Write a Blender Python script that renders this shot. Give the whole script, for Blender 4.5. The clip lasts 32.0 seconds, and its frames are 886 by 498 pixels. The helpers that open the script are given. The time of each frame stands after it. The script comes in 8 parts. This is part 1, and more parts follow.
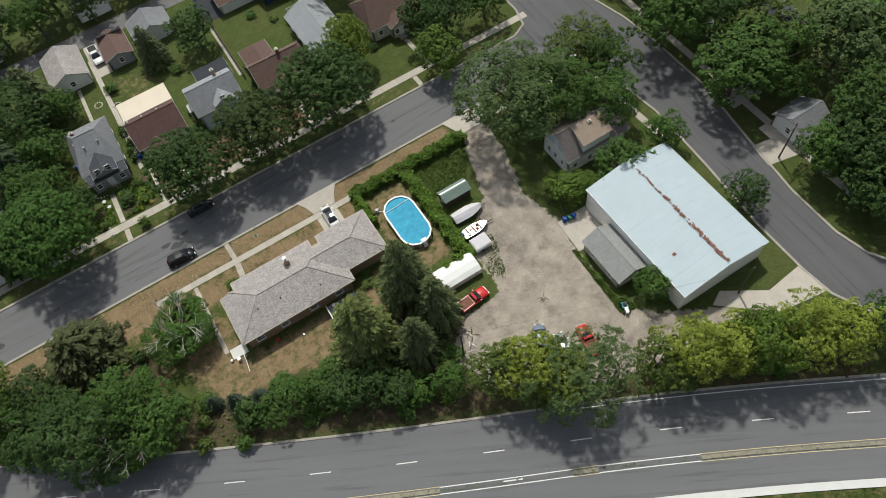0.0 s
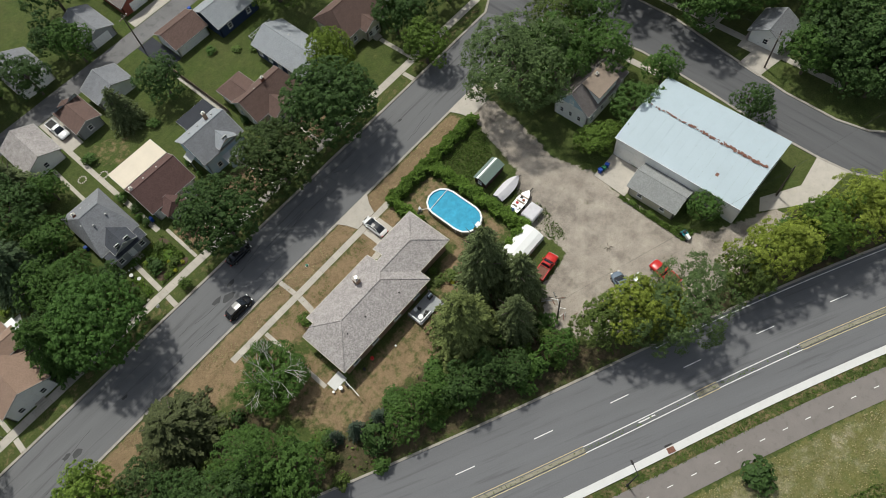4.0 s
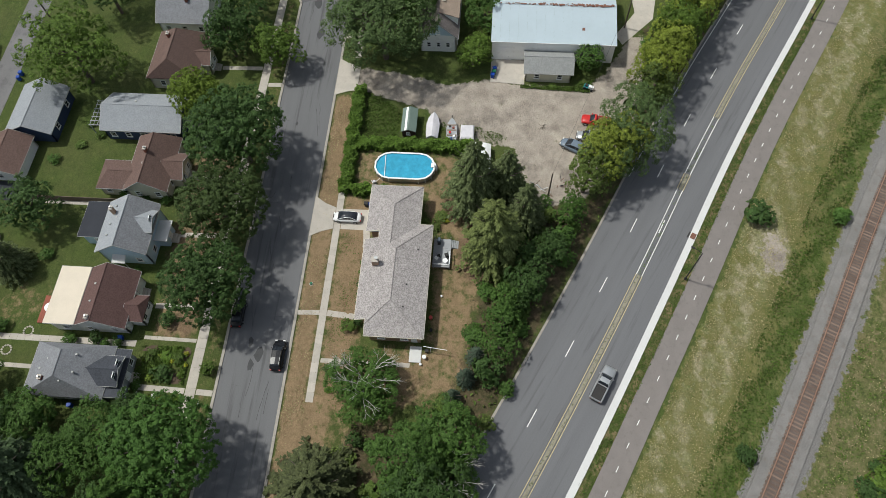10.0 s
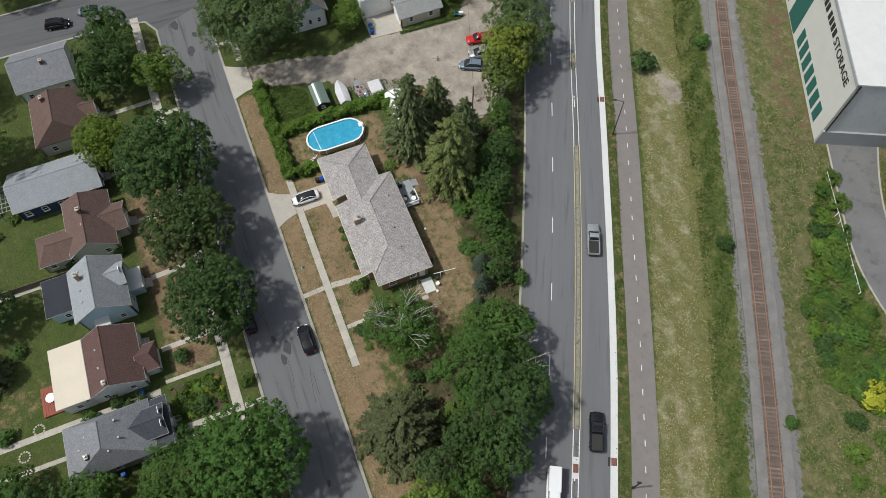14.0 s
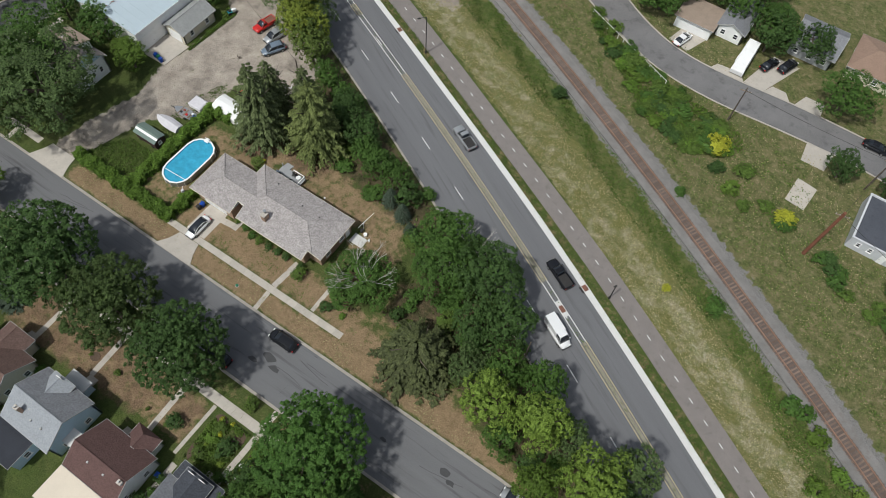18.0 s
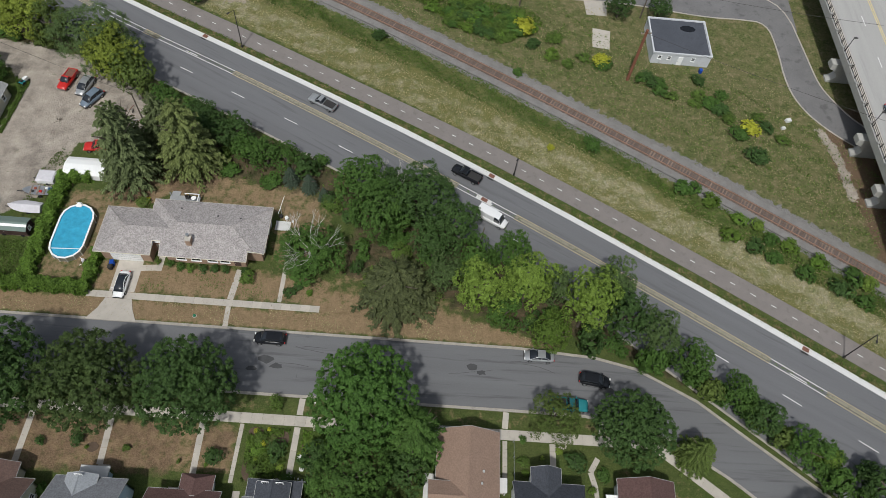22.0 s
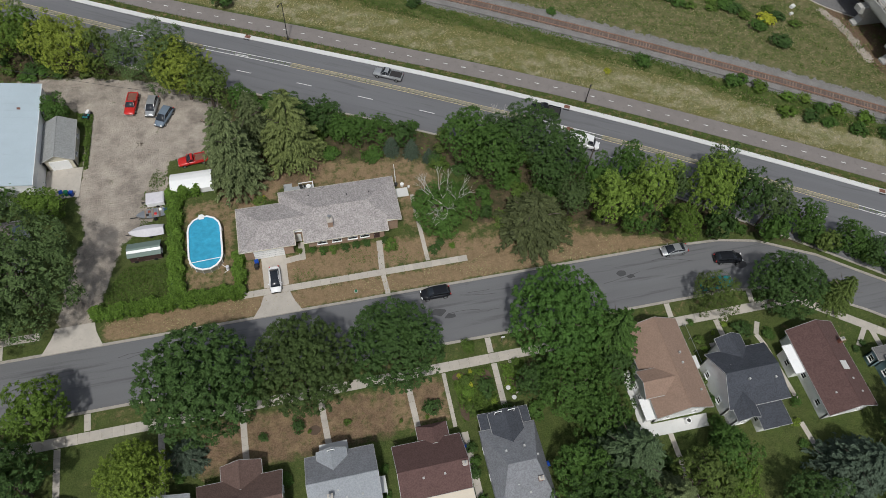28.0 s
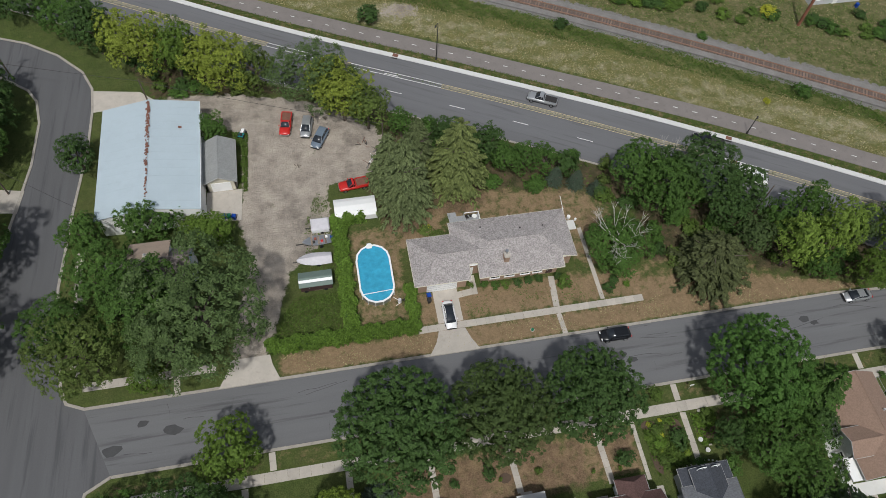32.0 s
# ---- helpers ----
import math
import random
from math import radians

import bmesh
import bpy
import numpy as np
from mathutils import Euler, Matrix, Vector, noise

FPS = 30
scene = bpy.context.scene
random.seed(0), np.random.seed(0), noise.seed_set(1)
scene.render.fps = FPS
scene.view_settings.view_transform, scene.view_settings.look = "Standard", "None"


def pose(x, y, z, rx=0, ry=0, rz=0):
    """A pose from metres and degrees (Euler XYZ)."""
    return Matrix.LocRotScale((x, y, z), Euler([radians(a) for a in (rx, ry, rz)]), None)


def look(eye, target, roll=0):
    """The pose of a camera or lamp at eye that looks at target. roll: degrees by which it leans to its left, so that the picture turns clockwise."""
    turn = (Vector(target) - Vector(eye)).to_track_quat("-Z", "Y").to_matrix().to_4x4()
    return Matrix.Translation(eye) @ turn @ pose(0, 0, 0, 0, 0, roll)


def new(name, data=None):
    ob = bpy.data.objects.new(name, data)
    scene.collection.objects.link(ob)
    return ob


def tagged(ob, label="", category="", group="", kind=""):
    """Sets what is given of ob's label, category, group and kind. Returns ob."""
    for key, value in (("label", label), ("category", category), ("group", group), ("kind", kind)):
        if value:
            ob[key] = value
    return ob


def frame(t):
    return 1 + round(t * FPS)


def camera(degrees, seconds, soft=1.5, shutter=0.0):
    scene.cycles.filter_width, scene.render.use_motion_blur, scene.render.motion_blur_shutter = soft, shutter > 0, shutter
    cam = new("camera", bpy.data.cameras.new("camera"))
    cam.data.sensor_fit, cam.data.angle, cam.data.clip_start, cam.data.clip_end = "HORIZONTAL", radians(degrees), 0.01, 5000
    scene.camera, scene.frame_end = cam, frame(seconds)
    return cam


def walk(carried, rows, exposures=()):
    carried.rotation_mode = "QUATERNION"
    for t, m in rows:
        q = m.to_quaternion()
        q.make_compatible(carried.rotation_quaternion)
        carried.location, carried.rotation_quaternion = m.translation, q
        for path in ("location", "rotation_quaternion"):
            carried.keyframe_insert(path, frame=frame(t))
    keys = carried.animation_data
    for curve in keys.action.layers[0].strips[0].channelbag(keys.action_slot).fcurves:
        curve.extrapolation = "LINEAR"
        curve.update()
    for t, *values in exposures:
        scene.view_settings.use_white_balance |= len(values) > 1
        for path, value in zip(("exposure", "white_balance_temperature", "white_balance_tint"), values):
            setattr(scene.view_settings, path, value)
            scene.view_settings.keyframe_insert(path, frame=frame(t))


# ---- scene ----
cam = camera(65.7, 32.0, soft=0.6)
# seconds, eye x, y, z in metres, turn x, y, z in degrees
PATH = [
    (0, -8.28, 72.80, 97.13, 29.09, 5.27, 148.05),
    (0.5, -5.84, 70.98, 97.59, 28.82, 5.42, 147.69),
    (1, -3.39, 69.14, 98.04, 28.55, 5.66, 147.35),
    (1.5, -0.90, 67.28, 98.48, 28.28, 5.68, 146.46),
    (2, 1.66, 65.37, 98.91, 27.91, 5.81, 143.36),
    (2.5, 4.29, 63.40, 99.29, 27.49, 5.59, 139.43),
    (3, 6.96, 61.38, 99.60, 27.26, 5.39, 136.28),
    (3.5, 9.64, 59.32, 99.85, 27.11, 5.16, 133.36),
    (5.5, 20.23, 50.84, 100.51, 26.81, 4.67, 122.45),
    (6, 22.67, 48.60, 100.54, 26.82, 4.58, 119.59),
    (6.5, 24.92, 46.24, 100.50, 26.80, 4.24, 116.30),
    (7, 27.01, 43.78, 100.43, 26.79, 3.83, 112.96),
    (7.5, 28.99, 41.24, 100.35, 26.76, 3.38, 109.42),
    (8, 30.90, 38.67, 100.28, 26.69, 2.93, 105.56),
    (8.5, 32.80, 36.09, 100.22, 26.71, 2.37, 102.33),
    (9, 34.72, 33.51, 100.18, 26.73, 2.04, 99.49),
    (9.5, 36.64, 30.94, 100.08, 26.86, 1.69, 96.87),
    (10, 38.56, 28.36, 99.97, 26.99, 1.48, 93.98),
    (10.5, 40.46, 25.76, 99.89, 27.20, 1.28, 91.46),
    (11, 42.31, 23.11, 99.85, 27.33, 1.20, 88.76),
    (11.5, 44.04, 20.38, 99.86, 27.53, 0.99, 86.15),
    (12, 45.61, 17.56, 99.93, 27.59, 0.89, 82.95),
    (12.5, 46.97, 14.62, 100.04, 27.64, 0.74, 79.50),
    (13, 48.10, 11.56, 100.18, 27.54, 0.81, 75.51),
    (13.5, 48.93, 8.38, 100.27, 27.52, 0.64, 72.01),
    (14, 49.42, 5.12, 100.33, 27.40, 0.52, 67.80),
    (14.5, 49.55, 1.79, 100.34, 27.35, 0.12, 63.41),
    (16.5, 48.61, -11.73, 100.25, 27.69, -1.13, 47.19),
    (17, 48.07, -15.09, 100.25, 28.01, -1.40, 43.60),
    (17.5, 47.24, -18.41, 100.24, 28.38, -1.82, 39.57),
    (18, 46.13, -21.66, 100.24, 28.76, -2.21, 33.96),
    (18.5, 44.77, -24.82, 100.21, 29.11, -2.58, 29.61),
    (19, 43.16, -27.86, 100.15, 29.38, -2.86, 26.69),
    (19.5, 41.37, -30.79, 100.12, 29.55, -3.03, 24.92),
    (20, 39.37, -33.60, 100.07, 29.69, -3.13, 22.88),
    (20.5, 37.16, -36.26, 99.99, 30.13, -3.48, 17.25),
    (21, 34.73, -38.75, 99.84, 30.55, -3.72, 10.55),
    (21.5, 32.11, -41.04, 99.62, 30.86, -3.92, 6.15),
    (22, 29.34, -43.12, 99.34, 31.10, -3.99, 2.66),
    (22.5, 26.45, -44.97, 99.05, 31.37, -4.07, -0.29),
    (23, 23.48, -46.60, 98.81, 31.62, -4.12, -3.80),
    (23.5, 20.43, -47.94, 98.61, 31.79, -4.16, -6.82),
    (24, 17.32, -49.00, 98.48, 31.76, -4.09, -9.19),
    (24.5, 14.20, -49.75, 98.40, 31.69, -4.10, -10.82),
    (26.5, 1.69, -51.35, 98.21, 31.40, -3.44, -13.38),
    (27, -1.43, -51.37, 98.11, 31.44, -3.36, -13.26),
    (27.5, -4.54, -51.01, 97.96, 31.41, -3.27, -13.17),
    (28, -7.63, -50.30, 97.76, 31.36, -3.10, -12.89),
    (28.5, -10.68, -49.26, 97.52, 31.33, -3.03, -12.83),
    (29, -13.68, -47.96, 97.25, 31.34, -2.92, -12.52),
    (29.5, -16.64, -46.48, 96.99, 31.34, -3.01, -12.28),
    (30, -19.57, -44.87, 96.78, 31.37, -2.97, -12.15),
    (30.5, -22.49, -43.20, 96.60, 31.25, -3.07, -11.98),
    (31, -25.40, -41.49, 96.45, 31.14, -3.12, -11.65),
    (31.5, -28.32, -39.73, 96.32, 31.05, -3.17, -11.19),
    (32, -31.24, -37.93, 96.18, 31.00, -3.03, -10.64),
]
walk(cam, [(t, pose(x, y, z, rx, ry, rz)) for t, x, y, z, rx, ry, rz in PATH],
     exposures=[(0, 0.0, 6530, 4), (12, -0.05, 6300, 5), (22, -0.22, 6230, 7), (32, -0.31, 6230, 8)])

# ---- sky and sun ----
SUN_ELEV, SUN_AZ = 60.0, 197.0  # degrees; the azimuth is counted from +y towards +x
world = bpy.data.worlds.new("world")
scene.world = world
world.use_nodes = True
wn = world.node_tree
sky = wn.nodes.new("ShaderNodeTexSky")
sky.sky_type, sky.sun_disc = "NISHITA", False
sky.sun_elevation, sky.sun_rotation = radians(SUN_ELEV), radians(SUN_AZ)
sky.dust_density, sky.air_density, sky.ozone_density = 3.0, 1.0, 1.0
wn.nodes["Background"].inputs["Strength"].default_value = 0.108
# thin cloud takes most of the blue out of the sky
grey = wn.nodes.new("ShaderNodeHueSaturation")
grey.inputs["Saturation"].default_value = 0.5
wn.links.new(sky.outputs[0], grey.inputs["Color"])
wn.links.new(grey.outputs[0], wn.nodes["Background"].inputs[0])
sun_dir = Vector((math.sin(radians(SUN_AZ)) * math.cos(radians(SUN_ELEV)), math.cos(radians(SUN_AZ)) * math.cos(radians(SUN_ELEV)), math.sin(radians(SUN_ELEV))))
sun = new("sun", bpy.data.lights.new("sun", "SUN"))
sun.data.energy, sun.data.angle, sun.data.color = 3.0, radians(3.0), (1.0, 0.96, 0.90)
sun.matrix_world = look(sun_dir * 300, (0, 0, 0))
scene.view_settings.exposure = 0.25

# ---- materials ----
def material(name, base, rough=0.85, var=0.18, scale=0.6, fine=9.0, bump=0.25, metal=0.0, island=0.0, each=0.0, stain=None, stain_amount=0.4, spec=0.3, crisp=0.18, grain=0.5, streak=None):
    """A surface with broad and fine variation in world space; island and each vary it by piece and by object."""
    m = bpy.data.materials.new(name)
    m.use_nodes = True
    n, l = m.node_tree.nodes, m.node_tree.links
    b = n["Principled BSDF"]
    b.inputs["Roughness"].default_value, b.inputs["Metallic"].default_value = rough, metal
    b.inputs["Specular IOR Level"].default_value = spec
    geo = n.new("ShaderNodeNewGeometry")
    where = geo.outputs["Position"]
    if streak is not None:
        # wear drawn out along the traffic's direction
        turn, lay = n.new("ShaderNodeVectorRotate"), n.new("ShaderNodeVectorMath")
        turn.rotation_type, lay.operation = "Z_AXIS", "MULTIPLY"
        turn.inputs["Angle"].default_value = -radians(streak)
        lay.inputs[1].default_value = (0.05, 1.0, 1.0)
        l.new(where, turn.inputs["Vector"])
        l.new(turn.outputs[0], lay.inputs[0])
        where = lay.outputs[0]

    def noise_at(s, detail, rough_=0.6, half=0.18, plain=False):
        x = n.new("ShaderNodeTexNoise")
        x.inputs["Scale"].default_value, x.inputs["Detail"].default_value, x.inputs["Roughness"].default_value = s, detail, rough_
        l.new(geo.outputs["Position"] if plain else where, x.inputs["Vector"])
        r = n.new("ShaderNodeMapRange")
        r.inputs[1].default_value, r.inputs[2].default_value = 0.5 - half, 0.5 + half
        l.new(x.outputs[0], r.inputs[0])
        return r

    def mix(a, c, fac, kind="MIX"):
        x = n.new("ShaderNodeMix")
        x.data_type, x.blend_type = "RGBA", kind
        for k, v in ((0, fac), (6, a), (7, c)):
            if isinstance(v, (int, float)):
                x.inputs[k].default_value = v
            elif isinstance(v, tuple):
                x.inputs[k].default_value = (*v, 1.0)
            else:
                l.new(v, x.inputs[k])
        return x.outputs[2]

    broad, small = noise_at(scale, 3), noise_at(fine, 4, 0.7, crisp, True)
    dark, light = tuple(max(0.0, c * (1 - var)) for c in base), tuple(min(1.0, c * (1 + var)) for c in base)
    col = mix(dark, light, broad.outputs[0])
    col = mix(col, mix(dark, light, small.outputs[0]), grain)
    if stain:
        ramp = n.new("ShaderNodeMapRange")
        ramp.inputs[1].default_value, ramp.inputs[2].default_value, ramp.inputs[4].default_value = 0.62, 0.95, stain_amount
        l.new(noise_at(scale * 2.3, 5, 0.65).outputs[0], ramp.inputs[0])
        col = mix(col, stain, ramp.outputs[0])
    for amount, out in ((island, geo.outputs["Random Per Island"]), (each, None)):
        if amount:
            if out is None:
                out = n.new("ShaderNodeObjectInfo").outputs["Random"]
            r = n.new("ShaderNodeMapRange")
            r.inputs[3].default_value, r.inputs[4].default_value = 1 - amount, 1 + amount
            l.new(out, r.inputs[0])
            hsv = n.new("ShaderNodeHueSaturation")
            l.new(r.outputs[0], hsv.inputs["Value"])
            l.new(col, hsv.inputs["Color"])
            col = hsv.outputs[0]
    l.new(col, b.inputs["Base Color"])
    if bump:
        bp = n.new("ShaderNodeBump")
        bp.inputs["Strength"].default_value, bp.inputs["Distance"].default_value = bump, 0.05
        l.new(small.outputs[0], bp.inputs["Height"])
        l.new(bp.outputs[0], b.inputs["Normal"])
    return m


def leaf(name, base, var=0.35):
    """Foliage: each leaf cluster has its own tone, and some light comes through."""
    m = material(name, base, 0.65, 0.3, 0.35, 5.0, 0.0, island=var, each=0.12, spec=0.2, crisp=0.12, grain=0.6)
    n, l = m.node_tree.nodes, m.node_tree.links
    b, out = n["Principled BSDF"], n["Material Output"]
    tr, mx = n.new("ShaderNodeBsdfTranslucent"), n.new("ShaderNodeMixShader")
    tr.inputs[0].default_value = (base[0] * 1.6, base[1] * 1.7, base[2] * 0.9, 1)
    mx.inputs[0].default_value = 0.12
    l.new(b.outputs[0], mx.inputs[1])
    l.new(tr.outputs[0], mx.inputs[2])
    l.new(mx.outputs[0], out.inputs[0])
    return m


M = {}
M["asphalt"] = material("street_asphalt", (0.15, 0.15, 0.155), 0.9, 0.13, 0.45, 6.0, 0.3, streak=0.0, stain=(0.075, 0.075, 0.078), stain_amount=0.65)
# side street: shade from trees and cloud is put into this darker base colour
M["shaded_asphalt"] = material("shaded_side_street_asphalt", (0.112, 0.112, 0.117), 0.9, 0.16, 0.45, 6.0, 0.3, streak=88.0, stain=(0.065, 0.065, 0.068), stain_amount=0.6)
M["highway"] = material("highway_asphalt", (0.150, 0.150, 0.157), 0.88, 0.10, 0.55, 5.0, 0.25, streak=-28.5, stain=(0.09, 0.09, 0.094), stain_amount=0.5)
M["path"] = material("trail_asphalt", (0.208, 0.186, 0.174), 0.92, 0.12, 0.4, 8.0, 0.3, stain=(0.13, 0.12, 0.11))
M["alley"] = material("alley_asphalt", (0.17, 0.165, 0.165), 0.92, 0.2, 0.2, 6.0, 0.3, stain=(0.10, 0.098, 0.098), stain_amount=0.7)
M["concrete"] = material("concrete", (0.46, 0.42, 0.37), 0.9, 0.12, 0.7, 14.0, 0.3, each=0.07, stain=(0.33, 0.29, 0.25), stain_amount=0.35)
M["kerb"] = material("kerb_concrete", (0.36, 0.33, 0.29), 0.92, 0.2, 0.8, 10.0, 0.3, stain=(0.2, 0.18, 0.16))
M["strip"] = material("white_concrete", (0.62, 0.615, 0.60), 0.85, 0.06, 0.5, 10.0, 0.15, stain=(0.55, 0.53, 0.5), stain_amount=0.3)
M["white_line"] = material("white_line_paint", (0.72, 0.72, 0.70), 0.7, 0.12, 1.0, 12.0, 0.1, stain=(0.35, 0.35, 0.34), stain_amount=0.5)
M["yellow_line"] = material("yellow_line_paint", (0.60, 0.50, 0.26), 0.7, 0.12, 1.0, 12.0, 0.1, stain=(0.3, 0.26, 0.12), stain_amount=0.5)
M["median"] = material("median_concrete", (0.27, 0.25, 0.19), 0.92, 0.3, 1.2, 8.0, 0.3, stain=(0.075, 0.09, 0.032), stain_amount=0.95)
M["ballast"] = material("ballast_gravel", (0.22, 0.21, 0.20), 0.95, 0.25, 0.5, 9.0, 0.9, stain=(0.17, 0.14, 0.12))
M["tie"] = material("creosoted_timber", (0.175, 0.125, 0.10), 0.9, 0.3, 0.8, 14.0, 0.5, each=0.35)
M["rail"] = material("rusty_rail", (0.36, 0.22, 0.16), 0.6, 0.2, 0.5, 20.0, 0.2, metal=0.4)
M["shingle_tan"] = material("weathered_tan_shingles", (0.365, 0.335, 0.325), 0.95, 0.40, 1.0, 4.6, 0.6, stain=(0.25, 0.225, 0.22), stain_amount=0.6, crisp=0.08, grain=0.7)
M["shingle_grey"] = material("grey_shingles", (0.215, 0.22, 0.235), 0.95, 0.2, 0.9, 4.5, 0.4, stain=(0.12, 0.12, 0.135), crisp=0.09, grain=0.65)
M["shingle_dark"] = material("dark_grey_shingles", (0.062, 0.067, 0.08), 0.95, 0.25, 0.9, 4.5, 0.4, crisp=0.09, grain=0.65)
M["shingle_blue"] = material("blue_grey_shingles", (0.29, 0.305, 0.325), 0.95, 0.15, 0.9, 4.5, 0.4, crisp=0.09, grain=0.65)
M["shingle_brown"] = material("brown_shingles", (0.135, 0.088, 0.075), 0.95, 0.2, 0.9, 4.5, 0.4, crisp=0.09, grain=0.65)
M["shingle_sage"] = material("mossy_grey_shingles", (0.285, 0.29, 0.285), 0.95, 0.2, 0.9, 4.5, 0.4, crisp=0.09, grain=0.65)
M["pale_panel"] = material("pale_wall_panel", (0.60, 0.59, 0.55), 0.7, 0.05, 0.3, 6.0, 0.1)
M["shingle_umber"] = material("brown_grey_shingles", (0.19, 0.165, 0.155), 0.95, 0.2, 0.9, 4.5, 0.4, crisp=0.09, grain=0.65)
M["shingle_sand"] = material("sandy_roll_roofing", (0.30, 0.235, 0.185), 0.95, 0.15, 0.9, 4.5, 0.3)
M["shingle_taupe"] = material("taupe_flat_roofing", (0.15, 0.145, 0.14), 0.9, 0.12, 0.4, 5.0, 0.3, crisp=0.09, grain=0.65)
M["teal_siding"] = material("grey_teal_siding", (0.20, 0.30, 0.33), 0.75, 0.06, 0.5, 8.0, 0.1)
M["track_dirt"] = material("rusty_fouled_ballast", (0.125, 0.098, 0.085), 0.95, 0.3, 0.6, 7.0, 0.6, stain=(0.2, 0.16, 0.13), stain_amount=0.5)
M["shingle_maroon"] = material("maroon_shingles", (0.112, 0.066, 0.060), 0.95, 0.22, 0.9, 4.5, 0.4, crisp=0.09, grain=0.65)
M["shingle_pink"] = material("pinkish_tan_shingles", (0.27, 0.185, 0.14), 0.95, 0.14, 0.9, 4.5, 0.4, crisp=0.09, grain=0.65)
M["bridge_road"] = material("worn_pale_bridge_deck", (0.38, 0.37, 0.355), 0.9, 0.12, 0.3, 5.0, 0.2, streak=90.0, stain=(0.28, 0.275, 0.265), stain_amount=0.6)
M["flat_black"] = material("black_roof_membrane", (0.03, 0.033, 0.042), 0.8, 0.2, 0.5, 6.0, 0.2)
M["flat_slate"] = material("slate_grey_roof_membrane", (0.075, 0.08, 0.095), 0.6, 0.2, 0.3, 5.0, 0.1, stain=(0.05, 0.052, 0.062), stain_amount=0.5)
M["flat_cream"] = material("cream_roof_membrane", (0.66, 0.58, 0.47), 0.8, 0.06, 0.4, 6.0, 0.1)
M["metal_roof"] = material("pale_blue_metal_roof", (0.43, 0.505, 0.55), 0.6, 0.05, 0.25, 5.0, 0.1, stain=(0.40, 0.46, 0.5), stain_amount=0.4)
M["white"] = material("white_paint", (0.86, 0.86, 0.85), 0.7, 0.05, 0.5, 8.0, 0.1, stain=(0.6, 0.58, 0.54), stain_amount=0.25)
M["trim"] = material("grey_white_trim", (0.42, 0.42, 0.41), 0.7, 0.08, 0.5, 8.0, 0.1)
M["cream"] = material("cream_siding", (0.62, 0.58, 0.47), 0.75, 0.06, 0.5, 8.0, 0.1)
M["pale_blue"] = material("pale_blue_siding", (0.50, 0.63, 0.73), 0.75, 0.06, 0.5, 8.0, 0.1)
M["navy"] = material("navy_siding", (0.035, 0.055, 0.11), 0.75, 0.1, 0.5, 8.0, 0.1)
M["grey_wall"] = material("grey_siding", (0.34, 0.35, 0.36), 0.75, 0.08, 0.5, 8.0, 0.1)
M["brick_tan"] = material("tan_brick", (0.36, 0.25, 0.18), 0.9, 0.2, 1.0, 8.0, 0.3)
M["brick_red"] = material("red_brick", (0.24, 0.10, 0.07), 0.9, 0.25, 1.0, 8.0, 0.3)
M["block_wall"] = material("pale_grey_block", (0.55, 0.56, 0.58), 0.85, 0.08, 0.6, 6.0, 0.2, stain=(0.4, 0.4, 0.42))
M["glass"] = material("window_glass", (0.022, 0.026, 0.033), 0.12, 0.1, 0.5, 3.0, 0.0, spec=0.45)
M["dark"] = material("dark_trim", (0.035, 0.033, 0.032), 0.7, 0.15, 1.0, 8.0, 0.1)
M["steel"] = material("galvanised_steel", (0.45, 0.46, 0.47), 0.4, 0.1, 1.0, 8.0, 0.05, metal=0.8)
M["rust"] = material("rust", (0.19, 0.09, 0.065), 0.9, 0.35, 1.5, 9.0, 0.3)
M["wood"] = material("weathered_wood", (0.24, 0.19, 0.15), 0.9, 0.2, 0.8, 9.0, 0.3, each=0.15)
M["wood_red"] = material("red_stained_deck", (0.28, 0.09, 0.06), 0.8, 0.15, 0.8, 9.0, 0.2)
M["bark"] = material("grey_brown_bark", (0.13, 0.105, 0.085), 0.95, 0.3, 2.0, 12.0, 0.8)
M["tar"] = material("road_tar", (0.068, 0.068, 0.07), 0.85, 0.15, 0.8, 8.0, 0.2)
M["birch_bark"] = material("pale_bare_bark", (0.47, 0.45, 0.41), 0.9, 0.2, 2.0, 12.0, 0.4, stain=(0.2, 0.18, 0.16))
M["pole_wood"] = material("red_brown_pole", (0.21, 0.088, 0.055), 0.9, 0.2, 1.0, 10.0, 0.3)
M["water"] = material("pool_water", (0.055, 0.33, 0.50), 0.5, 0.2, 0.35, 1.4, 0.08, spec=0.05, stain=(0.03, 0.22, 0.38), stain_amount=0.5)
M["rubber"] = material("tyre_rubber", (0.02, 0.02, 0.02), 0.85, 0.1, 2.0, 10.0, 0.0)
M["paint_white"] = material("white_car_paint", (0.78, 0.78, 0.78), 0.25, 0.02, 0.5, 4.0, 0.0, spec=0.6)
M["paint_black"] = material("black_car_paint", (0.012, 0.013, 0.016), 0.25, 0.05, 0.5, 4.0, 0.0, spec=0.35)
M["paint_red"] = material("red_car_paint", (0.50, 0.022, 0.018), 0.3, 0.06, 0.5, 4.0, 0.0, spec=0.5)
M["paint_silver"] = material("silver_car_paint", (0.42, 0.43, 0.44), 0.3, 0.04, 0.5, 4.0, 0.0, metal=0.5, spec=0.5)
M["paint_blue"] = material("grey_blue_car_paint", (0.15, 0.19, 0.24), 0.25, 0.05, 0.5, 4.0, 0.0, spec=0.5)
M["paint_teal"] = material("teal_car_paint", (0.03, 0.20, 0.22), 0.25, 0.05, 0.5, 4.0, 0.0, spec=0.5)
M["paint_yellow"] = material("yellow_cab_paint", (0.72, 0.60, 0.03), 0.3, 0.05, 0.5, 4.0, 0.0, spec=0.5)
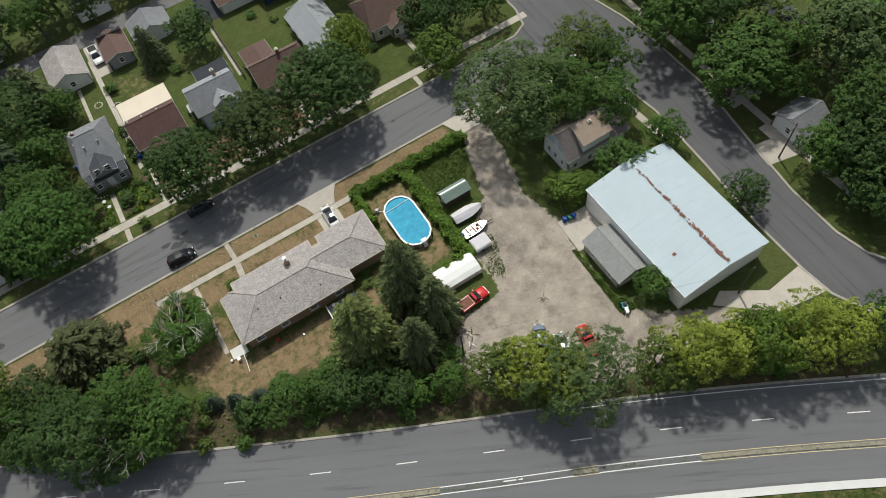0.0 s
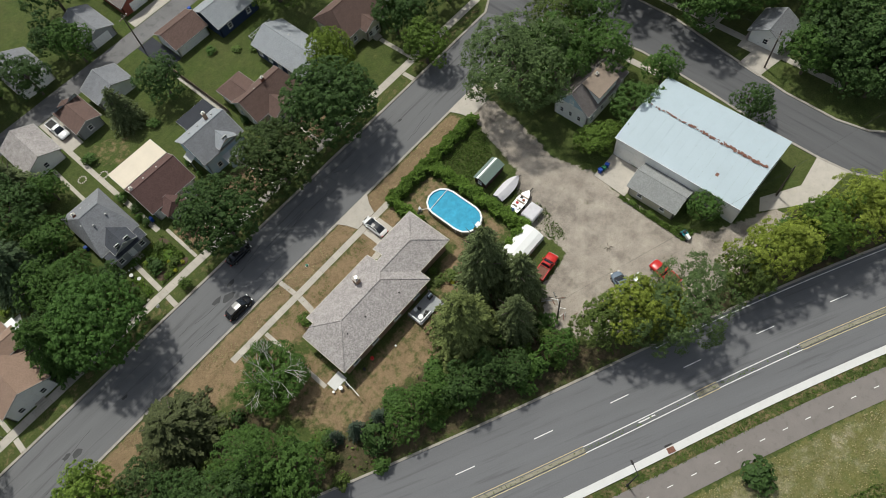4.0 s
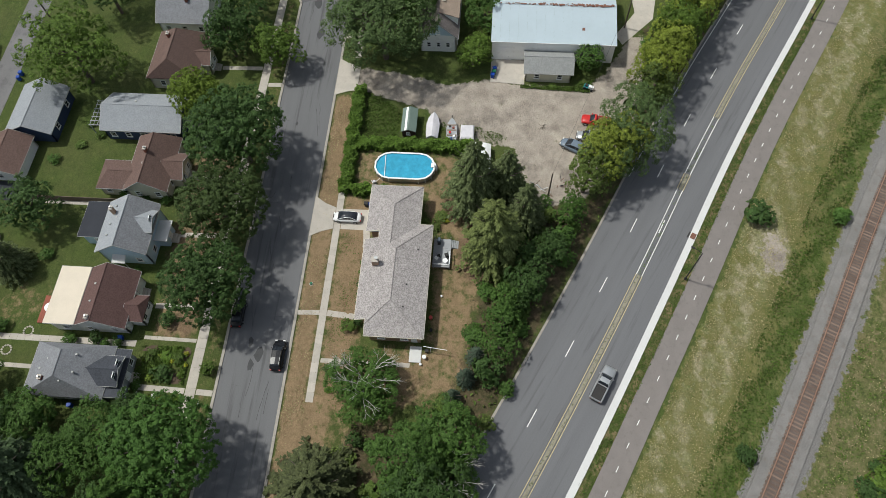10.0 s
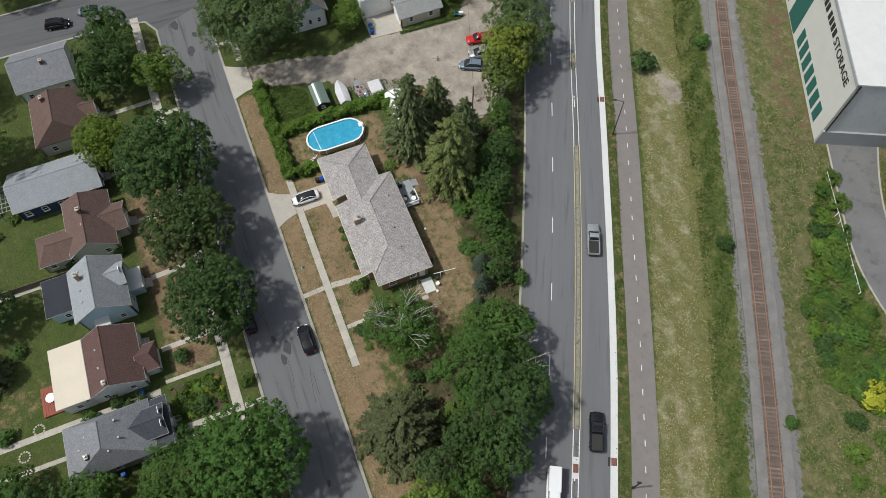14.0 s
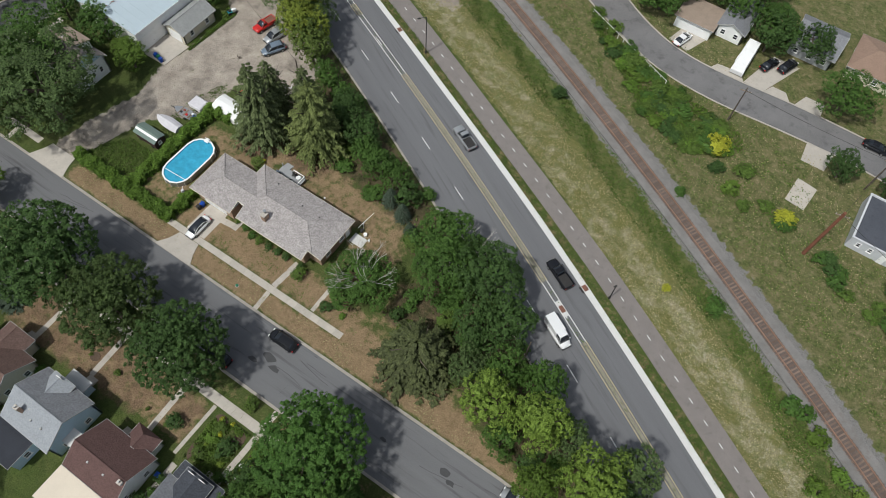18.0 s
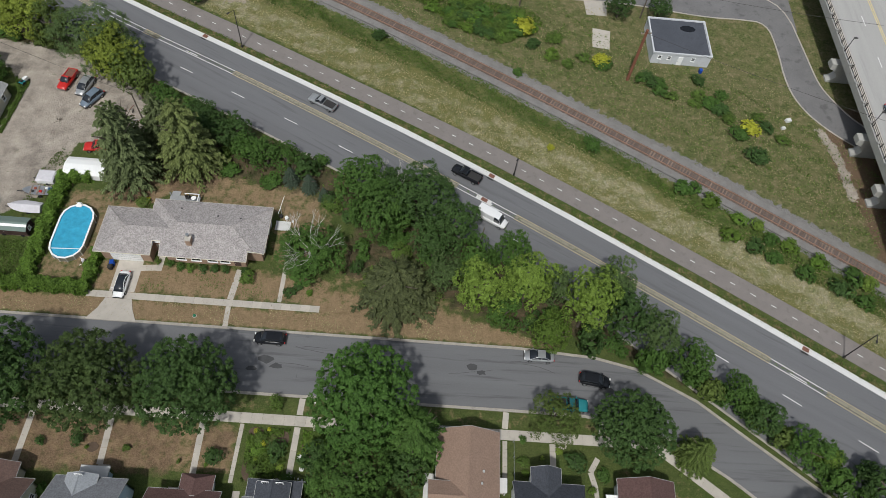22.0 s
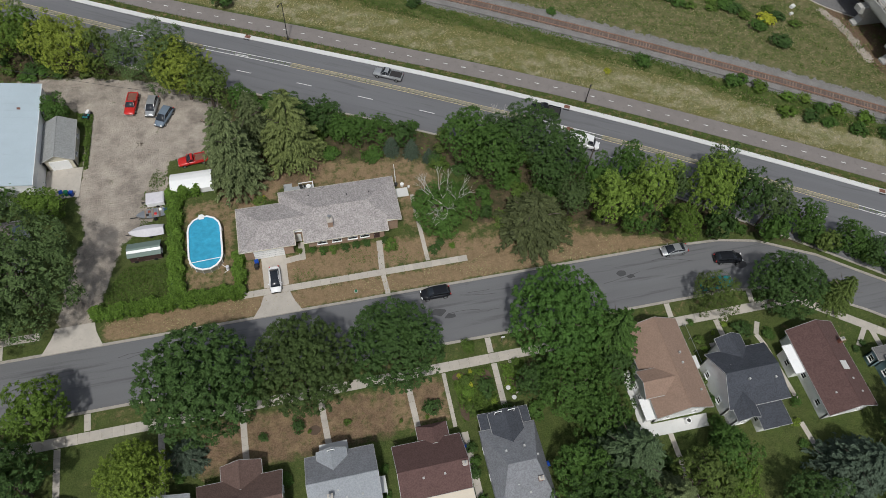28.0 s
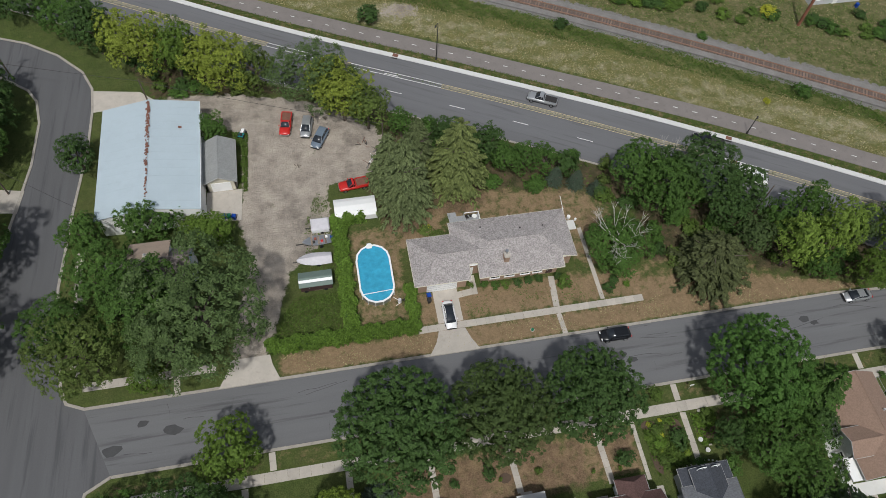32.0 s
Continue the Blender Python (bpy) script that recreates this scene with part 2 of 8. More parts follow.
M["tarp"] = material("pale_tarpaulin", (0.60, 0.58, 0.61), 0.8, 0.1, 0.8, 3.0, 0.4)
M["tent"] = material("white_tent_fabric", (0.80, 0.80, 0.79), 0.7, 0.04, 0.5, 4.0, 0.15)
M["blue_plastic"] = material("blue_plastic", (0.01, 0.06, 0.35), 0.5, 0.1, 1.0, 6.0, 0.0)
M["green_plastic"] = material("green_plastic", (0.02, 0.16, 0.08), 0.5, 0.1, 1.0, 6.0, 0.0)
M["green_roof"] = material("pale_green_metal", (0.15, 0.20, 0.175), 0.6, 0.1, 0.6, 5.0, 0.1)
M["shed_brown"] = material("dark_brown_boards", (0.075, 0.045, 0.04), 0.85, 0.2, 0.6, 7.0, 0.2)
M["teal_panel"] = material("dark_green_panel", (0.03, 0.13, 0.11), 0.5, 0.05, 0.6, 5.0, 0.0)
M["skin_grey"] = material("bridge_concrete", (0.40, 0.39, 0.365), 0.9, 0.12, 0.3, 5.0, 0.2, stain=(0.28, 0.27, 0.25))
M["soil"] = material("garden_soil", (0.10, 0.07, 0.05), 0.95, 0.25, 1.0, 8.0, 0.5)
M["maple"] = leaf("maple_leaves", (0.060, 0.116, 0.022), 0.3)
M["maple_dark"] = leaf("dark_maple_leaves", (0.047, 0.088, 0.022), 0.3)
M["maple_olive"] = leaf("olive_maple_leaves", (0.058, 0.090, 0.024), 0.3)
M["maple_bright"] = leaf("bright_maple_leaves", (0.062, 0.130, 0.024), 0.3)
M["olive"] = leaf("olive_leaves", (0.088, 0.124, 0.028))
M["yellow_green"] = leaf("yellow_green_leaves", (0.195, 0.240, 0.036))
M["bright_green"] = leaf("bright_green_leaves", (0.130, 0.192, 0.032))
M["lime"] = leaf("lime_leaves", (0.155, 0.218, 0.031))
M["grey_green"] = leaf("grey_green_leaves", (0.076, 0.116, 0.038))
M["spruce"] = leaf("spruce_needles", (0.112, 0.140, 0.058), 0.4)
M["spruce_yellow"] = leaf("yellowed_spruce_needles", (0.128, 0.155, 0.050), 0.35)
M["blue_spruce"] = leaf("blue_spruce_needles", (0.064, 0.090, 0.060), 0.3)
M["fresh"] = leaf("fresh_green_leaves", (0.088, 0.142, 0.021))
M["larch"] = leaf("dull_olive_needles", (0.066, 0.078, 0.030), 0.4)
M["fir_green"] = leaf("dark_fir_needles", (0.070, 0.105, 0.048))
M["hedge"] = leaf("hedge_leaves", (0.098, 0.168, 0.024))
M["weed"] = leaf("weed_leaves", (0.078, 0.124, 0.023))
M["straw"] = leaf("straw_stalks", (0.31, 0.27, 0.15))
M["flower"] = leaf("yellow_blooms", (0.30, 0.31, 0.03))


# ---- mesh helpers ----
class Build:
    """Collects corners and faces of one mesh."""

    def __init__(self):
        self.v, self.f = [], []

    def poly(self, pts):
        k = len(self.v)
        self.v += [tuple(p) for p in pts]
        self.f.append(tuple(range(k, k + len(pts))))
        return self

    def prism(self, pts, z0, z1):
        """A column over a counter-clockwise outline."""
        k, n = len(self.v), len(pts)
        self.v += [(p[0], p[1], z0) for p in pts] + [(p[0], p[1], z1) for p in pts]
        self.f += [tuple(range(k + n - 1, k - 1, -1)), tuple(range(k + n, k + 2 * n))]
        self.f += [(k + i, k + (i + 1) % n, k + n + (i + 1) % n, k + n + i) for i in range(n)]
        return self

    def box(self, x0, y0, z0, x1, y1, z1):
        return self.prism([(x0, y0), (x1, y0), (x1, y1), (x0, y1)], z0, z1)

    def slab(self, pts, down):
        """A plate of any slope: the outline, and the same a little lower."""
        k, n = len(self.v), len(pts)
        self.v += [tuple(p) for p in pts] + [(p[0], p[1], p[2] - down) for p in pts]
        self.f += [tuple(range(k, k + n)), tuple(range(k + 2 * n - 1, k + n - 1, -1))]
        self.f += [(k + (i + 1) % n, k + i, k + n + i, k + n + (i + 1) % n) for i in range(n)]
        return self

    def tube(self, a, b, r0, r1=None, n=6):
        a, b = Vector(a), Vector(b)
        r1 = r0 if r1 is None else r1
        d = (b - a).normalized()
        u = d.orthogonal().normalized()
        w = d.cross(u)
        k = len(self.v)
        for c, r in ((a, r0), (b, r1)):
            self.v += [tuple(c + (u * math.cos(2 * math.pi * i / n) + w * math.sin(2 * math.pi * i / n)) * r) for i in range(n)]
        self.f += [(k + i, k + (i + 1) % n, k + n + (i + 1) % n, k + n + i) for i in range(n)]
        self.f += [tuple(range(k + n - 1, k - 1, -1)), tuple(range(k + n, k + 2 * n))]
        return self

    def loft(self, rings, close=True):
        """Skin over rings of equal count; the ends are capped."""
        k, n = len(self.v), len(rings[0])
        for r in rings:
            self.v += [tuple(p) for p in r]
        for j in range(len(rings) - 1):
            a, b = k + j * n, k + (j + 1) * n
            self.f += [(a + i, a + (i + 1) % n, b + (i + 1) % n, b + i) for i in range(n)]
        if close:
            self.f += [tuple(range(k + n - 1, k - 1, -1)), tuple(range(k + (len(rings) - 1) * n, k + len(rings) * n))]
        return self

    def mesh(self, name):
        me = bpy.data.meshes.new(name)
        me.from_pydata(self.v, [], self.f)
        me.update()
        return me


def part(name, b, mat, parent=None, label="", smooth=False):
    """ONE mesh object from a Build or a mesh, under a thing or a part."""
    me = b if isinstance(b, bpy.types.Mesh) else b.mesh(name)
    if not me.materials:
        me.materials.append(M[mat] if isinstance(mat, str) else mat)
    if smooth:
        me.polygons.foreach_set("use_smooth", [True] * len(me.polygons))
    ob = new(name, me)
    if parent:
        ob.parent = parent
    if label:
        tagged(ob, label)
    return ob


def thing(name, label, category, group="", at=(0, 0, 0), turn=0.0):
    """The Empty of a thing with parts, at its base."""
    ob = new(name)
    ob.empty_display_size = 0.2
    ob.matrix_basis = pose(*at, 0, 0, turn)
    return tagged(ob, label, category, group)


def structure(name, b, mat, label=""):
    return tagged(part(name, b, mat), label, kind="structure")

# ---- plan lines ----
def west_bend(x):
    """The highway turns a little west of the yard; the turn is eased over some metres."""
    d = np.maximum(0.0, -24.0 - np.asarray(x, float))
    return np.where(d < 36, 0.14 * d * d / 72, 0.14 * (d - 18))


def dash_y(x):
    """The highway's lane line, which the kerbs, the trail and the rails run along."""
    return 44.486 - 0.5006 * x - 0.000677 * x * x + float(west_bend(x))


def along(x, off):
    """A point off metres from the highway's lane line, towards the railway."""
    s = (dash_y(x + 0.5) - dash_y(x - 0.5))
    k = math.hypot(1, s)
    return (x - s / k * off, dash_y(x) + off / k)


def ribbon(offs, x0, x1, z0, z1, step=4.0):
    """A strip along the highway between two offsets (numbers or functions of x)."""
    b, n = Build(), max(2, int(abs(x1 - x0) / step) + 1)
    val = lambda o, x: o(x) if callable(o) else o
    ring = []
    for i in range(n):
        x = x0 + (x1 - x0) * i / (n - 1)
        p, q = along(x, val(offs[0], x)), along(x, val(offs[1], x))
        ring.append([(*p, z0), (*q, z0), (*q, z1), (*p, z1)])
    return b.loft(ring)


STREET_N = [(-84, -0.2), (-70.0, -0.2), (-40, -0.2), (0, -0.2), (46, -0.2), (58, -0.9), (64.5, -2.3), (73.6, -6.9), (79, -11), (92, -20.6), (112, -35), (170, -78)]
STREET_S = [(-84, -9.9), (-66.0, -9.9), (-40, -9.9), (0, -9.9), (46, -9.9), (56, -10.0), (63, -11.0), (69, -12.9), (77, -17.9), (87, -25.5), (106, -40), (164, -83)]
CROSS_E = [(-71, -110), (-70.4, -16), (-69.2, -11.6), (-66.0, -9.9), (-70.0, -0.2), (-72.6, 1.0), (-73.6, 3.4), (-75.4, 20), (-74.4, 34), (-73, 47), (-72.8, 56), (-73.2, 61.5), (-75.2, 66), (-80, 71), (-86, 75), (-96, 79), (-120, 86)]
CROSS_W = [(-81.5, -110), (-82, -16), (-83, -11), (-84, -8), (-85.2, -2), (-85.5, 1), (-85.8, 6), (-85.6, 20), (-83.2, 34), (-81.5, 45), (-81.2, 54.5), (-82.2, 59.8), (-84, 62.8), (-87.5, 65.5), (-92, 68.5), (-100, 71.5), (-122, 77)]


def band(left, right, z0, z1):
    b = Build()
    return b.loft([[(*p, z0), (*q, z0), (*q, z1), (*p, z1)] for p, q in zip(left, right)])


def shifted(line, d):
    """The same line, d metres to its left."""
    out = []
    for i, p in enumerate(line):
        a, c = line[max(0, i - 1)], line[min(len(line) - 1, i + 1)]
        t = Vector((c[0] - a[0], c[1] - a[1])).normalized()
        out.append((p[0] - t.y * d, p[1] + t.x * d))
    return out


def inside_by(px, py, poly):
    """How far points lie inside an outline, in metres (negative outside)."""
    d, inn = np.full(px.shape, 1e9), np.zeros(px.shape, bool)
    for (x0, y0), (x1, y1) in zip(poly, poly[1:] + poly[:1]):
        ex, ey = x1 - x0, y1 - y0
        t = np.clip(((px - x0) * ex + (py - y0) * ey) / (ex * ex + ey * ey + 1e-9), 0, 1)
        d = np.minimum(d, np.hypot(px - x0 - t * ex, py - y0 - t * ey))
        if y0 != y1:
            inn ^= ((y0 > py) != (y1 > py)) & (px < ex * (py - y0) / ey + x0)
    return np.where(inn, d, -d)


def soft(d, w):
    return np.clip(d / w + 0.5, 0, 1)


LOT = [(-44.6, 2.6), (-49.6, 2.8), (-48.8, 12), (-46.4, 20), (-48, 29), (-47.2, 33), (-46.6, 46), (-50, 49.5), (-60, 55), (-60, 58), (-46, 56.5), (-36, 54), (-28, 49.5), (-22.5, 45), (-21, 39), (-24.5, 34), (-33, 33.5), (-32.8, 24), (-40, 17.5), (-41.6, 13), (-43.2, 8)]
STREET_AREA = STREET_N + STREET_S[::-1]
CROSS_AREA = CROSS_E + CROSS_W[::-1]
YARD_DRY = [(-22, 4.8), (16, 4.8), (16, 9.4), (3, 10.4), (-21, 10.4)]
# dried-out zones: outline, how dry, softness of the edge
DRY_ZONES = [
    (YARD_DRY, 1.0, 2.0),
    ([(-43, 0.3), (54, 0.3), (46, 2.6), (30, 6.4), (15, 5.0), (15, 3.7), (-43, 3.9)], 1.05, 1.0),
    ([(12, 0.5), (40, 1.0), (32, 5.6), (17, 8.6), (13, 6.0)], 0.9, 2.0),
    ([(-15, 20.6), (4.8, 20.6), (5, 12), (9, 10), (15, 17), (13, 25), (8, 27.6), (-6, 29.6), (-13, 26)], 0.8, 3.0),
    ([(-6, 23), (5, 22), (8, 26), (-4, 28)], 0.95, 4.0),
    ([(-31, 6), (-23, 6), (-22, 18.5), (-15, 19), (-15, 28), (-24, 24), (-31, 24.5)], 0.72, 2.0),
    ([(-23, 18.8), (-20, 18.8), (-15.5, 22), (-12, 27), (-14, 28), (-17.5, 24), (-22, 21.5)], 1.1, 1.5),
    ([(-30, -23), (6, -22), (6, -15), (-30, -15)], 0.85, 2.0),
    ([(0, -36), (7, -44), (4, -50), (-3, -46)], 0.5, 4.0),
    ([(18, -15), (30, -15), (30, -20), (18, -20)], 0.45, 2.0),
    ([(60, -16), (72, -20), (70, -27), (60, -22)], 0.45, 3.0),
    ([(16, 9), (34, 4.5), (40, 6), (30, 14), (22, 19), (15, 18)], 0.62, 3.0),
    ([(-71, -10.6), (58, -10.6), (58, -12.8), (-71, -12.8)], 0.42, 0.8),
]
BELT = [(-72, 76), (-62, 57), (-44, 57), (-27, 50), (-21, 44), (-22, 30), (-12, 28), (-4, 28), (10, 26), (18, 20), (16, 11), (30, 8), (44, 3), (60, 1), (75, -6), (98, -22), (112, -28), (112, -22), (88, -9), (66, 3), (40, 19), (12, 33), (-16, 47), (-45, 61), (-68, 74)]

# ---- ground: one sheet out to the horizon ----
def make_ground():
    step = 0.9
    xs, ys = np.arange(-126, 150.1, step), np.arange(-108, 144.1, step)
    nx, ny = len(xs), len(ys)
    gx, gy = (a.ravel() for a in np.meshgrid(xs, ys))
    dashy = 44.486 - 0.5006 * gx - 0.000677 * gx**2 + west_bend(gx)
    slope = -0.5006 - 0.001354 * gx
    off = (gy - dashy) / np.sqrt(1 + slope**2)
    road = np.maximum(inside_by(gx, gy, STREET_AREA), inside_by(gx, gy, CROSS_AREA))
    hw = np.minimum(off + 4.9 + 0.12 * np.maximum(0, gx - 55), 16.2 - off)
    lot = inside_by(gx, gy, LOT)
    rng = np.random.default_rng(5)
    # lawns lie a kerb's height over the roads
    z = 0.11 * soft(-np.maximum(road, hw) - 0.55, 0.9) - 0.05
    z = np.where(lot > -0.5, np.minimum(z, 0.02), z) + rng.normal(0, 0.008, gx.shape)
    # a low ridge of weeds between the trail and the rails
    z += 0.35 * np.exp(-((off - 23.5) / 3.2) ** 2) + 0.25 * np.exp(-((off - 33) / 3.5) ** 2)
    rail = off - (32.75 - 0.024 * gx)
    dry = np.zeros(gx.shape)
    for outline, amount, edge in DRY_ZONES:
        dry = np.maximum(dry, amount * soft(inside_by(gx, gy, outline), edge))
    needles = np.zeros(gx.shape)
    for sx, sy, sr in ((-20.5, 26.4, 5.0), (-11.2, 29.6, 5.6), (-22.2, 32, 4.6), (-17.2, 35.2, 4.0)):
        needles = np.maximum(needles, soft(sr - np.hypot(gx - sx, gy - sy), 2.5))
    for worn in ([(-30, -23.5), (-2, -23.5), (-2, -15), (-30, -15)], [(-1, -20), (6, -20), (6, -15), (-1, -15)]):
        needles = np.maximum(needles, 0.8 * soft(inside_by(gx, gy, worn), 2.0))
    brown = soft(rail - 3.4, 1.0)
    weed = soft(off - 16.0, 1.0)
    bare = 0.75 * soft(np.minimum(off - 15.6, 23.0 - off), 2) + 0.3 * soft(np.minimum(off - 37, 46 - off), 2)
    bare += 0.9 * np.exp(-(((gx + 14) / 4.5) ** 2 + ((gy - 75.5) / 3.0) ** 2))
    bare += 0.5 * np.exp(-((off - 20.4) / 1.1) ** 2) * soft(gx - 62, 30)
    for sx, sy in ((68.2, 33.4), (81.2, 26.7), (85.1, 23.2)):
        bare += 0.8 * np.exp(-(((gx - sx) / 2.2) ** 2 + ((gy - sy + 0.5 * (gx - sx)) / 0.8) ** 2))
    drift = np.sin(gx * 0.33 + 2.2 * np.sin(off * 0.9)) * np.sin(off * 1.5 + 0.21 * gx) + 0.6 * np.sin(gx * 0.83 - off * 1.9)
    bare += 0.24 * drift * soft(np.minimum(off - 15.6, 25.0 - off), 2)
    dry = np.maximum(dry, 0.5 * soft(np.minimum(off - 9.3, 12.0 - off), 0.6))
    shade_soil = soft(inside_by(gx, gy, BELT), 3.0)
    lush = soft(np.minimum(rail + 7.4, -2.6 - rail), 2.2) - 0.22 * drift * soft(np.minimum(off - 16.5, 30.0 - off), 2)
    soil = np.maximum(soft(lot, 1.2), 1.2 * np.exp(-(((gx + 14) / 4.0) ** 2 + ((gy - 75.5) / 2.6) ** 2)))
    # a trodden path of pale dirt down beside the bridge
    soil = np.maximum(soil, 1.1 * np.exp(-((gx - 109.6 + 0.012 * np.maximum(gy - 37, 0) ** 2) / 1.3) ** 2) * soft(np.minimum(gy - 34, 52 - gy), 3.0))
    under_bridge = inside_by(gx, gy, [(110.6, -40), (134, -40), (134, 58), (112.4, 58), (107.4, 50), (107.4, 40), (110.6, 30)])
    dirt = np.maximum(soft(under_bridge, 2.0), 0.5 * soft(np.minimum(off - 40.6, 48.5 - off), 2.0) * soft(8 - gx, 4))
    stony = soft(np.minimum(rail + 3.2, 3.9 - rail), 1.0)
    outer = [(-1, -1), (1, -1), (1, 1), (-1, 1)]
    verts = np.stack([gx, gy, z], 1)
    ii = (np.arange(ny - 1)[:, None] * nx + np.arange(nx - 1)[None]).ravel()
    faces = np.stack([ii, ii + 1, ii + nx + 1, ii + nx], 1)
    rim = [(xs[0], ys[0]), (xs[-1], ys[0]), (xs[-1], ys[-1]), (xs[0], ys[-1])]
    k = len(verts)
    corner = [0, nx - 1, nx * ny - 1, nx * (ny - 1)]
    far = np.array([(3000 * a, 3000 * b, 0.0) for a, b in outer])
    verts = np.concatenate([verts, far])
    faces = faces.tolist() + [[k + i, k + (i + 1) % 4, corner[(i + 1) % 4], corner[i]] for i in range(4)]
    me = bpy.data.meshes.new("ground")
    me.from_pydata(verts.tolist(), [], faces)
    for name, a in (("dry", dry), ("weed", weed), ("bare", bare), ("litter", shade_soil), ("lush", lush), ("soil", soil), ("stony", stony), ("needles", needles), ("brown", brown), ("dirt", dirt)):
        at = me.attributes.new(name, "FLOAT", "POINT")
        at.data.foreach_set("value", np.concatenate([a, np.zeros(4)]).astype(np.float32))
    me.update()
    return me


def ground_material():
    m = bpy.data.materials.new("lawn_and_soil")
    m.use_nodes = True
    n, l = m.node_tree.nodes, m.node_tree.links
    b = n["Principled BSDF"]
    b.inputs["Roughness"].default_value, b.inputs["Specular IOR Level"].default_value = 0.95, 0.15
    geo = n.new("ShaderNodeNewGeometry")

    def noise_at(s, detail=4, rough=0.65, lo=0.32, hi=0.68):
        x = n.new("ShaderNodeTexNoise")
        x.inputs["Scale"].default_value, x.inputs["Detail"].default_value, x.inputs["Roughness"].default_value = s, detail, rough
        l.new(geo.outputs["Position"], x.inputs["Vector"])
        r = n.new("ShaderNodeMapRange")
        r.inputs[1].default_value, r.inputs[2].default_value = lo, hi
        l.new(x.outputs[0], r.inputs[0])
        return r.outputs[0]

    def math_(op, a, c):
        x = n.new("ShaderNodeMath")
        x.operation, x.use_clamp = op, False
        for k, v in enumerate((a, c)):
            if isinstance(v, float):
                x.inputs[k].default_value = v
            else:
                l.new(v, x.inputs[k])
        return x.outputs[0]

    def mix(a, c, fac):
        x = n.new("ShaderNodeMix")
        x.data_type = "RGBA"
        for k, v in ((0, fac), (6, a), (7, c)):
            if isinstance(v, float):
                x.inputs[k].default_value = v
            elif isinstance(v, tuple):
                x.inputs[k].default_value = (*v, 1.0)
            else:
                l.new(v, x.inputs[k])
        return x.outputs[2]

    def attr(name):
        x = n.new("ShaderNodeAttribute")
        x.attribute_name = name
        return x.outputs["Fac"]

    def cover(name, s, hard=5.0, bias=0.0):
        """Where a zone's weight, broken up by noise, passes one half."""
        v = math_("ADD", attr(name), math_("MULTIPLY", math_("SUBTRACT", noise_at(s, 5, 0.7), 0.5), 0.8))
        v = math_("MULTIPLY", math_("SUBTRACT", v, 0.5 - bias), hard)
        x = n.new("ShaderNodeClamp")
        l.new(v, x.inputs[0])
        return x.outputs[0]

    big, mid, tuft, fine = noise_at(0.12), noise_at(0.6), noise_at(1.9), noise_at(6.0)
    green = mix((0.028, 0.056, 0.012), (0.082, 0.122, 0.028), mid)
    green = mix(green, mix((0.024, 0.045, 0.010), (0.125, 0.155, 0.046), fine), 0.5)
    green = mix(green, mix((0.10, 0.088, 0.04), (0.19, 0.155, 0.08), tuft), math_("MULTIPLY", big, 0.3))
    straw = mix(mix((0.18, 0.12, 0.068), (0.36, 0.25, 0.15), mid), mix((0.12, 0.09, 0.045), (0.44, 0.32, 0.20), fine), 0.45)
    straw = mix(straw, mix((0.12, 0.09, 0.045), (0.30, 0.215, 0.13), tuft), 0.35)
    weeds = mix(mix((0.075, 0.100, 0.024), (0.215, 0.190, 0.078), mid), mix((0.055, 0.075, 0.020), (0.31, 0.265, 0.14), fine), 0.5)
    weeds = mix(weeds, (0.17, 0.165, 0.035), math_("MULTIPLY", noise_at(0.28), 0.55))
    weeds = mix(weeds, mix((0.05, 0.07, 0.018), (0.22, 0.20, 0.10), tuft), 0.35)
    rough_land = mix(mix((0.085, 0.110, 0.032), (0.205, 0.165, 0.090), noise_at(0.2)), mix((0.075, 0.088, 0.028), (0.28, 0.225, 0.13), fine), 0.45)
    rough_land = mix(rough_land, mix((0.07, 0.092, 0.026), (0.21, 0.175, 0.095), tuft), 0.4)
    patch, fleck = noise_at(0.42, 6, 0.7, 0.42, 0.58), noise_at(2.6, 3, 0.6, 0.40, 0.60)
    scrub = mix((0.040, 0.066, 0.016), (0.110, 0.140, 0.040), fleck)
    rough_land = mix(rough_land, scrub, math_("MULTIPLY", patch, 0.75))
    rough_land = mix(rough_land, (0.29, 0.235, 0.145), math_("MULTIPLY", noise_at(0.9, 5, 0.7, 0.52, 0.64), 0.5))
    weeds = mix(weeds, mix((0.050, 0.080, 0.020), (0.130, 0.155, 0.045), fleck), math_("MULTIPLY", noise_at(0.5, 6, 0.7, 0.50, 0.62), 0.75))
    pale = mix(mix((0.20, 0.17, 0.095), (0.50, 0.44, 0.31), fine), (0.12, 0.135, 0.05), math_("MULTIPLY", tuft, 0.6))
    pale = mix(pale, mix((0.075, 0.105, 0.026), (0.19, 0.20, 0.06), fleck), math_("MULTIPLY", patch, 0.6))
    pale = mix(pale, (0.46, 0.42, 0.33), math_("MULTIPLY", noise_at(1.3, 5, 0.75, 0.56, 0.64), 0.6))
    rich = mix(mix((0.050, 0.082, 0.018), (0.120, 0.150, 0.040), mid), mix((0.035, 0.058, 0.014), (0.155, 0.175, 0.060), fine), 0.5)
    rich = mix(rich, mix((0.12, 0.115, 0.05), (0.24, 0.20, 0.10), fleck), math_("MULTIPLY", noise_at(0.6, 5, 0.7, 0.48, 0.62), 0.6))
    litter = mix((0.040, 0.048, 0.018), (0.13, 0.095, 0.06), mid)
    duff = mix((0.095, 0.062, 0.042), (0.215, 0.14, 0.095), mix((0.0, 0.0, 0.0), (1.0, 1.0, 1.0), fine))
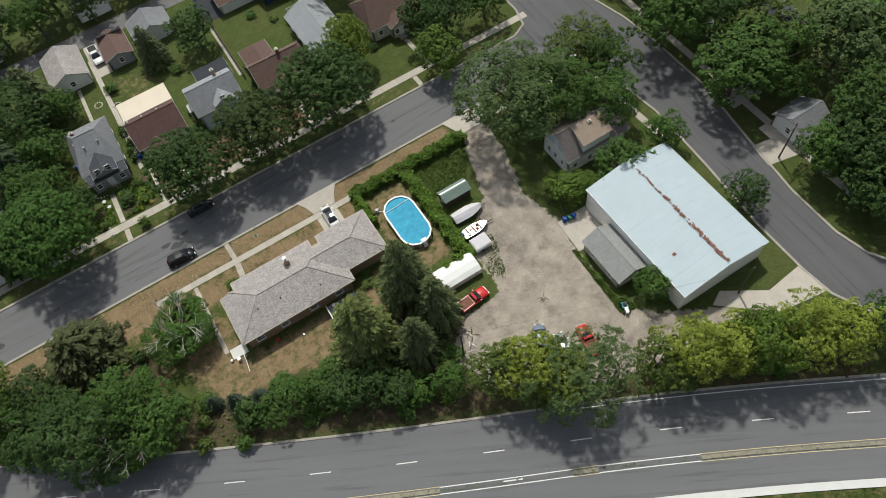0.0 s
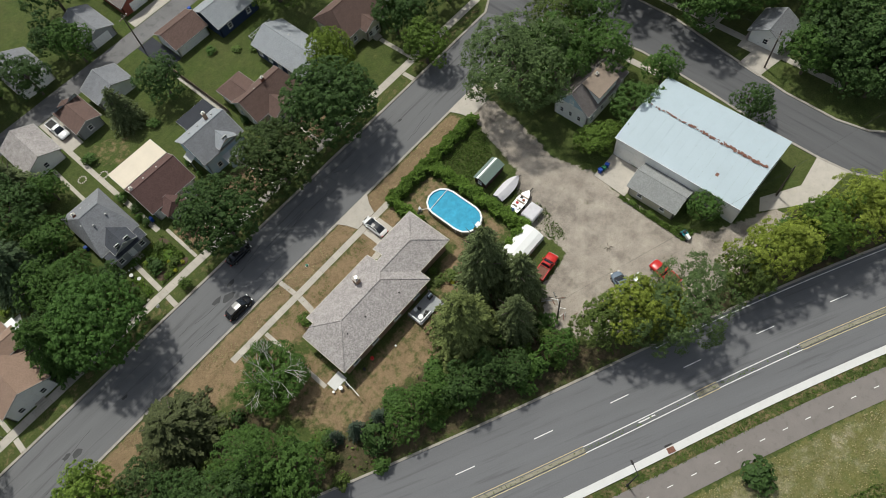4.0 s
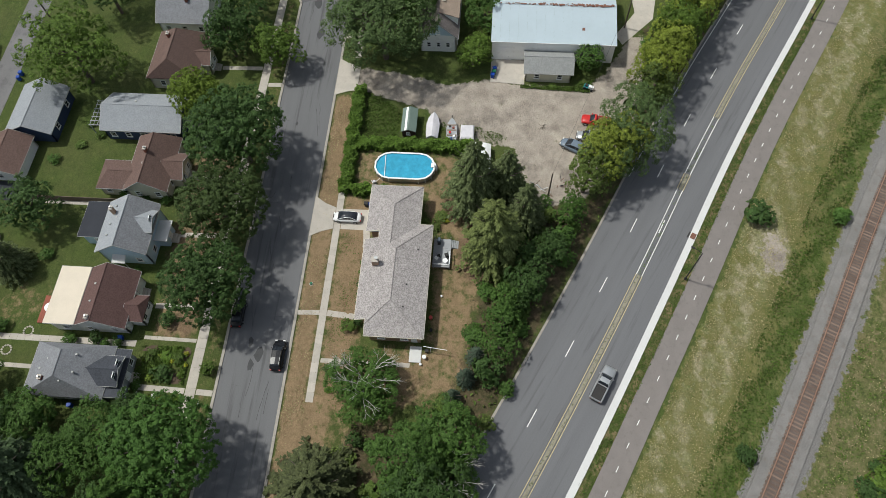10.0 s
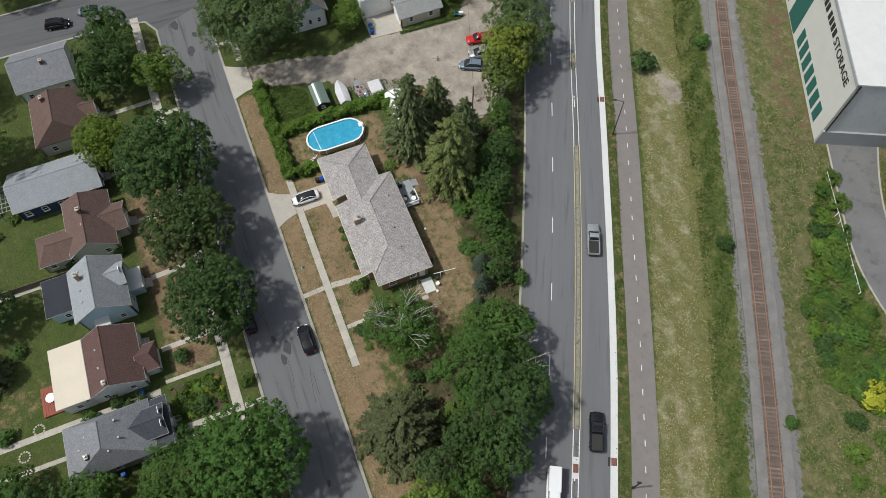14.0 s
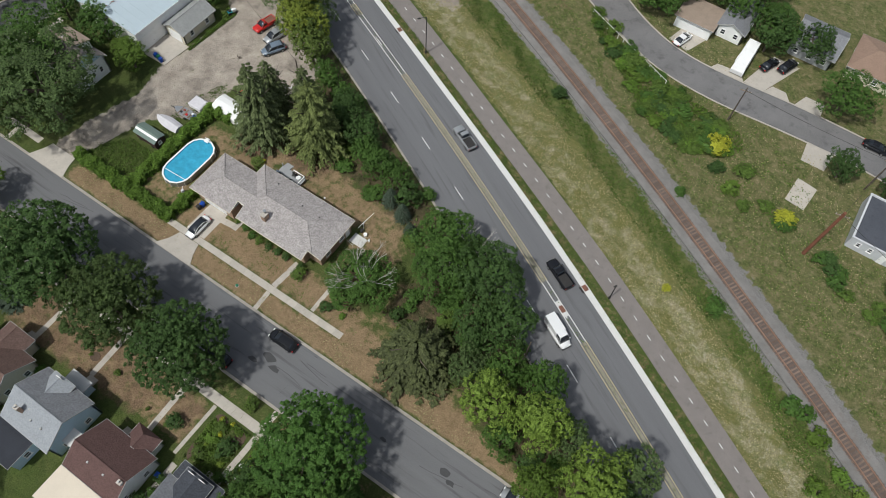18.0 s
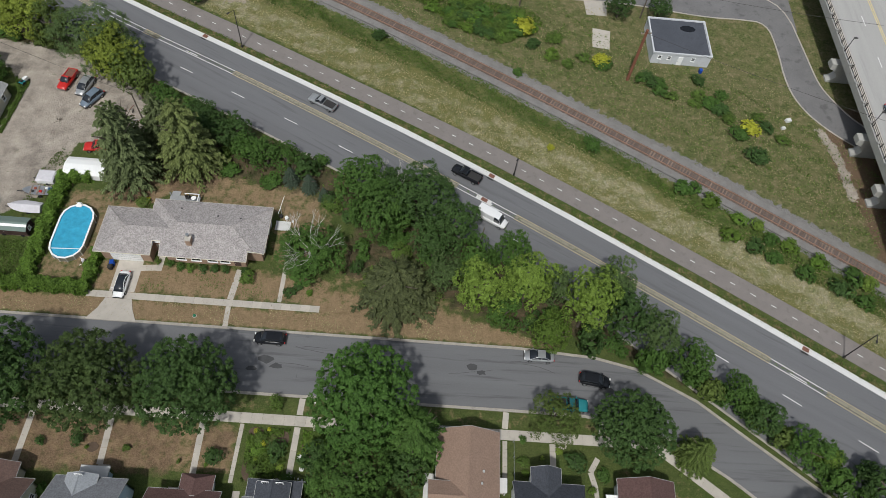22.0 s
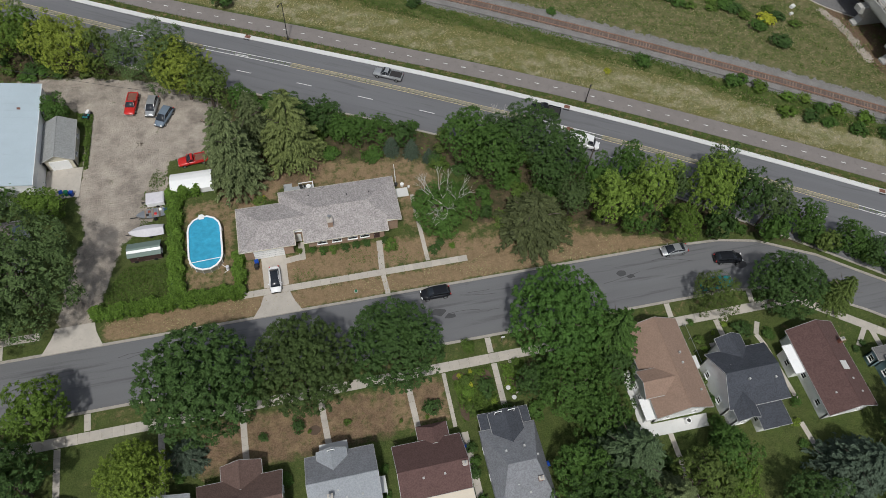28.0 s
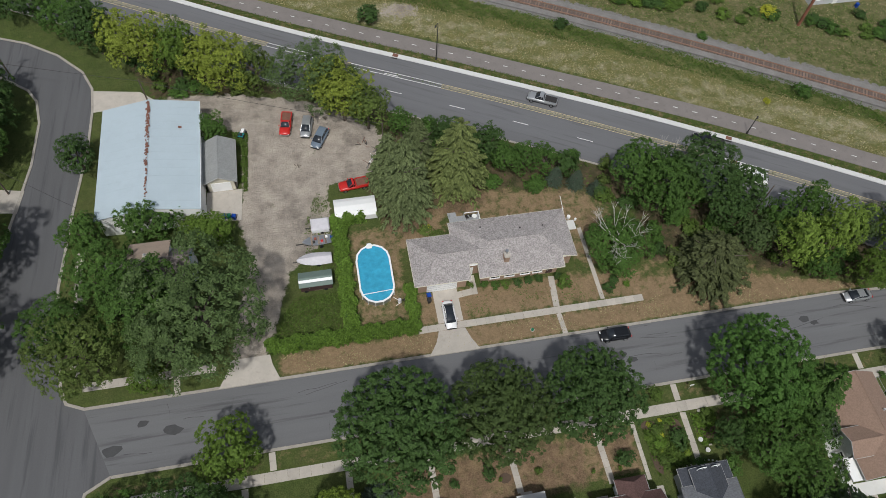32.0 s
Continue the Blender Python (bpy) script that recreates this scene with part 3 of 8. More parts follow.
    lot = mix(mix((0.25, 0.215, 0.182), (0.54, 0.475, 0.40), noise_at(0.35)), mix((0.18, 0.155, 0.133), (0.50, 0.44, 0.375), fine), 0.4)
    lot = mix(lot, (0.135, 0.118, 0.103), math_("MULTIPLY", noise_at(0.22, lo=0.5, hi=0.66), 0.6))
    stones = mix(mix((0.11, 0.107, 0.105), (0.31, 0.30, 0.29), noise_at(9.0)), (0.19, 0.175, 0.16), math_("MULTIPLY", mid, 0.5))
    col = mix(green, straw, cover("dry", 0.7, 2.2, 0.08))
    col = mix(col, litter, cover("litter", 0.5, 3.0))
    col = mix(col, duff, math_("MULTIPLY", cover("needles", 0.5, 2.5), 0.65))
    col = mix(col, weeds, cover("weed", 0.8, 6.0, 0.2))
    col = mix(col, rough_land, cover("brown", 0.3, 3.0, 0.05))
    col = mix(col, rich, cover("lush", 0.35, 2.2, -0.02))
    col = mix(col, pale, cover("bare", 0.5, 2.6, -0.12))
    col = mix(col, duff, math_("MULTIPLY", cover("dirt", 0.4, 3.0, 0.1), 0.9))
    lot = mix(lot, mix((0.24, 0.20, 0.165), (0.50, 0.44, 0.37), fine), math_("MULTIPLY", noise_at(0.5, 5, 0.65, 0.52, 0.62), 0.55))
    col = mix(col, lot, cover("soil", 0.6, 5.0))
    col = mix(col, stones, cover("stony", 0.9, 6.0, 0.1))
    l.new(col, b.inputs["Base Color"])
    bp = n.new("ShaderNodeBump")
    bp.inputs["Strength"].default_value, bp.inputs["Distance"].default_value = 0.6, 0.12
    l.new(math_("ADD", fine, tuft), bp.inputs["Height"])
    l.new(bp.outputs[0], b.inputs["Normal"])
    return m


gm = make_ground()
gm.materials.append(ground_material())
tagged(new("ground", gm), "patchy green and dried-out lawns, bare soil and weeds", kind="structure")

# ---- roads ----
structure("road_street", band(STREET_N, STREET_S, -0.2, 0.0), "asphalt", "patched grey asphalt residential street")
structure("road_cross", band(CROSS_E, CROSS_W, -0.2, 0.004), "shaded_asphalt", "grey asphalt side street")
ease = lambda x, a, w: min(1.0, max(0.0, (x - a) / w))
strip_off = lambda x: 8.7 + 0.42 * ease(x, -5.0, 30.0)
trail_off = lambda x: 13.3 + 0.75 * ease(x, 5.0, 30.0)
hw_edge = lambda x: -4.75 - 0.12 * max(0.0, x - 55)
structure("road_highway", ribbon((hw_edge, strip_off), -130, 150, -0.2, 0.0), "highway", "dark asphalt highway with worn wheel tracks")
structure("trail", ribbon((lambda x: trail_off(x) - 1.95, lambda x: trail_off(x) + 1.95), -130, 150, -0.1, 0.03), "path", "pinkish-grey asphalt trail beside the highway")
structure("white_strip", ribbon((strip_off, lambda x: strip_off(x) + 1.05), -130, 110, -0.1, 0.13), "strip", "wide white concrete kerb along the highway")
structure("highway_kerb", ribbon((lambda x: hw_edge(x) - 0.35, hw_edge), -130, 150, -0.1, 0.10), "kerb", "weathered concrete kerb and gutter of the highway")
structure("alley", Build().loft([[(x, -66.4, -0.05), (x, -66.4, 0.09), (x, -61.6, 0.09), (x, -61.6, -0.05)] for x in range(-72, 150, 12)]), "alley", "worn pale asphalt alley behind the houses")
for nm, line, d in (("kerb_north", STREET_N[1:], 0.0), ("kerb_south", STREET_S[1:], -0.42), ("kerb_east", CROSS_E[4:], -0.42), ("kerb_west", CROSS_W, 0.0), ("kerb_corner", CROSS_E[:4], -0.42)):
    a, c = shifted(line, d), shifted(line, d + 0.42)
    structure(nm, band(a, c, -0.1, 0.12), "kerb", "weathered concrete street kerb and gutter")

# ---- buildings ----
def window(parent, cx, cy, z, side, w=1.0, hgt=1.2, frame_mat="white", depth=0.07):
    """A window on a wall that looks to one side: frame bars, a sill and the pane."""
    nx, ny = {"n": (0, 1), "s": (0, -1), "e": (1, 0), "w": (-1, 0)}[side]
    tx, ty = -ny, nx

    def bar(a0, a1, z0, z1, d0, d1):
        xs = [cx + tx * a + nx * d for a in (a0, a1) for d in (d0, d1)]
        ys = [cy + ty * a + ny * d for a in (a0, a1) for d in (d0, d1)]
        return min(xs), min(ys), z0, max(xs), max(ys), z1

    t = 0.11
    b = Build()
    for q in ((-w / 2, w / 2, z, z + t), (-w / 2, w / 2, z + hgt - t, z + hgt), (-w / 2, -w / 2 + t, z + t, z + hgt - t), (w / 2 - t, w / 2, z + t, z + hgt - t), (-w / 2 + t, w / 2 - t, z + hgt / 2 - 0.04, z + hgt / 2 + 0.04)):
        b.box(*bar(*q, -0.02, depth))
    win = part("window", b, frame_mat, parent)
    part("pane", Build().box(*bar(-w / 2 + t, w / 2 - t, z + t, z + hgt - t, -0.02, depth * 0.5)), "glass", win)
    part("sill", Build().box(*bar(-w / 2 - 0.06, w / 2 + 0.06, z - 0.07, z, -0.02, depth + 0.08)), frame_mat, win)
    return win


def wing(parent, x0, y0, x1, y1, eave, pitch, axis, walls, roof, hip=(0.0, 0.0), over=0.35, base=0.0, wins=None, trim="trim"):
    """One block of a house: walls with gables, roof slopes with a fascia, and windows (side: how many)."""
    flat = pitch <= 0
    sw = lambda a, b: (a, b) if axis == "x" else (b, a)
    a0, a1, c0, c1 = (x0, x1, y0, y1) if axis == "x" else (y0, y1, x0, x1)
    half, mid = (c1 - c0) / 2, (c0 + c1) / 2
    top = eave + half * pitch
    w = Build()
    if flat:
        w.box(x0, y0, base, x1, y1, eave)
        part("wall", w, walls, parent)
        part("roof", Build().box(x0 - over, y0 - over, eave, x1 + over, y1 + over, eave + 0.16), roof, parent)
        part("fascia", Build().box(x0 - over - 0.05, y0 - over - 0.05, eave + 0.02, x1 + over + 0.05, y1 + over + 0.05, eave + 0.12), trim, parent)
    else:
        def end(a, h):
            pts = [(c0, base), (c1, base), (c1, eave)] + ([(mid, top)] if h <= 0 else []) + [(c0, eave)]
            return [(*sw(a, c), z) for c, z in pts]
        for side in (c0, c1):
            i = 0.2 if side == c0 else -0.2
            p = [(*sw(a0, side), base), (*sw(a1, side), base), (*sw(a1, side), eave), (*sw(a0, side), eave)]
            q = [(*sw(a0, side + i), base), (*sw(a1, side + i), base), (*sw(a1, side + i), eave), (*sw(a0, side + i), eave)]
            part("wall", Build().loft([p, q]), walls, parent)
        for a, h, i in ((a0, hip[0], 0.2), (a1, hip[1], -0.2)):
            r = [end(a, h), end(a + i, h)]
            part("gable_wall", Build().loft(r), walls, parent)
        # slopes, from the eave's overhang up to the ridge
        e, d = eave - over * pitch, over
        r0, r1 = a0 - d + hip[0] * (half + d), a1 + d - hip[1] * (half + d)
        if hip[0] <= 0:
            r0 = a0 - d
        if hip[1] <= 0:
            r1 = a1 + d
        th = 0.14
        slopes = [[(a0 - d, c0 - d, e), (a1 + d, c0 - d, e), (r1, mid, top), (r0, mid, top)], [(a1 + d, c1 + d, e), (a0 - d, c1 + d, e), (r0, mid, top), (r1, mid, top)]]
        for s in slopes:
            part("roof_slope", Build().slab([(*sw(p[0], p[1]), p[2] + th) for p in s], th), roof, parent)
        for k, a, r in ((0, a0 - d, r0), (1, a1 + d, r1)):
            if hip[k] > 0:
                s = [(a, c0 - d, e), (a, c1 + d, e), (r, mid, top)]
                part("roof_slope", Build().slab([(*sw(p[0], p[1]), p[2] + th) for p in s], th), roof, parent)
        part("ridge_cap", Build().tube((*sw(r0, mid), top + th - 0.02), (*sw(r1, mid), top + th - 0.02), 0.09, n=5), roof, parent)
        for c in (c0 - d, c1 + d):
            s = 0.05 if c > mid else -0.05
            p = [sw(a0 - d, c), sw(a1 + d, c + s)]
            part("fascia", Build().box(min(p[0][0], p[1][0]), min(p[0][1], p[1][1]), e - 0.05, max(p[0][0], p[1][0]), max(p[0][1], p[1][1]), e + th - 0.02), trim, parent)
        for k, a in ((0, a0 - d), (1, a1 + d)):
            if hip[k] <= 0:
                for c, s in ((c0 - d, 1), (c1 + d, -1)):
                    g = 0.06 if k else -0.06
                    pts = [(*sw(a, c), e + th * 0.9), (*sw(a, mid), top + th * 0.9), (*sw(a + g, mid), top + th * 0.9), (*sw(a + g, c), e + th * 0.9)]
                    part("bargeboard", Build().slab(pts, 0.18), trim, parent)
    for side, n in (wins or {}).items():
        for z in ([base + 1.1, base + 3.7] if eave - base > 4.6 else [base + 1.0]):
            for i in range(n):
                f = (i + 0.5) / n
                if side in "ns":
                    window(parent, x0 + (x1 - x0) * f, y1 if side == "n" else y0, z, side)
                else:
                    window(parent, x1 if side == "e" else x0, y0 + (y1 - y0) * f, z, side)


def chimney(parent, x, y, z0, z1, mat="brick_red", s=0.3):
    z1 -= 0.5
    c = part("chimney", Build().box(x - s, y - s * 0.8, z0, x + s, y + s * 0.8, z1), mat, parent)
    part("cap", Build().box(x - s - 0.06, y - s * 0.8 - 0.06, z1, x + s + 0.06, y + s * 0.8 + 0.06, z1 + 0.1), "concrete", c)
    part("flue", Build().tube((x, y, z1 + 0.1), (x, y, z1 + 0.45), 0.13, n=8), "steel", c)


def vent(parent, x, y, z, mat="trim"):
    part("roof_vent", Build().box(x - 0.13, y - 0.13, z - 0.2, x + 0.13, y + 0.13, z + 0.22), mat, parent)


def door(parent, cx, cy, side, w=1.0, hgt=2.05, base=0.0, mat="white"):
    nx, ny = {"n": (0, 1), "s": (0, -1), "e": (1, 0), "w": (-1, 0)}[side]
    hx, hy = (w / 2, 0.05) if ny else (0.05, w / 2)
    x, y = cx + nx * 0.03, cy + ny * 0.03
    d = part("door", Build().box(x - hx, y - hy, base, x + hx, y + hy, base + hgt), mat, parent)
    part("handle", Build().box(x + nx * 0.08 + ny * w * 0.35 - 0.04, y + ny * 0.08 + nx * w * 0.35 - 0.04, base + 0.95, x + nx * 0.08 + ny * w * 0.35 + 0.04, y + ny * 0.08 + nx * w * 0.35 + 0.04, base + 1.05), "steel", d)
    return d


def steps(parent, x0, y0, x1, y1, n, side, rise=0.17):
    """A short flight that falls towards one side."""
    for i in range(n):
        f0, f1, z = i / n, (i + 1) / n, rise * (n - i)
        if side == "n":
            part("step", Build().box(x0, y0 + (y1 - y0) * f0, 0, x1, y0 + (y1 - y0) * f1, z), "concrete", parent)
        else:
            part("step", Build().box(x0 + (x1 - x0) * f0, y0, 0, x0 + (x1 - x0) * f1, y1, z), "concrete", parent)


# the long house with the hipped roof
def ranch():
    h = thing("ranch_house", "long single-storey brick house under a weathered tan shingle hipped roof", "house")
    e, p = 3.4, 0.33
    zf = lambda y: e + p * (y - 9.9)
    zb = lambda y: e + p * (20.6 - y)
    zg = lambda y: e + p * (18.5 - y)
    ze = lambda x: e + p * (4.8 - x)
    zl = lambda x: e + p * (x + 14.5)
    zw = lambda x: e + p * (x + 21.6)
    slopes = [
        [(x, y, zf(y)) for x, y in ((-11.4, 9.9), (2.3, 9.9), (2.3, 11.6), (3.1, 11.6), (-0.55, 15.25), (-9.15, 15.25), (-10.2, 14.2), (-12.75, 14.2), (-12.75, 12.2), (-11.4, 12.2))],
        [(x, y, ze(x)) for x, y in ((4.8, 11.6), (4.8, 20.6), (-0.55, 15.25), (3.1, 11.6))],
        [(x, y, zb(y)) for x, y in ((4.8, 20.6), (-14.5, 20.6), (-9.15, 15.25), (-0.55, 15.25))],
        [(x, y, zl(x)) for x, y in ((-14.5, 20.6), (-14.5, 18.5), (-10.2, 14.2), (-9.15, 15.25))],
        [(x, y, zf(y)) for x, y in ((-21.6, 9.9), (-12.75, 9.9), (-12.75, 14.2), (-17.3, 14.2))],
        [(x, y, zg(y)) for x, y in ((-14.5, 18.5), (-21.6, 18.5), (-17.3, 14.2), (-10.2, 14.2))],
        [(x, y, zw(x)) for x, y in ((-21.6, 18.5), (-21.6, 9.9), (-17.3, 14.2))],
    ]
    for s in slopes:
        part("roof_slope", Build().slab([(x, y, z + 0.12) for x, y, z in s], 0.12), "shingle_tan", h)
    caps = (((4.8, 20.6), (-0.55, 15.25), zb), ((3.1, 11.6), (-0.55, 15.25), zf), ((-0.55, 15.25), (-9.15, 15.25), zf), ((-14.5, 20.6), (-9.15, 15.25), zb), ((-9.15, 15.25), (-10.2, 14.2), zf), ((-10.2, 14.2), (-17.3, 14.2), zf), ((-21.6, 9.9), (-17.3, 14.2), zf), ((-21.6, 18.5), (-17.3, 14.2), zg))
    for a, b, fz in caps:
        part("hip_cap", Build().tube((*a, fz(a[1]) + 0.12), (*b, fz(b[1]) + 0.12), 0.1, n=5), "shingle_tan", h)
    edge = [(-21.6, 9.9), (-12.75, 9.9), (-12.75, 12.2), (-11.4, 12.2), (-11.4, 9.9), (2.3, 9.9), (2.3, 11.6), (4.8, 11.6), (4.8, 20.6), (-14.5, 20.6), (-14.5, 18.5), (-21.6, 18.5)]
    for (xa, ya), (xb, yb) in zip(edge, edge[1:] + edge[:1]):
        za = zf(ya) if ya < 12.3 and xa < 3 and ya > 9.95 else e
        zz = zf(yb) if yb < 12.3 and xb < 3 and yb > 9.95 else e
        part("gutter", Build().tube((xa, ya, za + 0.05), (xb, yb, zz + 0.05), 0.075, n=6), "cream", h)
    part("wall", Build().prism([(-21.0, 10.6), (-13.3, 10.6), (-13.3, 12.7), (-10.8, 12.7), (-10.8, 10.9), (1.7, 10.9), (1.7, 12.2), (4.2, 12.2), (4.2, 20.0), (-13.9, 20.0), (-13.9, 17.9), (-21.0, 17.9)], 0, 3.38), "brick_tan", h)
    part("soffit", Build().prism([(-21.5, 10.0), (-12.8, 10.0), (-12.8, 12.3), (-11.3, 12.3), (-11.3, 10.0), (2.2, 10.0), (2.2, 11.7), (4.7, 11.7), (4.7, 20.5), (-14.4, 20.5), (-14.4, 18.4), (-21.5, 18.4)], 3.385, 3.42), "white", h)
    g = part("garage_door", Build().box(-19.6, 10.52, 0.05, -14.8, 10.62, 2.4), "white", h, "closed white panelled garage door")
    for i in range(1, 4):
        part("panel_groove", Build().box(-19.6, 10.50, 0.05 + 0.58 * i, -14.8, 10.53, 0.07 + 0.58 * i), "grey_wall", g)
    for x in (-8.6, -6.2, -3.6, -1.6):
        window(h, x, 10.9, 1.0, "s", 1.6, 1.3)
    for x in (-11.5, -7.0, -2.0, 2.2):
        window(h, x, 20.0, 1.0, "n", 1.4, 1.2)
    for y in (14.0, 17.5):
        window(h, 4.2, y, 1.0, "e", 1.2, 1.2)
    door(h, 0.4, 10.9, "s", 1.0, 2.1, 0.3, "shed_brown")
    door(h, -12.3, 12.7, "s", 0.95, 2.1, 0.1, "white")
    door(h, 4.2, 19.0, "e", 0.95, 2.05, 0.2, "white")
    c = part("chimney", Build().box(-7.25, 11.75, 3.7, -6.45, 12.75, 5.55), "brick_tan", h, "tan brick chimney with a steel flue")
    part("cap", Build().box(-7.32, 11.68, 5.55, -6.38, 12.82, 5.65), "concrete", c)
    part("flue", Build().tube((-6.85, 12.5, 5.65), (-6.85, 12.5, 6.25), 0.16, n=8).tube((-6.85, 12.5, 6.25), (-6.85, 12.5, 6.35), 0.28, n=8), "steel", c)
    for x, y in ((-3.4, 17.4), (-9.6, 18.6), (0.3, 17.2)):
        part("roof_vent", Build().tube((x, y, zb(y)), (x, y, zb(y) + 0.4), 0.06, n=6).box(x - 0.11, y - 0.11, zb(y) + 0.05, x + 0.11, y + 0.11, zb(y) + 0.2), "dark", h)


ranch()

GR = "houses across the street"


def gable_house(name, label, walls, roof, blocks, chim=(), vents=(), group=GR, doors=()):
    h = thing(name, label, "house" if "garage" not in name else "garage", group)
    for b in blocks:
        kw = b[7] if len(b) > 7 else {}
        wing(h, *b[:4], b[4], b[5], b[6], kw.get("walls", walls), kw.get("roof", roof), kw.get("hip", (0.0, 0.0)), kw.get("over", 0.4), kw.get("base", 0.0), kw.get("wins"), kw.get("trim", "trim"))
    for x, y, z0, z1, m in chim:
        chimney(h, x, y, z0, z1, m)
    for x, y, z in vents:
        vent(h, x, y, z)
    for x, y, s in doors:
        door(h, x, y, s, mat="white", base=0.4)
        if s == "n":
            steps(h, x - 0.8, y + 0.02, x + 0.8, y + 1.2, 3, "n")
    return h


gable_house("bungalow", "grey-roofed bungalow with clipped gables and a dark porch", "grey_wall", "shingle_grey",
    [(8.9, -36.8, 16.2, -25.6, 3.2, 0.62, "x", dict(hip=(0.35, 0.35), wins=dict(s=3, e=3, w=3))), (9.3, -25.6, 15.8, -23.2, 2.8, 0.0, "x", dict(roof="shingle_dark", wins=dict(n=3))), (10.6, -27.6, 14.4, -23.6, 3.7, 0.5, "y", dict(roof="shingle_dark", base=2.9, wins=dict(n=2)))],
    [(14.6, -33.6, 4.4, 6.4, "brick_red")], [(11, -29.2, 5.8), (13.6, -29.0, 5.8), (15.0, -30.5, 5.9), (11.6, -33.6, 5.1), (13.0, -34.8, 4.5)], doors=[(12.4, -23.2, "n")])
gable_house("house", "white house with a maroon gabled roof and cream rear roof", "white", "shingle_maroon",
    [(-3.4, -32.9, 5.4, -25.2, 3.3, 0.66, "x", dict(wins=dict(e=2, w=2, n=2))), (-3.4, -36.9, 5.4, -32.9, 3.7, 0.0, "x", dict(roof="flat_cream", wins=dict(s=3, e=1))), (0.4, -25.2, 4.0, -23.0, 2.8, 0.55, "y", dict(hip=(0.0, 0.4), wins=dict(n=2)))],
    [(5.2, -29.6, 3.2, 6.6, "white")], [(-0.5, -30.2, 5.2), (2.4, -30.2, 5.2)], doors=[(-1.4, -25.2, "n")])
bh = gable_house("house", "two-storey pale blue house with grey roof and black flat extension", "pale_blue", "shingle_blue",
    [(-15.0, -32.2, -6.6, -24.6, 4.6, 0.66, "x", dict(wins=dict(n=2, s=2, e=2, w=2))), (-13.4, -29.0, -10.2, -24.4, 5.2, 0.6, "y", dict(base=4.4, wins=dict(n=1))), (-15.6, -36.6, -9.8, -32.2, 3.2, 0.0, "x", dict(roof="flat_black", wins=dict(s=2, e=1))), (-13.0, -24.6, -10.0, -22.8, 2.6, 0.0, "x", dict(roof="strip"))],
    [(-12.6, -30.4, 5.8, 8.0, "brick_tan")], [(-13.8, -30.4, 6.0), (-8.6, -30.6, 5.8), (-10.6, -30.6, 5.8), (-11.6, -29.6, 6.3)], doors=[(-11.5, -22.8, "n")])
# the street side of its roof is re-laid in a darker grey
slopes = [o for o in bh.children if o.name.startswith("roof_slope")]
slopes[1].data.materials[0] = M["shingle_grey"]
gable_house("house", "cream house with a brown cross-gabled roof", "cream", "shingle_brown",
    [(-29.4, -31.8, -19.0, -25.0, 3.2, 0.75, "x", dict(hip=(0.3, 0.0), wins=dict(e=2, s=2, n=2))), (-26.2, -26.0, -21.6, -23.0, 3.0, 0.6, "y", dict(wins=dict(n=2))), (-24.4, -36.8, -19.4, -31.2, 2.7, 0.45, "y", dict(hip=(0.6, 0.0), wins=dict(s=2, e=2)))],
    [(-24.8, -28.6, 4.8, 7.2, "brick_red")], [(-22.6, -28.8, 5.4), (-27, -28.8, 5.2)], doors=[(-24.0, -23.0, "n")])
gable_house("house", "navy house with white windows under a blue-grey roof", "navy", "shingle_blue",
    [(-38.6, -39.4, -31.0, -25.6, 3.2, 0.5, "y", dict(wins=dict(e=5, n=2, s=2)))], [], [(-36.0, -34.0, 4.6), (-35.6, -36.0, 4.6), (-35.6, -30.0, 4.6), (-33.2, -32.2, 4.1), (-36.2, -28, 4.6)], doors=[(-34.8, -25.6, "n")])
gable_house("house", "cream house with a brown hipped roof", "cream", "shingle_brown",
    [(-53.6, -34.2, -43.0, -25.4, 3.4, 0.75, "x", dict(hip=(0.5, 0.35), wins=dict(e=2, n=3, s=2))), (-50.2, -26.8, -46.6, -23.8, 3.2, 0.6, "y", dict(wins=dict(n=2)))],
    [(-50.4, -31.2, 5.0, 7.2, "brick_red")], [(-48.4, -31.2, 5.4)], doors=[(-48.4, -23.8, "n")])
gable_house("house", "white house with a plain grey gabled roof", "white", "shingle_grey", [(-66.0, -36.0, -56.6, -26.4, 3.4, 0.55, "y", dict(wins=dict(e=3, n=2)))], [(-60.0, -30.4, 4.6, 6.6, "brick_red")], [(-60.6, -33, 5.2)])
gable_house("house", "pale house with a pinkish-tan shingle roof and a small dormer", "white", "shingle_pink",
    [(34.4, -28.4, 42.4, -14.9, 3.5, 0.55, "y", dict(wins=dict(n=2, w=3, e=4, s=2))), (33.4, -25.6, 38.2, -22.2, 4.6, 0.55, "x", dict(base=0.0, wins=dict(w=2))), (33.0, -28.2, 34.4, -25.8, 2.6, 0.0, "x", dict(roof="white"))],
    [], [(40.4, -20.4, 5.0), (40.2, -22.0, 5.0), (41.6, -26.2, 4.2)], doors=[(38.0, -14.9, "n")])
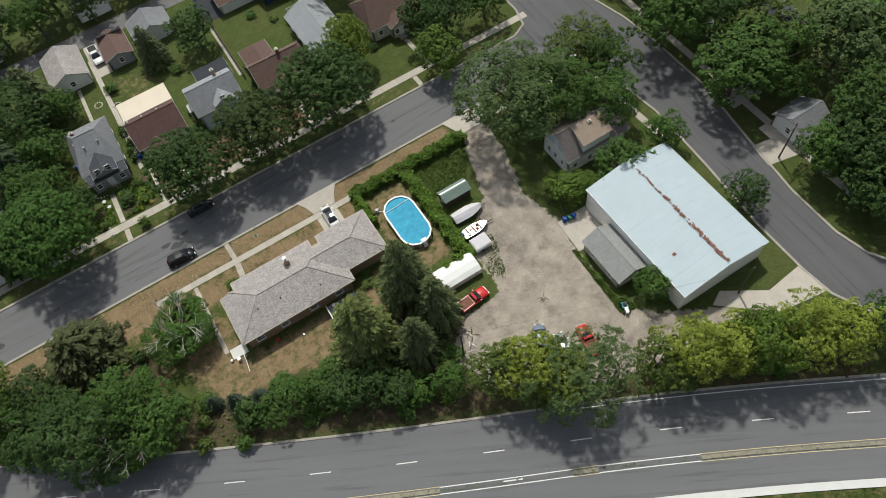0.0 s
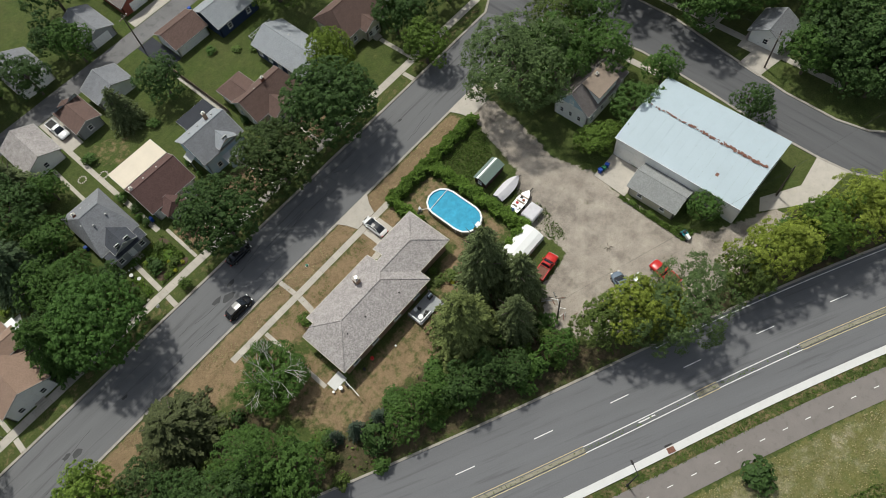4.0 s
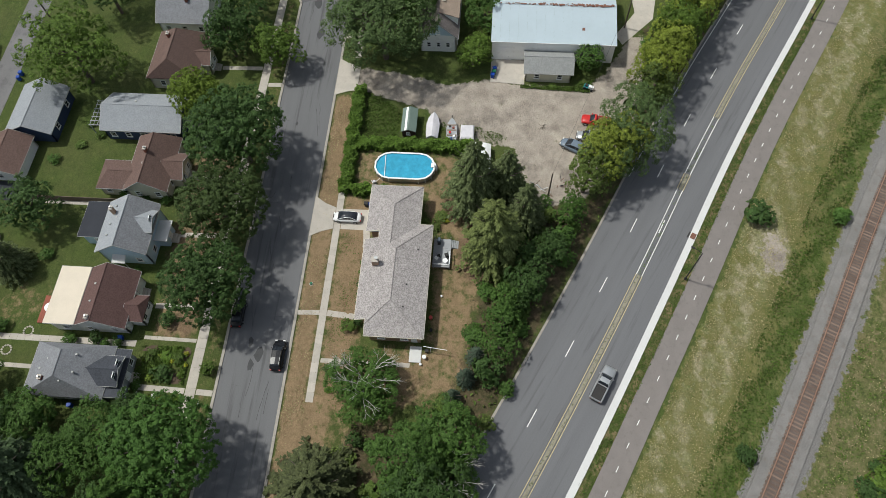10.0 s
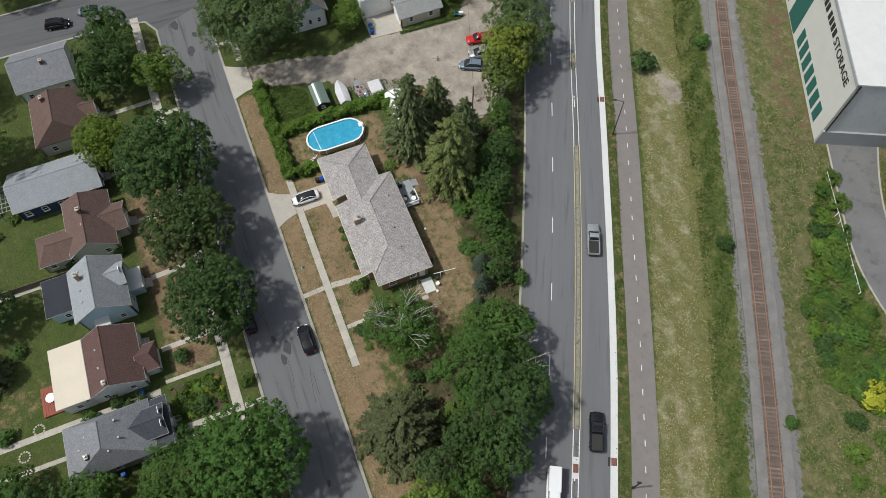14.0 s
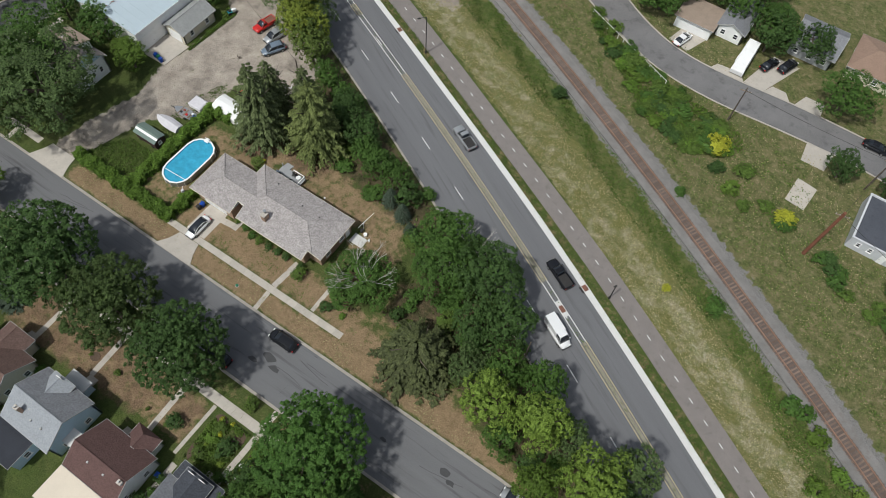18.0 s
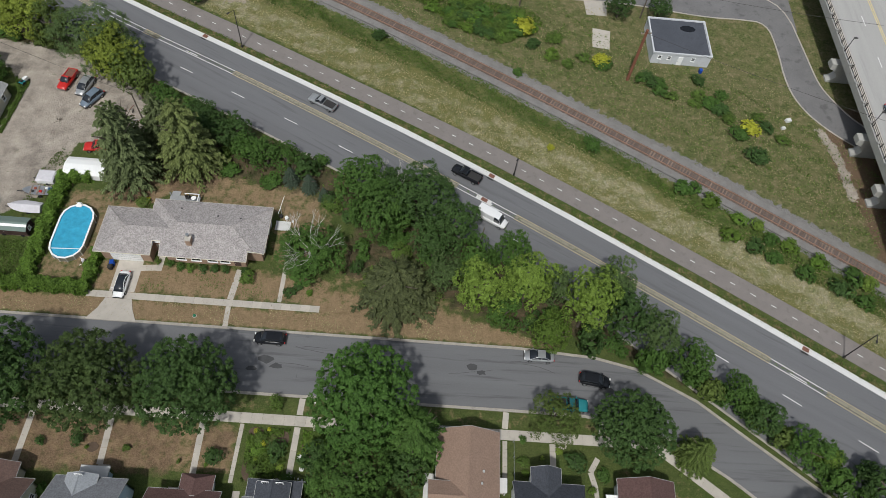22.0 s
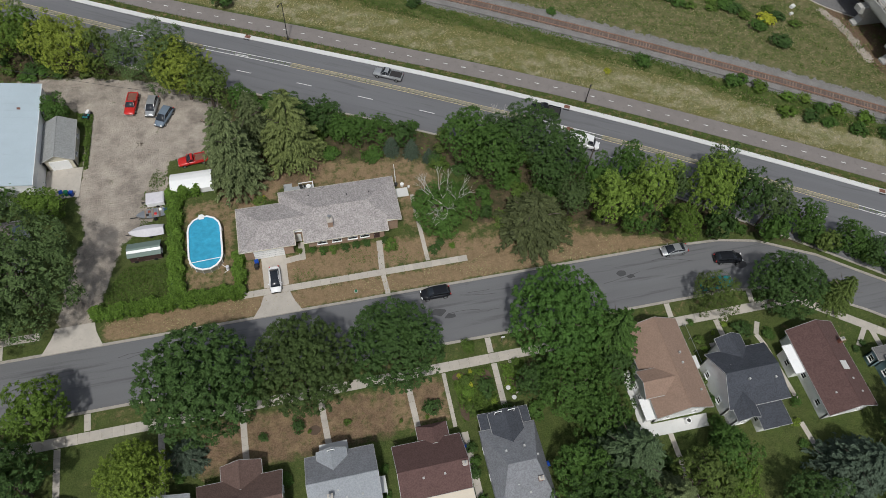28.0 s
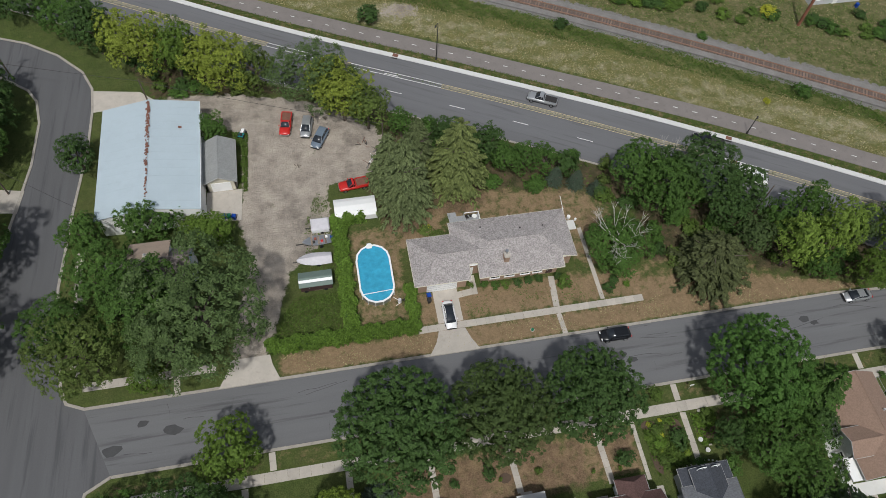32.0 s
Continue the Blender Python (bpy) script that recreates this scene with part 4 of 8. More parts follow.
gable_house("house", "two-storey white house with a dark grey cross-gabled roof", "white", "shingle_dark",
    [(44.9, -29.6, 54.0, -21.6, 4.2, 0.75, "x", dict(hip=(0.0, 0.35), wins=dict(w=2, e=2, s=2))), (47.4, -23.4, 50.8, -19.6, 4.3, 0.7, "y", dict(wins=dict(n=1))), (49.2, -33.0, 53.0, -29.6, 2.8, 0.0, "x", dict(wins=dict(s=1, w=1))), (45.4, -31.4, 48.2, -27.4, 4.3, 0.7, "y", dict(base=0.0, wins=dict(s=1)))],
    [], [(48.0, -26.8, 6.6), (52.2, -27.2, 6.2), (52.6, -25.0, 6.2), (46.4, -24.2, 6.0)], doors=[(49.0, -19.6, "n")])
gable_house("house", "white house with a dark maroon gabled roof and a roof window", "white", "shingle_maroon",
    [(59.6, -33.2, 66.8, -20.2, 3.3, 0.55, "y", dict(wins=dict(w=3, e=4, n=2, s=2))), (58.0, -26.2, 59.6, -22.4, 2.8, 0.0, "y", dict(roof="white", wins=dict(w=1)))], [(66.2, -23.4, 3.4, 5.4, "brick_red")], [(61.2, -30.8, 4.2), (65.2, -31.4, 4.2), (64.6, -29.4, 4.6)], doors=[(63.2, -20.2, "n")])
hm = [o for o in scene.objects if o.name.startswith("house") and o.parent is None][-1]
part("roof_window", Build().slab([(63.5, -28.0, 5.42), (65.0, -28.0, 4.6), (65.0, -26.6, 4.6), (63.5, -26.6, 5.42)], 0.08), "strip", hm, "white rectangular roof window")
hh = gable_house("house", "grey-teal house with a nearly flat taupe roof and vents", "teal_siding", "shingle_taupe",
    [(72.6, -37.6, 82.8, -27.2, 3.6, 0.07, "x", dict(over=0.25, wins=dict(w=3, e=2))), (71.6, -27.2, 80.6, -25.4, 3.0, 0.12, "x", dict(over=0.2, wins=dict(n=3, w=1)))], [(79.0, -31.4, 3.8, 4.7, "white")], [(80.4, -31.0, 4.0), (79.6, -33.0, 4.0), (77.6, -31.0, 4.0), (79.4, -35.0, 3.9)])
hw = gable_house("house", "white gabled house with a brown-grey roof and sandy dormer", "white", "shingle_umber",
    [(-62.8, 16.4, -53.6, 23.2, 4.2, 0.95, "x", dict(wins=dict(n=3, s=2))), (-66.2, 17.6, -62.8, 22.6, 2.8, 0.4, "x", dict(wins=dict(n=1)))],
    [(-59.4, 20.6, 6.8, 7.9, "brick_tan")], [], "houses on the near side")
part("dormer", Build().loft([[(-61.8, 20.0, 5.0), (-61.8, 23.3, 4.0), (-61.8, 23.3, 6.1), (-61.8, 20.0, 7.3)], [(-56.4, 20.0, 5.0), (-56.4, 23.3, 4.0), (-56.4, 23.3, 6.1), (-56.4, 20.0, 7.3)]]), "white", hw)
part("dormer_roof", Build().slab([(-62.1, 19.9, 7.55), (-56.1, 19.9, 7.55), (-56.1, 23.6, 6.25), (-62.1, 23.6, 6.25)][::-1], 0.14), "shingle_sand", hw, "sandy roll roofing on the dormer")
for yy in (18.0, 19.8, 21.6):
    window(hw, -53.6, yy, 1.3, "e", 0.8, 1.2)
window(hw, -53.6, 19.8, 4.5, "e", 0.8, 1.0)
hw.location = (-0.8, -1.3, 0.0)
part("gable_panel", Build().loft([[(-53.62, 17.0, 4.3), (-53.62, 22.6, 4.3), (-53.62, 19.8, 6.9)], [(-53.56, 17.0, 4.3), (-53.56, 22.6, 4.3), (-53.56, 19.8, 6.9)]]), "pale_blue", hw)
gable_house("house", "dark grey-roofed house among trees", "white", "shingle_dark", [(-107.4, 12.6, -99.4, 22.8, 4.0, 0.6, "y", dict(wins=dict(e=3, n=2)))], [(-102.0, 19.4, 5.0, 7.4, "white")], [], "houses beyond the side street")
gable_house("house", "pale grey flat-roofed annexe beside a house", "white", "shingle_blue", [(-98.6, 11.4, -94.2, 18.6, 3.0, 0.3, "x", dict(wins=dict(n=1)))], [], [], "houses beyond the side street")
gable_house("garage", "white garage with a grey shingle roof", "white", "shingle_grey", [(-94.4, 33.6, -88.6, 40.0, 2.8, 0.6, "x", dict(wins=dict(e=1)))], [], [], "houses beyond the side street")
for k, (lab, wl, rf, blk) in enumerate((
    ("navy two-bay garage with a pale grey roof", "navy", "shingle_blue", (-39.8, -56.6, -29.8, -48.8, 3.0, 0.5, "x", dict(wins=dict(n=2)))),
    ("white garage with a brown roof", "white", "shingle_brown", (-28.8, -58.6, -21.2, -52.0, 2.6, 0.5, "x", dict(wins=dict(e=1)))),
    ("white garage with a pale grey roof", "white", "shingle_grey", (-10.8, -59.0, -3.2, -53.6, 2.6, 0.45, "y", {})),
    ("brown-roofed garage with a row of dark panels", "grey_wall", "shingle_brown", (-1.4, -58.4, 3.6, -51.2, 2.6, 0.4, "y", dict(wins=dict(n=1)))),
    ("white garage with a tan shingle roof and a brown door", "white", "shingle_tan", (8.0, -59.4, 15.0, -50.8, 2.8, 0.5, "y", dict(wins=dict(n=1, e=1)))),
    ("maroon garage with a brown-grey roof", "wood_red", "shingle_umber", (-28.8, -79.4, -21.4, -70.6, 2.7, 0.5, "y", {})),
    ("grey garage with white doors", "grey_wall", "shingle_grey", (-17.2, -77.4, -10.8, -68.4, 2.6, 0.45, "y", {})),
    ("blue-grey garage with a grey roof", "teal_siding", "shingle_grey", (-37.6, -76.8, -31.8, -69.4, 2.6, 0.5, "y", {})),
    ("small dark grey shed-like garage", "grey_wall", "shingle_dark", (22.0, -76.0, 27.0, -68.6, 2.6, 0.5, "y", {})),
    ("grey garage behind a yard", "white", "shingle_grey", (-2.0, -78.4, 5.0, -69.0, 2.6, 0.5, "y", {})),
    ("white garage off the alley", "white", "shingle_blue", (-52.0, -78.0, -44.0, -69.4, 2.8, 0.5, "y", {})),
    ("small white garage with a brown shingle roof", "white", "shingle_brown", (30.8, -45.6, 35.4, -37.4, 2.6, 0.4, "y", dict(wins=dict(w=1)))),
    ("white garage with a pinkish shingle roof", "white", "shingle_pink", (41.0, -59.0, 48.0, -51.0, 2.6, 0.5, "y", {})),
)):
    g = gable_house("garage", lab, wl, rf, [blk], group="garages along the alley")
    xm, ya = (blk[0] + blk[2]) / 2, (blk[1] if blk[1] > -64 else blk[3])
    s = -1 if blk[1] > -64 else 1
    d = part("garage_door", Build().box(xm - 1.9, min(ya, ya + s * 0.06), 0.05, xm + 1.9, max(ya, ya + s * 0.06), 2.15), "white", g)
    if k == 3:
        for j in range(5):
            part("solar_panel", Build().slab([(-1.6 + j * 1.05, -58.9, 3.1), (-0.65 + j * 1.05, -58.9, 3.1), (-0.65 + j * 1.05, -57.3, 3.75), (-1.6 + j * 1.05, -57.3, 3.75)], 0.06), "glass", g)

# ---- the warehouse and its lean-to ----
def warehouse():
    w = thing("warehouse", "large pale metal warehouse with a rusty roof ridge", "warehouse")
    x0, y0, x1, y1, e, top = -68.6, 28.7, -53.1, 51.0, 4.8, 6.3
    mid = (x0 + x1) / 2
    for a, b in (((x0, y0), (x0, y1)), ((x1, y0), (x1, y1))):
        part("side_wall", Build().box(a[0] - 0.1, a[1], 0, b[0] + 0.1, b[1], e), "white", w)
    for y in (y0, y1):
        part("end_wall", Build().loft([[(x0, y - 0.1, 0), (x1, y - 0.1, 0), (x1, y - 0.1, e), (mid, y - 0.1, top), (x0, y - 0.1, e)], [(x0, y + 0.1, 0), (x1, y + 0.1, 0), (x1, y + 0.1, e), (mid, y + 0.1, top), (x0, y + 0.1, e)]]), "white", w)
    n = 14
    for i in range(n):
        ya, yb = y0 - 0.3 + (y1 - y0 + 0.6) * i / n, y0 - 0.3 + (y1 - y0 + 0.6) * (i + 1) / n - 0.012
        for xa, sgn in ((x0 - 0.3, 1), (x1 + 0.3, -1)):
            part("roof_sheet", Build().slab([(xa, ya, e - 0.02), (xa, yb, e - 0.02), (mid - 0.001 * sgn, yb, top + 0.1), (mid - 0.001 * sgn, ya, top + 0.1)][::sgn], 0.07), "metal_roof", w)
    cap = part("ridge_cap", Build().box(mid - 0.16, y0 - 0.3, top + 0.07, mid + 0.16, y1 + 0.3, top + 0.13), "metal_roof", w)
    rng = random.Random(4)
    b = Build()
    for i in range(170):
        f = rng.random() ** 0.8
        y = y0 + 0.3 + (y1 - y0 - 0.6) * f
        dx, r = rng.gauss(0, 0.07 + 0.09 * f), rng.uniform(0.05, 0.13 + 0.10 * f)
        zt = top + 0.14 + i * 0.0007
        b.slab([(mid + dx - r, y - r * 1.2, zt), (mid + dx + r, y - r, zt), (mid + dx + r * 0.7, y + r * 1.3, zt), (mid + dx - r * 0.8, y + r, zt)], 0.02)
    tagged(part("rust_streak", b, "rust", w), "flaking rust along the ridge", kind="stuff")
    part("eave_trim", Build().box(x1 + 0.3, y0 - 0.3, e - 0.12, x1 + 0.36, y1 + 0.3, e + 0.03), "white", w)
    door(w, x1 + 0.1, 30.8, "e", 3.0, 3.2, 0.0, "white")
    door(w, -60.9, y0 - 0.1, "s", 3.2, 3.2, 0.0, "white")
    part("roof_stain", Build().slab([(-56.2, 45.0, 5.50), (-55.6, 45.0, 5.34), (-55.6, 45.5, 5.34), (-56.2, 45.5, 5.50)], 0.02), "rust", w)
    for y in (34.0, 40.0, 46.0):
        window(w, x0 - 0.1, y, 2.0, "w", 1.4, 1.0)


warehouse()
s = thing("shed_annexe", "cream block annexe with a grey shingle gable roof beside the warehouse", "shed")
wing(s, -52.6, 35.0, -47.8, 43.3, 2.7, 0.55, "y", "cream", "shingle_sage", (0, 0), 0.35, 0.0, dict(e=2))
door(s, -50.2, 35.0, "s", 3.2, 2.2, 0.05, "white")

# ---- buildings beyond the rails ----
b = thing("block_building", "small pale block building with a black flat roof", "building")
part("wall", Build().box(74.4, 66.4, 0, 86.6, 77.0, 2.8), "block_wall", b)
part("roof", Build().box(74.7, 66.7, 2.8, 86.3, 76.7, 2.86), "flat_slate", b)
for q in ((74.3, 66.3, 86.7, 66.6), (74.3, 76.8, 86.7, 77.1), (74.3, 66.6, 74.6, 76.8), (86.4, 66.6, 86.7, 76.8)):
    part("parapet", Build().box(q[0], q[1], 2.7, q[2], q[3], 3.06), "block_wall", b)
part("roof_puddle", Build().prism([(82.6 + 1.7 * math.cos(a * 0.7), 74.4 + 1.0 * math.sin(a * 0.7)) for a in range(9)], 2.86, 2.875), "paint_black", b, "dark wet patch on the roof")
for x in (76.0, 78.0, 83.0):
    window(b, x, 66.4, 1.3, "s", 0.8, 1.0, "white")
door(b, 80.4, 66.4, "s", 1.0, 2.1, 0.05, "white")

st = thing("storage_building", "tall pale storage building with a white roof and dark green panels", "building", at=(6.2, 93.2, 0), turn=-27.0)
part("wall", Build().box(-60, 0, 0, 0, 30, 15.0), "pale_panel", st)
part("end_wall", Build().box(0.0, 0.5, 3.4, 0.12, 30, 14.9), "block_wall", st)
part("base_course", Build().box(0.0, -0.1, 0, 0.5, 30, 3.4), "grey_wall", st)
part("roof", Build().box(-60.2, -0.2, 15.0, 0.3, 30.2, 15.3), "strip", st)
part("roof_trim", Build().box(-60.3, -0.35, 14.8, 0.4, -0.2, 15.4), "grey_wall", st)
for i in range(7):
    part("wall_panel", Build().box(-5.6 - i * 2.9, -0.08, 1.0, -3.6 - i * 2.9, 0.02, 4.4), "teal_panel", st)
part("entrance_panel", Build().box(-31.0, -0.1, 0.4, -25.4, 0.02, 9.6), "teal_panel", st)
for i in range(6):
    part("wall_panel", Build().box(-35.6 - i * 2.9, -0.08, 1.0, -33.6 - i * 2.9, 0.02, 4.4), "teal_panel", st)
for i in range(3):
    part("downpipe", Build().tube((0.3, 0.4 + i * 11, 0), (0.3, 0.4 + i * 11, 15.0), 0.14), "dark", st)
word = bpy.data.curves.new("sign_word", "FONT")
word.body, word.size, word.extrude = "STORAGE", 2.3, 0.03
sg = new("sign_word", word)
sg.matrix_basis = pose(-12.4, -0.14, 11.6, 90, 0, 0)
sg.parent = st
word.materials.append(M["dark"])
for i in range(8):
    part("sign_bar", Build().box(-24.4 + i * 1.4 + (0.5 if i > 3 else 0), -0.14, 11.7, -23.5 + i * 1.4 + (0.5 if i > 3 else 0), -0.06, 13.2), "dark", st)

# ---- the overpass ----
br = thing("overpass", "concrete overpass with railings and heavy piers", "bridge")
part("deck", Build().box(111.6, -40, 6.0, 133, 150, 7.1), "skin_grey", br)
part("roadway", Build().box(113.2, -40, 7.1, 129.8, 150, 7.14), "bridge_road", br)
for x in (111.4, 132.6):
    part("parapet", Build().box(x, -40, 6.2, x + 0.45, 150, 7.7), "skin_grey", br)
for x, wide in ((111.85, 1.35), (129.8, 2.8)):
    part("sidewalk", Build().box(x, -40, 7.1, x + wide, 150, 7.28), "concrete", br)
for i in range(5):
    part("girder", Build().box(112.6 + i * 4.6, -40, 4.9, 113.4 + i * 4.6, 150, 6.0), "skin_grey", br)
for y in (-12.0, 10.0, 34.0, 46.0, 66.0):
    # hammerhead ends curve down to the columns
    prof = [(110.6, 4.9), (110.6, 3.7), (111.6, 3.3), (112.6, 2.6), (113.0, 1.6), (112.4, 0.8), (111.6, 0.4), (111.6, -0.2), (133.0, -0.2), (132.6, 1.6), (133.0, 2.6), (134.6, 3.6), (134.6, 4.9)]
    part("pier", Build().loft([[(px_, y - 0.9, pz) for px_, pz in prof], [(px_, y + 0.9, pz) for px_, pz in prof]]), "skin_grey", br)
for x in (111.62, 132.82):
    for z in (7.95, 8.35, 8.75):
        part("handrail", Build().tube((x, -40, z), (x, 150, z), 0.05), "dark", br)
    for i in range(76):
        part("rail_post", Build().box(x - 0.07, -39 + i * 2.5, 7.7, x + 0.07, -38.86 + i * 2.5, 8.85), "dark", br)
for i in range(38):
    part("rail_pilaster", Build().box(111.35, -38.2 + i * 5.0, 7.7, 111.9, -37.7 + i * 5.0, 8.0), "skin_grey", br)
for i in range(14):
    for x, y in ((118.7, -34.9), (126.0, -33.6)):
        part("lane_dash", Build().box(x, y + i * 12.2, 7.14, x + 0.16, y + 3.1 + i * 12.2, 7.152), "white_line", br)
for x in (121.55, 121.95):
    part("yellow_line", Build().box(x, -40, 7.14, x + 0.24, 150, 7.152), "yellow_line", br)
for y in (8.0, 27.0, 46.5, 66.0):
    l_ = part("lamp_pole", Build().tube((111.6, y, 7.7), (111.6, y, 11.2), 0.07, n=6), "dark", br)
    part("lamp_head", Build().box(111.5, y - 0.15, 11.1, 112.3, y + 0.15, 11.25), "dark", l_)

# ---- plants ----
def quads_mesh(name, c, nrm, size, rng, slim=0.5, droop=None):
    """Many loose leaf clusters, each a folded diamond."""
    n = len(c)
    r = rng.normal(size=(n, 3))
    u = r - nrm * (r * nrm).sum(1, keepdims=True)
    if droop is not None:
        u = droop + 0.25 * r
        u = u - nrm * (u * nrm).sum(1, keepdims=True)
    u /= np.linalg.norm(u, axis=1, keepdims=True) + 1e-9
    w = np.cross(nrm, u)
    s = size[:, None]
    v = np.stack([c - u * s, c + w * s * slim + nrm * s * 0.12, c + u * s, c - w * s * slim + nrm * s * 0.12], 1).reshape(-1, 3)
    me = bpy.data.meshes.new(name)
    me.from_pydata(v.tolist(), [], np.arange(4 * n).reshape(-1, 4).tolist())
    me.update()
    return me


def unit(a):
    return a / (np.linalg.norm(a, axis=-1, keepdims=True) + 1e-9)


def crown_mesh(seed, R, Hc, lobes, lobe_r, clumps, leaves, size, ragged=0.12, gaps=0.0, knob=0.07, fill=1.0):
    """A crown round (0, 0, 0), half-height Hc, made of rounded sub-crowns; each carries clumps of leaf clusters, and coarser leaves close it inside."""
    rng = np.random.default_rng(seed)
    dirs = []
    apart = 2.2 / math.sqrt(lobes)
    while len(dirs) < lobes:
        d = unit(rng.normal(size=3) + [0, 0, 0.25])
        if d[2] > -0.62 and all(np.linalg.norm(d - e) > apart for e in dirs):
            dirs.append(d)
        else:
            apart *= 0.999
    dirs = np.array(dirs)
    rad = lobe_r * rng.uniform(0.72, 1.25, lobes)
    mid = dirs * (np.clip(1 + rng.normal(0, ragged, lobes), 0.6, 1.25) - rad)[:, None]
    mid, rad = np.concatenate([mid, [[0, 0, 0.05]]]), np.append(rad, 0.62)
    live = np.append(rng.uniform(size=lobes) >= gaps, True)

    def skin(count):
        """Points over the outside of the union of the sub-crowns, with their outward way."""
        n = count * 6
        k = rng.choice(lobes + 1, n, p=rad**2 / (rad**2).sum())
        out = unit(mid + 1e-6)
        d = unit(rng.normal(size=(n, 3)) + 0.75 * out[k] + [0, 0, 0.35])
        p = mid[k] + d * rad[k][:, None]
        inn = (np.linalg.norm(p[:, None] - mid[None], axis=2) < 0.93 * rad[None]) & (np.arange(lobes + 1)[None] != k[:, None])
        ok = ~inn.any(1) & (p[:, 2] > -0.8) & live[k]
        return p[ok][:count], d[ok][:count]

    cc, d = skin(clumps)
    cc = cc * rng.uniform(0.95, 1.03, (len(cc), 1))
    cr = rng.uniform(knob * 0.7, knob * 1.35, len(d))
    e = unit(rng.normal(size=(len(d), leaves, 3)) + 0.8 * d[:, None] + [0, 0, 0.5])
    p = (cc[:, None] + e * cr[:, None, None] * rng.uniform(0.35, 1.12, (len(d), leaves, 1))).reshape(-1, 3)
    nn = unit(e * 0.75 + d[:, None] * 0.3 + [0, 0, 0.4] + rng.normal(0, 0.34, e.shape)).reshape(-1, 3)
    sz = size * rng.uniform(0.6, 1.25, len(p))
    ci, di = skin(int(clumps * 0.9 * fill))
    cj, dj = skin(int(clumps * 0.3 * fill))
    p = np.concatenate([p, ci * 0.84, cj * 0.60]) * [R, R, Hc]
    nn = np.concatenate([nn, di, dj])
    sz = np.concatenate([sz, size * 2.3 * rng.uniform(0.7, 1.2, len(di)), size * 4.6 * rng.uniform(0.7, 1.2, len(dj))])
    return quads_mesh("crown", p, nn, sz * (R if R < 1.5 else 1), rng)


def trunk_mesh(seed, h, r, limbs, reach, zc):
    rng = random.Random(seed)
    b = Build()
    top = Vector((rng.uniform(-0.2, 0.2), rng.uniform(-0.2, 0.2), h * 0.75))
    b.tube((0, 0, -0.1), (0, 0, h * 0.3), r * 1.25, r, 8).tube((0, 0, h * 0.3), top, r, r * 0.35, 7)
    for i in range(limbs):
        a, z = i * 2.4 + rng.uniform(-0.4, 0.4), h * rng.uniform(0.25, 0.6)
        p = Vector((0, 0, z))
        q = p + Vector((math.cos(a) * reach * 0.4, math.sin(a) * reach * 0.4, h * 0.16))
        e = q + Vector((math.cos(a + 0.3) * reach * 0.4, math.sin(a + 0.3) * reach * 0.4, h * 0.12))
        b.tube(p, q, r * 0.5, r * 0.3, 6).tube(q, e, r * 0.3, r * 0.08, 5)
    return b.mesh("trunk")


def spruce_mesh(seed, H, R, levels=15, sprays=30, size=0.36, full=0.62):
    """Tiers of drooping boughs with gaps between them; each bough is a feather of needle sprays."""
    rng = np.random.default_rng(seed)
    cs, ns, ds, ss = [], [], [], []
    for i in range(levels):
        f = i / levels
        z, r = 0.11 * H + 0.885 * H * f, R * (1 - f) ** full * rng.uniform(0.92, 1.06) + 0.12
        nb = max(5, int(13 * (1 - f) + 5))
        for j in range(nb):
            a = 2 * math.pi * (j + rng.uniform(-0.3, 0.3)) / nb + i * 0.83
            rr = r * rng.uniform(0.74, 1.12)
            lift = rng.normal(0, 0.18)
            out = np.array([math.cos(a), math.sin(a), 0.0])
            side = np.array([-out[1], out[0], 0.0])
            t = rng.uniform(0.12, 1, sprays) ** 0.7
            off = rng.uniform(-1, 1, sprays) * (0.12 + 0.36 * t * (1.15 - t)) * min(rr, 3.2) * 0.55
            p = out * (t * rr)[:, None] + side * off[:, None]
            p[:, 2] = z + lift + 0.10 * t * rr - 0.22 * (t**2) * rr - np.abs(off) * 0.45 + rng.normal(0, 0.04, sprays)
            cs.append(p)
            ns.append(unit(np.array([0, 0, 1.0]) + out * 0.4 + side * (np.sign(off) * 0.5)[:, None] + rng.normal(0, 0.22, (sprays, 3))))
            ds.append(np.tile(out, (sprays, 1)) + side * (np.sign(off) * 0.9)[:, None] + [0, 0, -0.25] + rng.normal(0, 0.35, (sprays, 3)))
            ss.append(size * rng.uniform(0.7, 1.15, sprays) * (0.7 + 0.3 * (1 - f)))
    return quads_mesh("crown", np.concatenate(cs), np.concatenate(ns), np.concatenate(ss), rng, 0.42, np.concatenate(ds))


